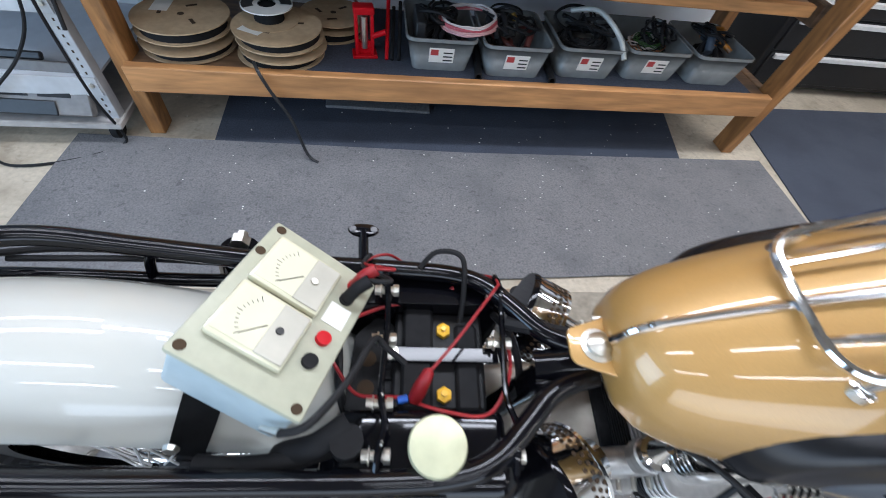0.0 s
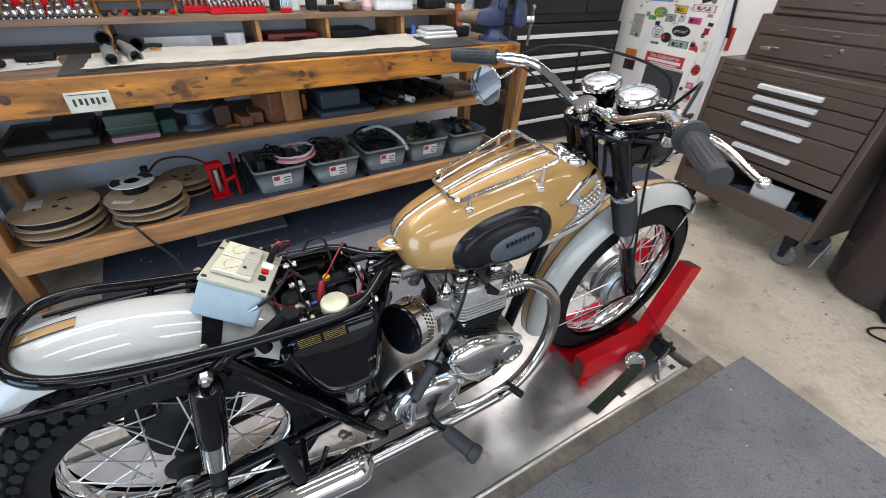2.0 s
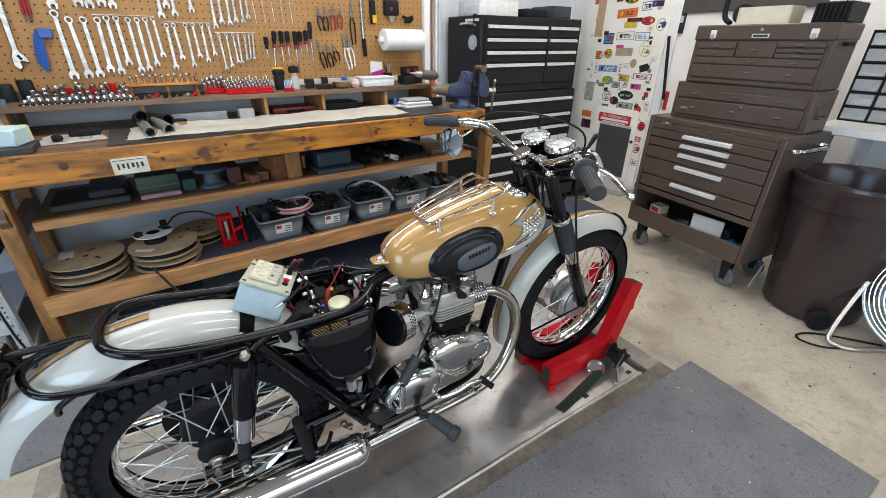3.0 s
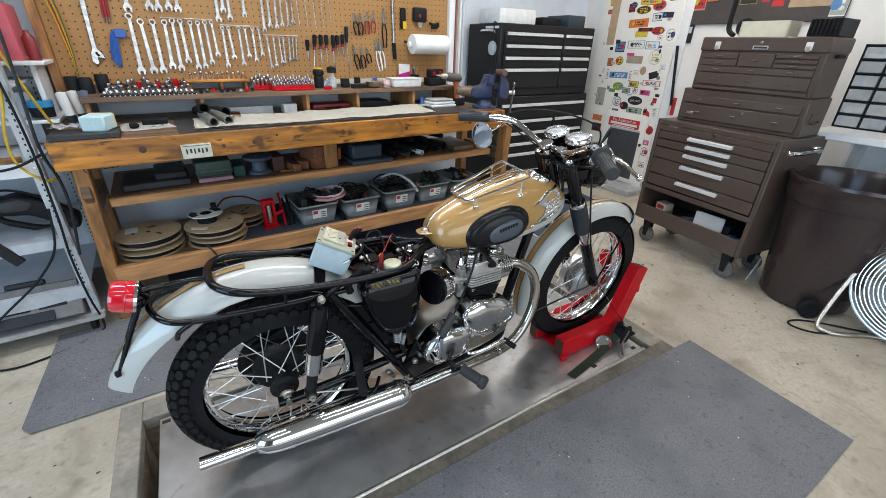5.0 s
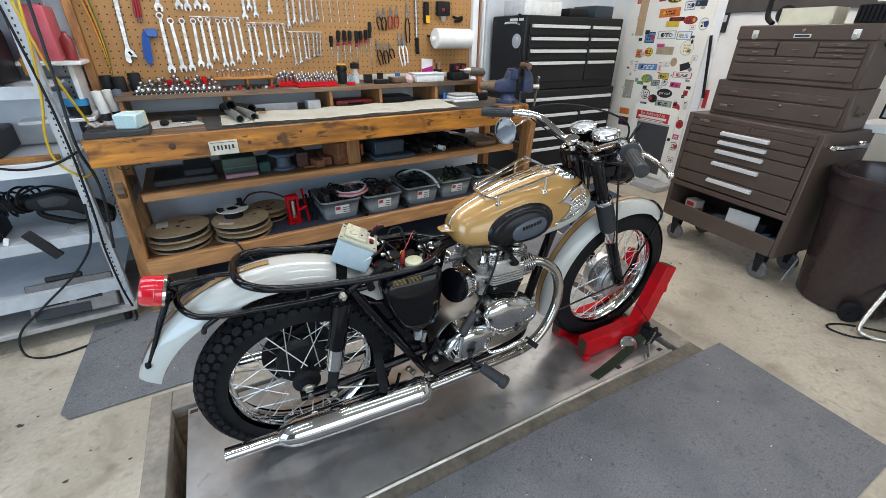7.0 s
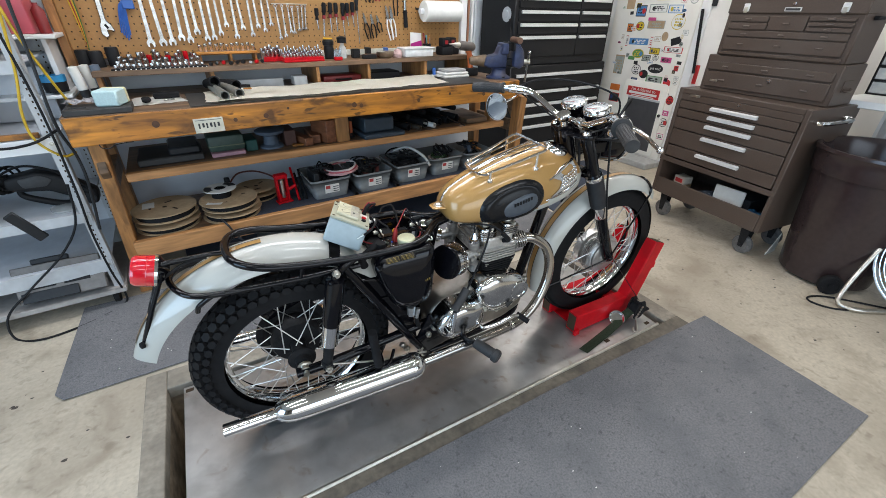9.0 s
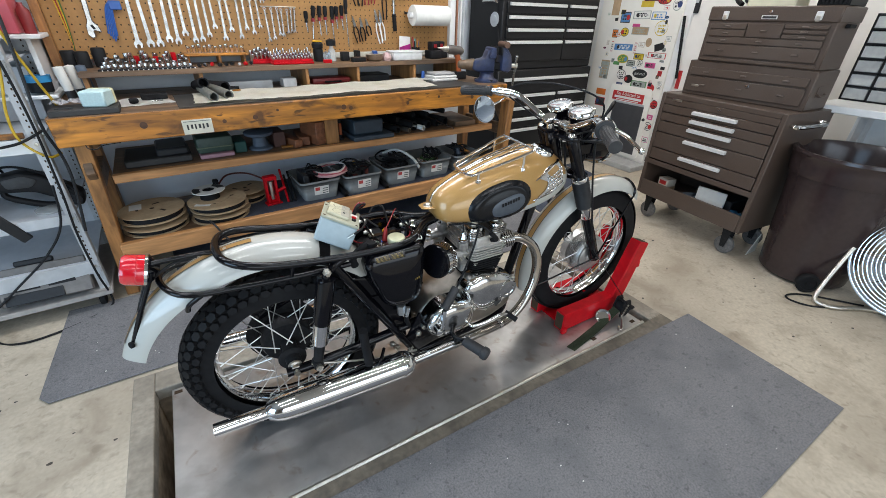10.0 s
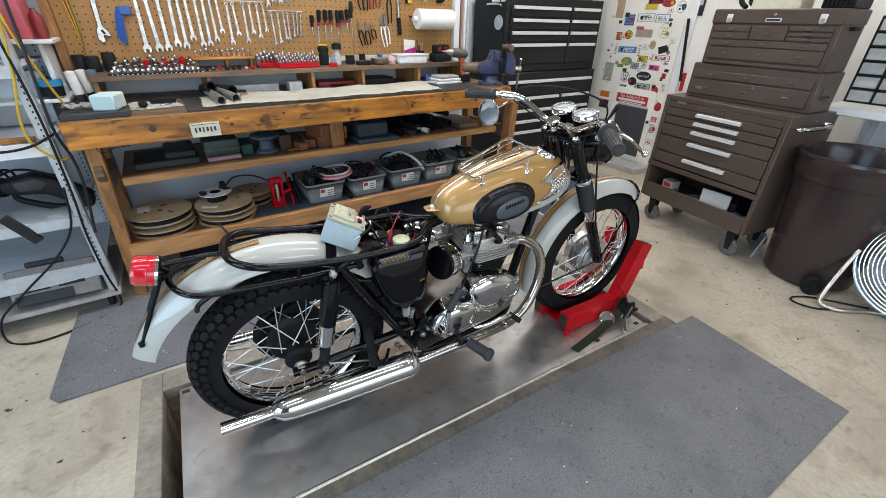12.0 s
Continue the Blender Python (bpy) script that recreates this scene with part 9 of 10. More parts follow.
thing("steel_rod", rod(bmesh.new(), (1.43, 1.19, MZ + 0.01), (1.34, 1.42, MZ + 0.06), 0.005, 8), TOOL, "thin bright rod poking off the shelf", "rod")
thing("wood_offcut", box(1.50, 1.68, 1.27, 1.55, MZ, MZ + 0.03, 0.003), WOOD_DK, "dark wood offcuts on the middle shelf", "offcut")
settle(kept, bench_group((0.005, -0.052, 0.107)))
thing("rubber_slab", box(0.025, 0.487, 1.352, 1.50, 0.0072, 0.022, 0.003), CARPET, "grey slab on the carpet under the bench", "slab")

# grit on the carpets
bm = bmesh.new()
rg = random.Random(11)
for i in range(170):
    x, y = (rg.uniform(-0.75, 1.9), rg.uniform(0.5, 1.4)) if i % 9 else (rg.uniform(-0.3, 1.9), rg.uniform(-1.1, -0.46))
    s = rg.uniform(0.0008, 0.0026)
    z = 0.0115 if y > 0 else 0.0072
    bx(bm, x - s, x + s, y - s * 0.6, y + s * 0.6, z, z + s * 0.8)
thing("grit", bm, PAPER, "pale crumbs and lint scattered on the carpets", "grit", kind="stuff")
bm = bmesh.new()
for i in range(150):
    x, y = rg.uniform(-1.6, 2.6), rg.uniform(-1.0, 1.0)
    if -0.9 < x < 2.02 and (y > 0.4 or y < -0.42) or -0.6 < x < 1.75 and -0.4 < y < 0.41:
        continue
    r = rg.uniform(0.003, 0.011)
    v = [bm.verts.new((x + r * (1 + 0.3 * math.sin(3 * a + i)) * math.cos(a), y + r * 0.7 * math.sin(a), 0.0006)) for a in [6.2832 * k / 9 for k in range(9)]]
    bm.faces.new(v)
thing("oil_spot", bm, mat("oil_stain", (0.06, 0.05, 0.04), 0.5, bump=0), "small dark oil spots on the concrete", "stain", kind="stuff")

# ---- grey metal shelving on the left ----
kept = so_far()
RACK_AT = Matrix.Translation((-1.02, 1.14, 0)) @ pose(0, 0, 0, 0, 0, 2.6) @ Matrix.Diagonal((1, 1.1, 1.067, 1)) @ Matrix.Translation((1.0, -1.1, 0))
SX0, SX1, SY0, SY1 = -1.95, -0.64, 1.02, 1.52
shelf = base("metal_shelving", pose(0, 0, 0), "grey slotted-angle metal shelving unit on casters", "shelving")
PANEL = mat("shelf_panel", (0.60, 0.63, 0.67), 0.5, scale=20, var=0.06, bump=0.03, stain=(0.45, 0.46, 0.48), stain_amt=0.4, stain_scale=4)


def angle_post(x, y, sx, sy):
    bm = bmesh.new()
    bx(bm, min(x, x + 0.038 * sx), max(x, x + 0.038 * sx), y - 0.0015, y + 0.0015, 0.09, 1.95)
    bx(bm, x - 0.0015, x + 0.0015, min(y, y + 0.038 * sy), max(y, y + 0.038 * sy), 0.09, 1.95)
    p = part("post", bm, GREY_METAL, shelf, "slotted grey angle post")
    bm = bmesh.new()
    for k in range(80):
        z = 0.12 + k * 0.0225
        bx(bm, x + sx * 0.019 - 0.0028, x + sx * 0.019 + 0.0028, y - 0.0022, y + 0.0022, z, z + 0.0085)
    tagged(part("slot", bm, HOLE, p), kind="stuff")
    return p


for x, sx in ((SX0, 1), (SX1, -1)):
    for y, sy in ((SY0, 1), (SY1, -1)):
        angle_post(x, y, sx, sy)
part("base_board", box(SX0 - 0.03, SX1 + 0.01, SY0 - 0.03, SY1, 0.072, 0.098, 0.004), mat("grey_board", (0.34, 0.32, 0.30), 0.7, scale=30, var=0.15, bump=0.08), shelf, "worn grey base board")
for z, h, mm in ((0.185, 0.062, GREY_METAL), (0.435, 0.045, GREY_METAL), (0.745, 0.055, WHITE), (1.03, 0.045, GREY_METAL), (1.36, 0.04, GREY_METAL)):
    part("front_rail", box(SX0 + 0.002, SX1 - 0.002, SY0 - 0.008, SY0 - 0.003, z, z + h, 0.001), mm, shelf)
    part("shelf_deck", box(SX0 + 0.004, SX1 - 0.004, SY0 + 0.004, SY1 - 0.004, z + h - 0.012, z + h - 0.004), PANEL, shelf)
    part("rail_bolt", lathe(bmesh.new(), (SX1 - 0.02, SY0 - 0.008, z + h * 0.6), (0, -1, 0), [(0, 0.008), (0.006, 0.007), (0.007, 0)], 8), ZINC, shelf)
part("wood_strip", box(SX0, SX1 - 0.05, SY0 + 0.0, SY0 + 0.02, 0.802, 0.822, 0.002), WOOD, shelf)
part("back_panel", box(SX0, SX1, SY1 + 0.002, SY1 + 0.006, 0.1, 1.95), PANEL, shelf)
for x in (SX0 + 0.05, SX1 - 0.05):
    for y in (SY0 + 0.03, SY1 - 0.05):
        part("caster", lathe(bmesh.new(), (x - 0.014, y, 0.034), (1, 0, 0), [(0, 0.022), (0.003, 0.034), (0.025, 0.034), (0.028, 0.022)], 16), RUBBER, shelf)

# things on the shelving
chg = base("charger_panel", Matrix.Translation((-0.855, 1.01, 0.115)) @ pose(0, 0, 0, 62, 0, -2), "grey charger panel leaning on the shelving base", "charger")
part("panel", box(-0.165, 0.165, 0.0, 0.16, 0, 0.028, 0.004), mat("charger_grey", (0.15, 0.14, 0.13), 0.5, scale=40, var=0.15), chg)
for i in range(2):
    part("grille", box(-0.12 + i * 0.13, -0.02 + i * 0.13, 0.055, 0.125, 0.028, 0.030), IRON, chg)
    part("caution_mark", outline_prism(bmesh.new(), [(-0.10 + i * 0.13, 0.07), (-0.06 + i * 0.13, 0.07), (-0.08 + i * 0.13, 0.10)], "z", 0.030, 0.0312), CHARCOAL, chg)
    for q in range(3):
        part("text_bar", box(-0.055 + i * 0.13 + q * 0.012, -0.046 + i * 0.13 + q * 0.012, 0.085 + 0.004 * (q % 2), 0.105, 0.030, 0.031), PAPER, chg)
part("lower_edge", box(-0.15, 0.06, 0.0, 0.045, 0.028, 0.034, 0.003), CHARCOAL, chg)
part("handle", box(-0.09, 0.05, 0.16, 0.185, 0.004, 0.022, 0.005), CHARCOAL, chg)
L2 = 0.4765
tr = base("hedge_trimmer", pose(-0.885, 1.22, L2), "black handheld power tool with its cord wound round it", "power tool")
body = part("body", outline_prism(bmesh.new(), round_outline([(-0.02, 0.155), (0.10, 0.175), (0.17, 0.150), (0.285, 0.055), (0.275, 0.0), (0.235, 0.0), (0.20, 0.035), (0.12, 0.085), (0.03, 0.095), (-0.02, 0.11)], 0.018), "y", -0.105, -0.025, 0.014, seg=3), BLACK_WIRE, tr)
part("grip_panel", outline_prism(bmesh.new(), round_outline([(0.03, 0.150), (0.11, 0.160), (0.15, 0.135), (0.12, 0.110), (0.04, 0.112)], 0.012), "y", -0.109, -0.104, 0.002), RUBBER_GREY, body, "grey moulded panel")
part("front_cap", outline_prism(bmesh.new(), round_outline([(0.20, 0.085), (0.275, 0.035), (0.268, 0.008), (0.24, 0.010), (0.19, 0.055)], 0.010), "y", -0.110, -0.104, 0.002), CHARCOAL, body)
part("handle", tube(bmesh.new(), [(0.02, -0.065, 0.11), (0.015, -0.065, 0.075), (0.06, -0.065, 0.045), (0.14, -0.065, 0.012), (0.20, -0.065, 0.010), (0.24, -0.065, 0.010)], (0.012, 0.016), 10), BLACK_WIRE, tr)
part("blade_cover", tube(bmesh.new(), [(-0.34, -0.05, 0.085), (-0.20, -0.055, 0.105), (-0.08, -0.06, 0.130), (0.0, -0.06, 0.140)], (0.016, 0.028), 10), BLACK_WIRE, tr)
for k in range(9):
    r = 0.040 + 0.012 * ((k * 5) % 3) / 2
    part("cord_turn", tube(bmesh.new(), [(-0.17 + 0.021 * k + 0.028 * math.cos(a * 0.785 + k), -0.06 + (r + 0.012) * math.sin(a * 0.785 + 0.4 * k), 0.118 + 0.004 * k + r * math.cos(a * 0.785 + 0.4 * k)) for a in range(8)], 0.0052, 6, 3, closed=True), BLACK_WIRE, tr)
part("cord_loop", tube(bmesh.new(), [(-0.04, -0.06, 0.16), (0.05, -0.07, 0.195), (0.14, -0.085, 0.175), (0.22, -0.10, 0.12), (0.26, -0.10, 0.07)], 0.005, 6), BLACK_WIRE, tr)
for dx, dz in ((-0.15, 0.030), (-0.10, 0.026)):
    part("cord_tail", tube(bmesh.new(), [(-0.14, -0.10, 0.10), (-0.15 + dx * 0.1, -0.14, 0.085), (dx - 0.01, -0.17, 0.05), (dx, -0.178, dz)], 0.0028, 6), BLACK_WIRE, tr)
    part("white_plug", box(-0.009, 0.009, -0.006, 0.006, -0.016, 0.016, 0.002, m=Matrix.Translation((dx, -0.18, 0.016)) @ pose(0, 0, 0, 0, 25, 0)), PAPER, tr)
rem = thing("remote", box(-0.022, 0.022, -0.006, 0.006, -0.075, 0.075, 0.004, m=Matrix.Translation((-0.865, 1.008, 0.465)) @ pose(0, 0, 0, 8, -28, 0)), CHARCOAL, "dark grey remote pendant hanging on the shelf rail", "remote")
bc = base("battery_pack", pose(-1.075, 1.16, L2), "black battery pack with a yellow label", "battery")
part("body", box(-0.10, 0.06, -0.09, 0.09, 0, 0.10, 0.010, seg=2), BLACK_WIRE, bc)
part("yellow_label", box(-0.04, 0.045, -0.0925, -0.089, 0.03, 0.05), mat("label_yellow", (0.6, 0.55, 0.1), 0.5), bc)
part("white_label", box(-0.04, 0.045, -0.0925, -0.089, 0.052, 0.085), PAPER, bc)
thing("glass_lid", lathe(bmesh.new(), (-0.735, 1.12, L2), (0, 0, 1), [(0, 0.0), (0, 0.058), (0.008, 0.06), (0.012, 0.05), (0.016, 0)], 28), clear_plastic("clear_jar", (0.7, 0.72, 0.7), 0.45), "clear round lid on the shelf", "lid")
L3 = 0.8
thing("dark_box", box(-1.16, -0.90, 1.10, 1.40, 0.802, 0.90, 0.008), CHARCOAL, "dark box on the white shelf", "box")
thing("sheet", box(-1.9, -0.66, 1.40, 1.42, 0.80, 1.02, 0.002), PANEL, "blue-grey panel behind the white shelf", "panel")
mc = base("black_machine", pose(-0.92, 1.16, 1.075), "black machine with a clear window on the shelving", "machine")
part("body", box(-0.25, 0.14, -0.10, 0.18, 0, 0.19, 0.012, seg=2), BLACK_WIRE, mc)
part("window", box(-0.20, 0.11, -0.104, -0.099, 0.09, 0.17, 0.003), mat("grey_window", (0.35, 0.38, 0.40), 0.15, bump=0), mc)
for k in range(4):
    part("knob", lathe(bmesh.new(), (-0.14 + k * 0.07, -0.10, 0.04), (0, -1, 0), [(0, 0.018), (0.014, 0.016), (0.016, 0)], 12), RUBBER, mc)
settle(kept, RACK_AT)
# small white wall shelf with a red case
kept = so_far()
ws = base("wall_shelf", pose(-0.64, 1.62, 1.10), "white wall shelf beside the pegboard", "shelf")
part("board", box(-0.20, 0.05, -0.10, 0.28, 0, 0.018, 0.003), WHITE, ws)
part("side", box(-0.012, 0.008, -0.06, 0.28, -0.24, 0.0, 0.003), WHITE, ws)
part("lower_board", box(-0.25, 0.03, -0.12, 0.26, -0.245, -0.228, 0.003), WHITE, ws)
part("back", box(-0.25, 0.03, 0.262, 0.272, -0.24, 0.0), PANEL, ws)
PINK = mat("pink_plastic", (0.55, 0.10, 0.13), 0.35, scale=20, var=0.08, bump=0)
thing("red_organizer", box(-0.74, -0.655, 1.545, 1.75, 1.1185, 1.34, 0.008, seg=2), PINK, "pink-red plastic case stood on the wall shelf", "case")
thing("crimson_organizer", box(-0.80, -0.745, 1.56, 1.75, 1.1185, 1.33, 0.006), mat("crimson", (0.35, 0.01, 0.04), 0.35, bump=0), "crimson case stood on the wall shelf", "case")
thing("crimson_bottle", lathe(bmesh.new(), (-0.625, 1.60, 1.1185), (0, 0, 1), [(0, 0), (0, 0.022), (0.09, 0.024), (0.11, 0.01), (0.12, 0.01), (0.12, 0)], 14), mat("dark_red", (0.22, 0.02, 0.02), 0.4), "dark red bottle on the wall shelf", "bottle")
thing("amber_jar", lathe(bmesh.new(), (-0.72, 1.30, 1.076), (0, 0, 1), [(0, 0), (0, 0.028), (0.06, 0.03), (0.07, 0.02), (0.085, 0.02), (0.085, 0)], 16), mat("amber", (0.38, 0.16, 0.03), 0.25, bump=0), "amber plastic jar on the shelving", "jar")
settle(kept, bench_group((0.011, -0.061, 0.103)))
# cables hanging on the post
kept = so_far()
YC = mat("yellow_cord", (0.55, 0.36, 0.02), 0.5)
thing("extension_cord", tube(bmesh.new(), [(-0.60, 1.0, 1.60), (-0.62, 0.99, 1.30), (-0.66, 0.99, 1.05), (-0.70, 0.99, 0.90), (-0.70, 0.995, 0.80), (-0.64, 1.0, 0.73), (-0.60, 1.04, 0.73)], 0.005, 8), YC, "yellow extension cord hanging on the shelving post", "cord")
thing("extension_cord", tube(bmesh.new(), [(-0.66, 1.0, 1.60), (-0.62, 0.99, 1.22), (-0.58, 1.02, 1.02), (-0.56, 1.10, 0.90), (-0.58, 1.2, 0.87)], 0.005, 8), YC, "yellow extension cord trailing to the bench", "cord")
thing("power_cord", tube(bmesh.new(), [(-0.70, 1.0, 1.55), (-0.66, 0.99, 1.20), (-0.64, 0.985, 0.90), (-0.645, 0.98, 0.60), (-0.66, 0.985, 0.40), (-0.655, 0.98, 0.20), (-0.645, 1.0, 0.06), (-0.66, 1.0, 0.008), (-0.72, 0.95, 0.006), (-0.84, 0.90, 0.006), (-0.98, 0.885, 0.006), (-1.08, 0.95, 0.006), (-1.07, 0.98, 0.10), (-0.95, 0.99, 0.20), (-0.80, 0.99, 0.32), (-0.70, 0.985, 0.45), (-0.665, 0.985, 0.62)], 0.0048, 8), BLACK_WIRE, "black power cord looping over the floor", "cord")
thing("power_cord", tube(bmesh.new(), [(-1.10, 0.99, 1.0), (-1.0, 0.985, 0.86), (-0.85, 0.985, 0.79), (-0.72, 0.985, 0.79), (-0.62, 1.0, 0.83)], 0.005, 8), BLACK_WIRE, "black cord sagging across the shelving", "cord")
thing("power_cord", tube(bmesh.new(), [(-0.58, 1.0, 1.55), (-0.60, 0.985, 1.10), (-0.615, 0.985, 0.86), (-0.60, 1.02, 0.72), (-0.60, 1.01, 0.60), (-0.63, 1.0, 0.40)], 0.006, 8), CHARCOAL, "grey cord hanging beside the bench end", "cord")

settle(kept, RACK_AT)

# ---- door stickers ----
kept = so_far()
DX = XE - 0.0452
LP = mat("step_grey", (0.40, 0.40, 0.39), 0.7, scale=30, var=0.12, bump=0.1)
slab("door_step", box(3.56, XE - 0.05, 0.96, 1.92, 0.0, 0.05, 0.006), LP, "grey concrete step below the door", "step")
flap = part("pet_flap_frame", outline_prism(bmesh.new(), round_outline([(1.07, 0.06), (1.52, 0.06), (1.52, 0.69), (1.07, 0.69)], 0.04), "x", DX - 0.016, DX, 0.006), DOOR_WARM_LIT, door, "white plastic pet flap frame")
part("pet_flap", box(DX - 0.020, DX - 0.0155, 1.115, 1.445, 0.10, 0.535, 0.002), mat("smoke_flap", (0.07, 0.07, 0.075), 0.35, scale=20, var=0.1), flap, "dark smoke-grey flap")
part("flap_bar", box(DX - 0.022, DX - 0.0155, 1.115, 1.445, 0.535, 0.552, 0.002), GREY_METAL, flap)
part("flap_knob", lathe(bmesh.new(), (DX - 0.016, 1.092, 0.43), (-1, 0, 0), [(0, 0.014), (0.010, 0.012), (0.012, 0)], 14), INK, flap)
INKS = [mat("stk_red", (0.50, 0.03, 0.03), 0.45, bump=0), mat("stk_navy", (0.03, 0.05, 0.16), 0.45, bump=0), mat("stk_black", (0.02, 0.02, 0.02), 0.45, bump=0), mat("stk_yellow", (0.62, 0.46, 0.04), 0.45, bump=0), mat("stk_green", (0.10, 0.28, 0.09), 0.45, bump=0), mat("stk_blue", (0.10, 0.25, 0.50), 0.45, bump=0), mat("stk_orange", (0.62, 0.17, 0.03), 0.45, bump=0), mat("stk_tan", (0.42, 0.30, 0.18), 0.5, bump=0), mat("stk_grey", (0.35, 0.38, 0.34), 0.5, bump=0), mat("stk_pink", (0.60, 0.08, 0.25), 0.5, bump=0), PAPER]


prints = random.Random(5)


def sticker(y, z, w, h, c, d=None, shape="r", turn=0.0, bars=2, parent=None, x=None):
    """A flat decal, with a border shape and bars for its unreadable print. w along y, h along z."""
    xx = DX if x is None else x
    bm = bmesh.new()

    def add(u0, v0, ww, hh, lift, mi, ell):
        n = 18 if ell else 4
        vs = []
        for k in range(n):
            a = 6.2832 * (k + 0.5) / n
            u, v = (math.cos(a) * ww / 2, math.sin(a) * hh / 2) if ell else ((ww / 2, hh / 2), (-ww / 2, hh / 2), (-ww / 2, -hh / 2), (ww / 2, -hh / 2))[k]
            u, v = u0 + u, v0 + v
            cs, sn = math.cos(turn), math.sin(turn)
            vs.append(bm.verts.new((xx - lift, y - (u * cs - v * sn), z + u * sn + v * cs)))
        bm.faces.new(vs).material_index = mi
    add(0, 0, w, h, 0.0006, 0, shape == "e")
    if d is not None:
        rim = prints.uniform(0.88, 0.95)
        add(0, 0, w * rim, h * (rim - 0.06), 0.0010, 1, shape == "e")
        third = prints.choice((0, 0, 2))
        rows = bars + prints.randrange(2)
        for k in range(rows):
            v = h * (0.26 - 0.56 * (k + 0.5) / rows)
            wide = w * prints.uniform(0.45, 0.72)
            n = prints.randrange(2, 6)
            for q in range(n):
                add(-wide / 2 + wide * (q + 0.5) / n, v, wide / n * prints.uniform(0.5, 0.92), h * 0.34 / rows * prints.uniform(0.7, 1.4), 0.0014, third, prints.random() < 0.3)
        if w > 0.07 and prints.random() < 0.5:
            add(prints.choice((-1, 1)) * w * 0.26, 0, h * 0.42, h * 0.50, 0.0017, 3, True)
    return part("sticker", bm, [INKS[c], INKS[d if d is not None else c], INKS[2], INKS[prints.choice((0, 1, 5, 3, 2))]], parent or door)


SGX = DX - 0.0165
sticker(1.305, 0.596, 0.335, 0.080, 0, None, turn=-0.01, x=SGX)
words("sticker_words", "I'm Addicted to", 0.040, Matrix.Translation((SGX - 0.0012, 1.305, 0.616)) @ Matrix(((0, 0, -1, 0), (-1, 0, 0, 0), (0, 1, 0, 0), (0, 0, 0, 1))), PAPER, door, 0.0002)
sticker(1.305, 0.586, 0.29, 0.020, 10, turn=-0.01, x=SGX - 0.0006)
sticker(1.305, 0.565, 0.24, 0.007, 10, turn=-0.01, x=SGX - 0.0006)
sticker(1.38, 1.42, 0.19, 0.065, 6, 6, turn=0.05)
sticker(1.30, 1.37, 0.14, 0.03, 0, 2)
sticker(1.33, 1.335, 0.12, 0.045, 3, 3)
sticker(1.18, 1.36, 0.12, 0.06, 2, 0, "e")
sticker(1.36, 1.255, 0.17, 0.062, 8, 10, turn=0.02)
sticker(1.20, 1.25, 0.13, 0.06, 5, 10)
sticker(1.52, 1.235, 0.10, 0.085, 2, 5)
sticker(1.395, 1.175, 0.075, 0.025, 9)
sticker(1.345, 1.135, 0.165, 0.062, 8, 7)
sticker(1.50, 1.12, 0.085, 0.072, 2, 3, "e")
sticker(1.60, 1.105, 0.06, 0.065, 2, 6)
sticker(1.15, 1.16, 0.12, 0.115, 3, 10, "e")
sticker(1.06, 1.33, 0.08, 0.09, 8, 10, "e")
sticker(1.48, 1.0, 0.22, 0.062, 10, 5, turn=0.02)
for yy in (1.605, 1.355):
    sticker(yy, 1.0, 0.026, 0.085, 0, 10, x=DX - 0.0004)
sticker(1.30, 1.03, 0.06, 0.04, 7, 10)
sticker(1.235, 1.05, 0.06, 0.07, 7, None, "e")
sticker(1.13, 1.02, 0.08, 0.055, 2, None, turn=0.3)
sticker(1.30, 0.935, 0.10, 0.05, 2, 3)
sticker(1.13, 0.955, 0.17, 0.045, 0, 10)
sticker(1.46, 0.905, 0.12, 0.075, 3, 4, "e")
sticker(1.52, 0.865, 0.07, 0.03, 4)
sticker(1.365, 0.875, 0.085, 0.05, 2, 8)
sticker(1.275, 0.885, 0.06, 0.055, 2, 10, "e")
sticker(1.17, 0.875, 0.11, 0.05, 10, 9)
sticker(1.44, 0.775, 0.095, 0.085, 2, 10, "e")
sticker(1.355, 0.745, 0.09, 0.07, 2, 2, "e")
sticker(1.25, 0.800, 0.15, 0.075, 2, None, "e")
words("sticker_words", "got roc?", 0.032, Matrix.Translation((DX - 0.0012, 1.25, 0.800)) @ Matrix(((0, 0, -1, 0), (-1, 0, 0, 0), (0, 1, 0, 0), (0, 0, 0, 1))), PAPER, door, 0.0002)
sticker(1.44, 0.69, 0.07, 0.035, 8, 1)
sticker(1.24, 0.712, 0.16, 0.058, 4, 8)
sticker(1.11, 0.695, 0.07, 0.07, 0, None, "e")
sticker(1.36, 0.665, 0.06, 0.016, 0)
sticker(1.305, 0.660, 0.05, 0.016, 4)
sticker(1.255, 0.655, 0.05, 0.016, 5)
sticker(1.085, 0.60, 0.06, 0.055, 2, 10, "e")
sticker(1.04, 0.57, 0.07, 0.075, 2, 0, "e")
sticker(1.06, 0.82, 0.045, 0.05, 10, 0)
sticker(1.64, 0.80, 0.10, 0.16, 7, 8, bars=3)
sticker(1.63, 0.60, 0.11, 0.055, 6, 6)
sticker(1.62, 0.51, 0.11, 0.08, 0, 2)
sticker(1.045, 0.46, 0.06, 0.05, 10, 9)
sticker(1.045, 0.38, 0.075, 0.075, 2, 10, "e")
sticker(1.04, 0.26, 0.06, 0.05, 9, 10)
rs = random.Random(21)
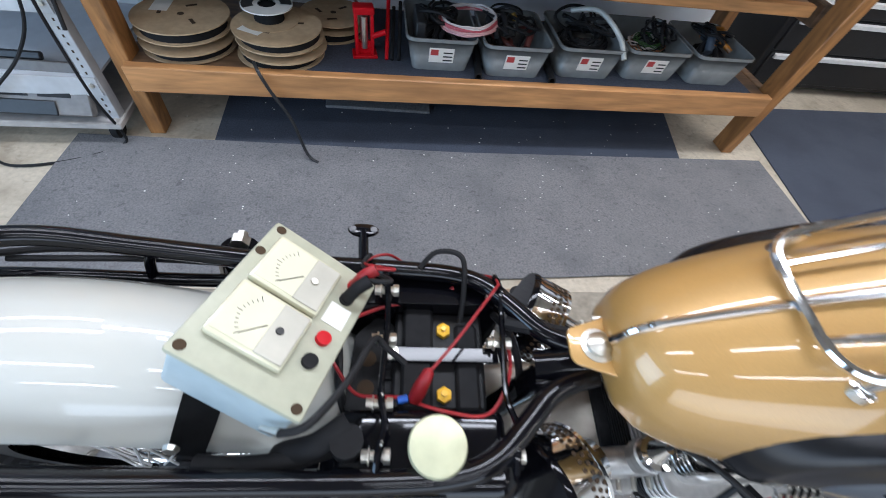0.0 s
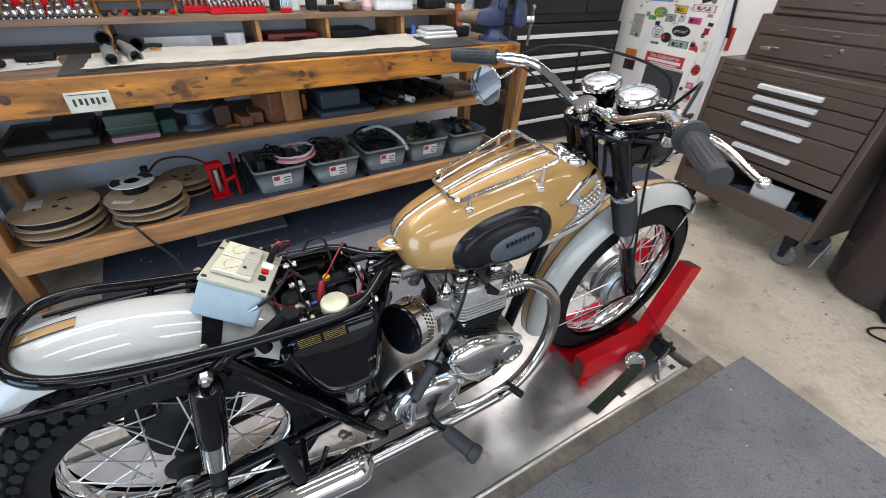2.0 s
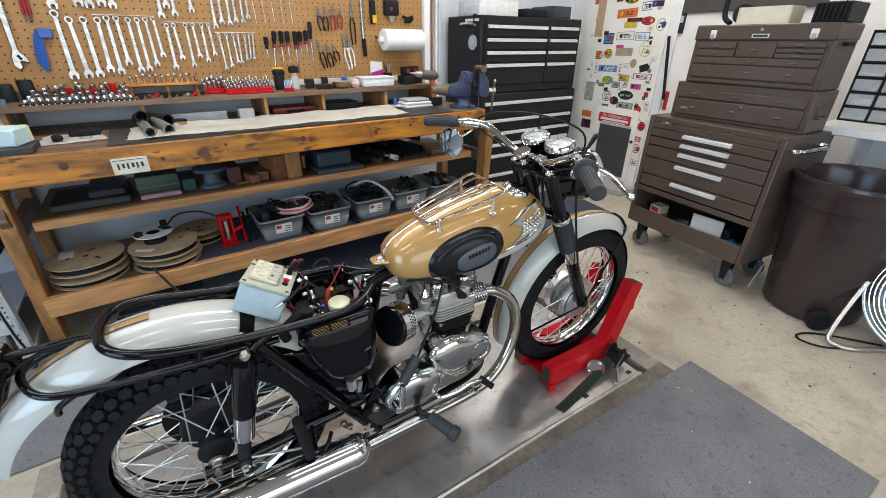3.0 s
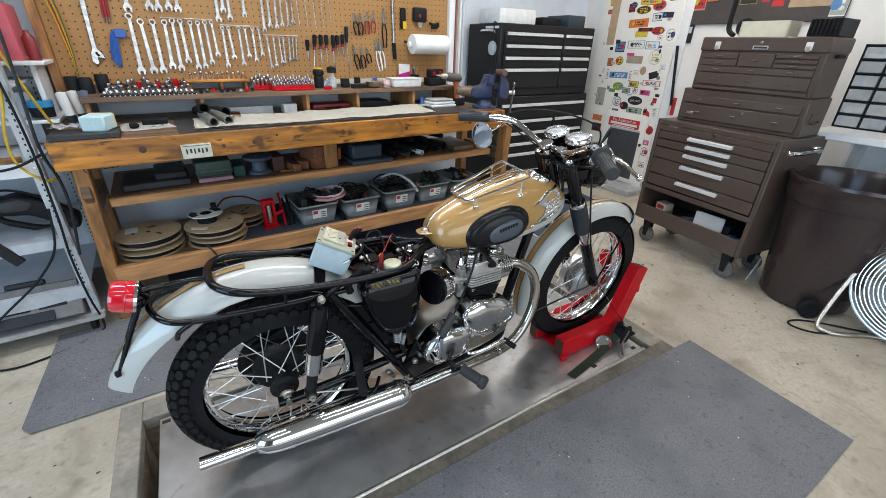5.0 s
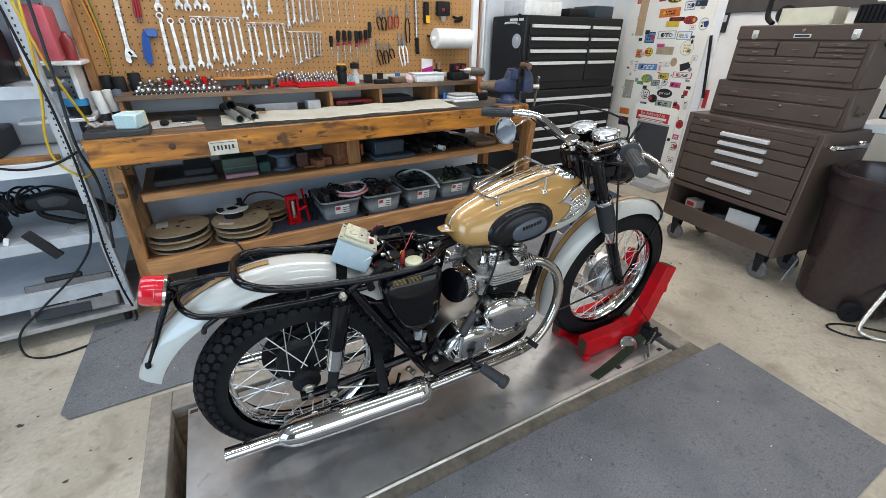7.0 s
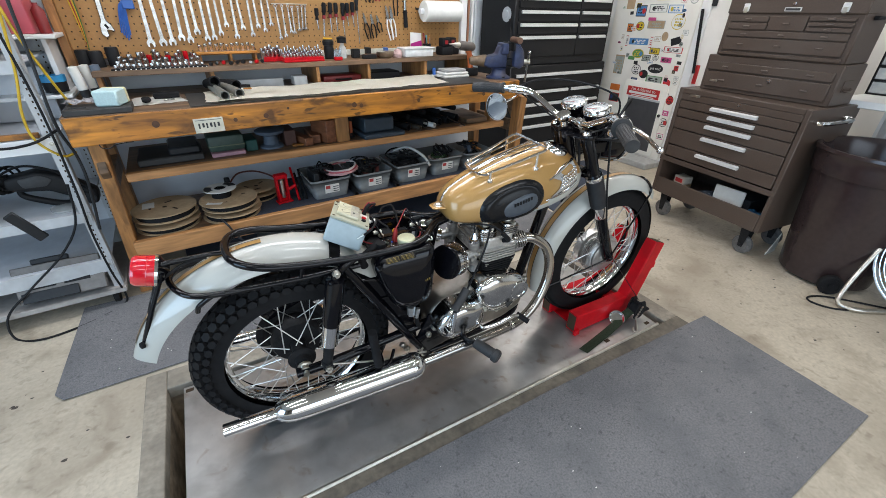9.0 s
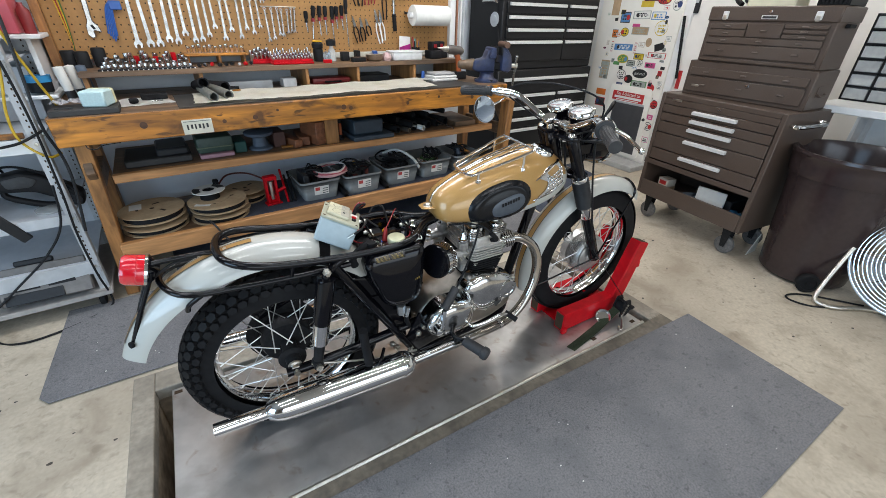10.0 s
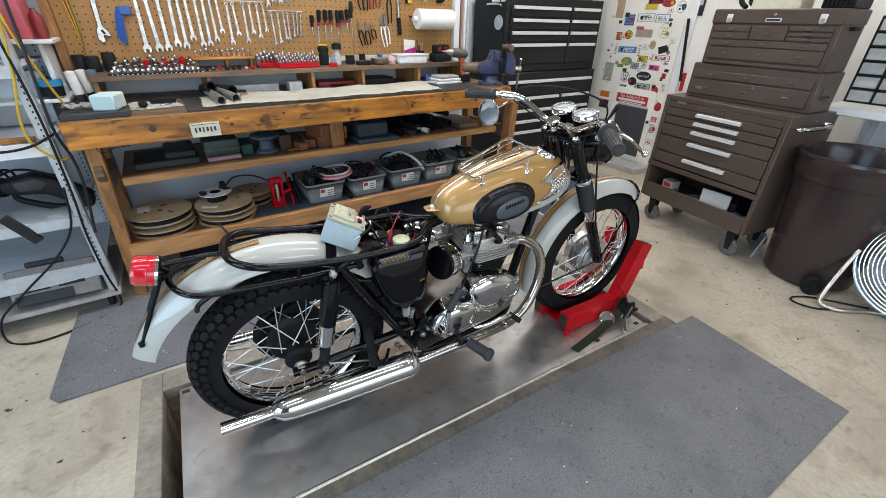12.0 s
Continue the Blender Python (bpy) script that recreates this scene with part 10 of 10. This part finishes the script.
for k in range(34):
    y, z = rs.uniform(1.06, 1.70), rs.uniform(1.46, 2.0)
    sticker(y, z, rs.uniform(0.05, 0.15), rs.uniform(0.035, 0.08), rs.randrange(10), rs.choice((10, 10, 2, 3, 0)), rs.choice("re"), rs.uniform(-0.06, 0.06), x=DX - 0.0003 * (k % 5))
for k in range(34):
    y, z = rs.choice((rs.uniform(1.55, 1.72), rs.uniform(1.03, 1.15), rs.uniform(1.05, 1.7))), rs.uniform(0.70, 1.45)
    sticker(y, z, rs.uniform(0.022, 0.05), rs.uniform(0.018, 0.04), rs.randrange(10), rs.choice((10, 2, 8)), rs.choice("re"), rs.uniform(-0.1, 0.1), bars=1, x=DX - 0.0002)
part("tan_strip", box(DX - 0.004, DX, 1.60, 1.68, 1.25, 2.0, 0.001), mat("tan_wood", (0.48, 0.33, 0.19), 0.6), door, "tan wooden strip fixed to the door")
thing("door_closer", rod(bmesh.new(), (XE - 0.05, 0.972, 1.25), (XE - 0.05, 0.900, 0.80), 0.011, 12), BLACK_WIRE, "black gas strut beside the door", "strut")
thing("wall_sign", box(XE - 0.012, XE - 0.002, 0.885, 0.915, 0.72, 0.86, 0.001), INKS[0], "narrow red sign on the wall behind the chest", "sign")

# ---- wall behind the chests ----
bd = thing("sticker_board", box(XE - 0.022, XE - 0.004, -0.02, 0.965, 1.40, 2.1, 0.002), mat("board_brown", (0.06, 0.05, 0.045), 0.6, scale=10, var=0.2), "dark brown board on the wall covered in stickers", "board")
BXX = XE - 0.0225
for y, z, w, h, c, d in ((0.90, 1.56, 0.11, 0.13, 7, 0), (0.80, 1.60, 0.09, 0.12, 2, 6), (0.55, 1.54, 0.11, 0.045, 3, 2), (0.44, 1.55, 0.05, 0.05, 0, None), (0.36, 1.53, 0.07, 0.07, 0, 0), (0.17, 1.51, 0.25, 0.05, 7, None), (0.02, 1.49, 0.08, 0.13, 10, 8), (0.52, 1.72, 0.2, 0.09, 0, 10), (0.25, 1.72, 0.18, 0.1, 2, 3), (0.75, 1.80, 0.2, 0.12, 5, 10)):
    sticker(y, z, w, h, c, d, parent=bd, x=BXX)
sw = thing("wall_switch", box(XE - 0.02, XE - 0.003, 0.895, 0.945, 1.27, 1.40, 0.003), CHARCOAL, "dark switch plate on the wall", "switch")
part("switch_face", box(XE - 0.023, XE - 0.019, 0.905, 0.935, 1.34, 1.385, 0.001), GREY_METAL, sw)
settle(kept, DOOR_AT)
TOPZ = 1.4178
cb_ = thing("cream_box", box(0.215, 0.455, 0.06, 0.20, 0, 0.075, 0.006, m=UP_AT @ pose(0, 0, TOPZ)), mat("cream_card", (0.66, 0.62, 0.46), 0.7, scale=20, var=0.06), "cream cardboard box on top of the machinist chest", "box")
bl = base("black_torch", UP_AT @ pose(0.20, 0.12, TOPZ), "black lamp with a grey hose on top of the machinist chest", "lamp")
part("head", lathe(bmesh.new(), (0, 0, 0.045), (0.5, -0.8, 0.2), [(-0.06, 0.02), (-0.01, 0.03), (0.02, 0.045), (0.05, 0.045), (0.05, 0.03)], 18), BLACK_WIRE, bl)
part("stem", tube(bmesh.new(), [(-0.05, 0, 0.01), (-0.10, 0.02, 0.05), (-0.115, 0.04, 0.16), (-0.12, 0.05, 0.35)], 0.014, 8), RUBBER, bl)
cr = base("black_crate", UP_AT @ pose(0.615, 0.035, TOPZ), "black ribbed crate on top of the machinist chest", "crate")
part("crate_body", box(-0.06, 0.08, 0.02, 0.22, 0, 0.085, 0.004), BLACK_WIRE, cr)
for k in range(7):
    part("crate_rib", box(-0.055 + k * 0.019, -0.046 + k * 0.019, 0.012, 0.022, 0.01, 0.08), RUBBER, cr)

# things in the roller cabinet's open bottom
BZ = 0.2105
def in_chest(nm, b, mm, lab, cat, rz=0, bev=0.004):
    w, d, h = b[3], b[4], b[5]
    return thing(nm, box(-w / 2, w / 2, -d / 2, d / 2, 0, h, bev), mm, lab, cat, m=CH @ pose(b[0], b[1], b[2], 0, 0, rz))
in_chest("parts_box", (0.12, 0.14, BZ, 0.10, 0.12, 0.05), CARD, "brown parts box in the open cabinet bottom", "box", 8)
pbx = in_chest("parts_box", (0.13, 0.14, BZ + 0.051, 0.09, 0.08, 0.055), mat("label_cream", (0.55, 0.5, 0.42), 0.6), "small printed box stacked on another", "box", -6)
part("red_print", box(-0.03, 0.03, -0.0412, -0.0402, 0.012, 0.04), INKS[0], pbx)
in_chest("steel_ruler", (0.13, 0.06, BZ, 0.12, 0.03, 0.006), TOOL, "steel strip in the open cabinet bottom", "strip", 12)
in_chest("white_carton", (0.50, 0.10, BZ + 0.05, 0.19, 0.012, 0.10), PAPER, "white carton lying in the cabinet bottom", "carton", 6)
in_chest("cardboard_tray", (0.52, 0.22, BZ, 0.20, 0.18, 0.10), CHARCOAL, "dark tray behind the white carton", "tray", 4)
BLUEG = mat("blue_glove", (0.03, 0.16, 0.33), 0.7, scale=40, var=0.2, bump=0.2)
for i, (x, y, c, r) in enumerate(((0.27, 0.10, mat("slate_rag", (0.10, 0.13, 0.17), 0.9, scale=60, var=0.3, bump=0.4), 0.05), (0.33, 0.16, mat("slate_rag", (0.1, 0.13, 0.17), 0.9), 0.06), (0.30, 0.07, INKS[6], 0.03), (0.65, 0.09, BLUEG, 0.055), (0.69, 0.14, BLUEG, 0.05), (0.62, 0.16, BLUEG, 0.05), (0.38, 0.07, BLUEG, 0.028), (0.22, 0.12, INKS[8], 0.035))):
    bm = bmesh.new()
    bmesh.ops.create_icosphere(bm, subdivisions=3, radius=1)
    for v in bm.verts:
        k = 1 + 0.45 * noise.noise(v.co * 2.1 + Vector((i * 3.1, 0, 0)))
        v.co = Vector((v.co.x * r * k, v.co.y * r * k, max(0, (v.co.z + 0.5) * r * 0.6 * k)))
    thing("rag" if i not in (3, 4, 5) else "glove", bm, c, "crumpled rag in the open cabinet bottom" if i not in (3, 4, 5) else "blue work glove in the open cabinet bottom", "rag" if i not in (3, 4, 5) else "glove", m=CH @ pose(x, y, BZ, 0, 0, 40 * i), sharp=80)
for i in range(8):
    a = rs.uniform(0, 3.1)
    x, y = rs.uniform(0.2, 0.72), rs.uniform(0.04, 0.12)
    thing("hand_tool", rod(bmesh.new(), (-0.05, 0, 0.008), (0.05, 0, 0.010), 0.006, 8), (TOOL, BLUEG, IRON)[i % 3], "small hand tool lying in the cabinet bottom", "tool", "tools in the cabinet bottom", m=CH @ pose(x, y, BZ, 0, 0, math.degrees(a)))

# ---- right-hand wall shelf, parts drawers, fan ----
wsr = base("wall_bench", pose(0, 0, 0), "white shelf on brackets against the wall", "shelf")
part("board", box(3.06, XE - 0.003, -1.7, -0.215, 0.895, 0.935, 0.004), WHITE, wsr)
part("bracket", box(3.70, XE - 0.003, -0.33, -0.29, 0.2, 0.895, 0.003), GREY_METAL, wsr)
thing("wall_chart", box(XE - 0.012, XE - 0.003, -1.5, -0.24, 0.25, 0.88, 0.002), mat("chart_paper", (0.62, 0.66, 0.70), 0.6, scale=12, var=0.08, stain=(0.45, 0.5, 0.56), stain_amt=0.5), "pale blue-grey sheet below the wall shelf", "sheet")
org = base("parts_cabinet", Matrix.Translation((3.37, -0.225, 0.936)), "black small-parts cabinet with clear drawers", "parts cabinet")
part("frame_back", box(0.10, 0.20, -0.62, 0.0, 0, 0.46), BLACK_WIRE, org)
for j in range(7):
    part("divider", box(0.0, 0.11, -0.62, 0.0, j * 0.0755, j * 0.0755 + 0.007), BLACK_WIRE, org)
for i in range(6):
    part("divider", box(0.0, 0.11, -0.62 + i * 0.1226, -0.613 + i * 0.1226, 0, 0.46), BLACK_WIRE, org)
CLR = clear_plastic("drawer_clear", (0.66, 0.68, 0.68), 0.55)
for j in range(6):
    for i in range(5):
        y0, z0 = -0.612 + i * 0.1226, 0.009 + j * 0.0755
        d = part("drawer", box(0.002, 0.09, y0 + 0.003, y0 + 0.112, z0, z0 + 0.060, 0.002), CLR, org, "clear plastic drawer")
        part("contents", box(0.012, 0.08, y0 + 0.010, y0 + 0.105, z0 + 0.003, z0 + 0.018 + 0.018 * ((i * 3 + j * 5) % 3) / 2, 0.003), (ZINC, CARD, PAPER, IRON)[(i + 2 * j) % 4], d)

kept = so_far()
FAN = Matrix.Translation((2.98, -1.02, 0.30)) @ pose(0, 0, 0, 0, -72, 8)
fan = base("drum_fan", FAN, "round chrome wire-guard floor fan on a tube stand", "fan")
for k in range(15):
    r = 0.045 + k * 0.0165
    part("guard_ring", tube(bmesh.new(), [(r * math.cos(6.2832 * a / 24), r * math.sin(6.2832 * a / 24), 0.055 * (1 - (r / 0.28) ** 3)) for a in range(24)], 0.0026, 6, 2, closed=True), CHROME, fan)
for k in range(8):
    a = 6.2832 * k / 8
    part("guard_spoke", tube(bmesh.new(), [(0.03 * math.cos(a), 0.03 * math.sin(a), 0.054), (0.16 * math.cos(a), 0.16 * math.sin(a), 0.044), (0.276 * math.cos(a), 0.276 * math.sin(a), 0.0)], 0.003, 6, 3), CHROME, fan)
part("rim", lathe(bmesh.new(), (0, 0, -0.12), (0, 0, 1), [(0, 0.268), (0, 0.284), (0.12, 0.284), (0.12, 0.276), (0.004, 0.264)], 48, cap=False), GREY_METAL, fan)
part("hub", lathe(bmesh.new(), (0, 0, 0.03), (0, 0, 1), [(0, 0.05), (0.025, 0.05), (0.03, 0.04), (0.03, 0)], 24), GREY_METAL, fan)
for k in range(3):
    bm = bmesh.new()
    g = []
    for i in range(7):
        r = 0.05 + 0.19 * i / 6
        for s in (-1, 1):
            a = 2.094 * k + s * 0.42 * (0.6 + 0.5 * i / 6)
            g.append(bm.verts.new((r * math.cos(a), r * math.sin(a), -0.045 + s * 0.03)))
    for i in range(6):
        bm.faces.new((g[2 * i], g[2 * i + 1], g[2 * i + 3], g[2 * i + 2]))
    bmesh.ops.solidify(bm, geom=bm.faces[:], thickness=0.002)
    part("blade", bm, GREY_METAL, fan)
st = thing("bent_tube_stand", tube(bmesh.new(), [(2.93, -0.745, 0.30), (2.86, -0.735, 0.18), (2.77, -0.735, 0.05), (2.745, -0.76, 0.016), (2.78, -0.83, 0.013), (2.93, -0.94, 0.013), (2.99, -1.1, 0.013), (2.93, -1.29, 0.013), (2.80, -1.33, 0.02), (2.93, -1.31, 0.3)], 0.012, 10), ZINC, "bent bright steel tube stand of the fan", "stand")
thing("cord", tube(bmesh.new(), [(2.95, -0.90, 0.008), (2.80, -0.70, 0.006), (2.70, -0.64, 0.006), (2.66, -0.67, 0.006), (2.70, -0.76, 0.006), (2.85, -0.86, 0.006)], 0.005, 8), BLACK_WIRE, "black cord curled on the concrete by the fan", "cord")
settle(kept, Matrix.Translation((-0.155, -0.01, 0)))
thing("paper_scrap", outline_prism(bmesh.new(), [(2.83, 0.0), (2.95, 0.0), (2.94, 0.13)], "y", -0.292, -0.288), PAPER, "white sheet stood between chest and bin", "paper")
# conduits in the corner by the cabinet
kept = so_far()
for i, (x, c) in enumerate(((1.87, GREY_METAL), (1.90, mat("copper_pipe", (0.36, 0.17, 0.10), 0.4, 0.6, bump=0)), (1.935, WHITE), (1.965, GREY_METAL))):
    thing("conduit", rod(bmesh.new(), (x, 1.94, 0.9), (x + 0.01, 1.94, 2.4), 0.010, 8), c, "thin vertical conduit on the wall", "conduit", "conduits")
settle(kept, PEG_AT)
# side of the black chest: magnet clock, pull, cords
kept = so_far()
mg = thing("magnet_dial", lathe(bmesh.new(), (2.029, 1.62, 1.19), (-1, 0, 0), [(0, 0.05), (0.004, 0.05), (0.006, 0.028), (0.010, 0.026), (0.011, 0)], 20), GREY_METAL, "round silver magnet dial on the cabinet side", "magnet")
thing("side_pull", tube(bmesh.new(), [(2.03, 1.60, 1.30), (2.01, 1.62, 1.31), (2.01, 1.74, 1.31), (2.03, 1.76, 1.30)], 0.009, 8), CHROME, "chrome pull on the cabinet side", "handle")
part("printed_bar", box(-0.0012, -0.0002, 0.04, 0.20, 0.483, 0.500), PAPER, top_chest, "white printed bar")
thing("cabinet_cord", tube(bmesh.new(), [(2.06, 1.63, 1.365), (2.027, 1.62, 1.362), (2.0265, 1.60, 1.28), (2.0265, 1.58, 1.15), (1.95, 1.46, 1.0), (1.80, 1.45, 0.90)], 0.0045, 8), BLACK_WIRE, "black cord hanging down the cabinet corner", "cord")
for x0, x1, h, c, nm in ((2.06, 2.42, 0.10, clear_plastic("milky_plastic", (0.8, 0.8, 0.78), 0.9), "clear"), (2.50, 2.70, 0.06, IRON, "black"), (2.78, 2.98, 0.09, TEAL, "blue")):
    thing("top_box", box(x0, x1, 1.60, 1.85, 1.3635, 1.3635 + h, 0.008, seg=2), c, nm + " plastic box on top of the tool chest", "box")
settle(kept, CAB_AT)
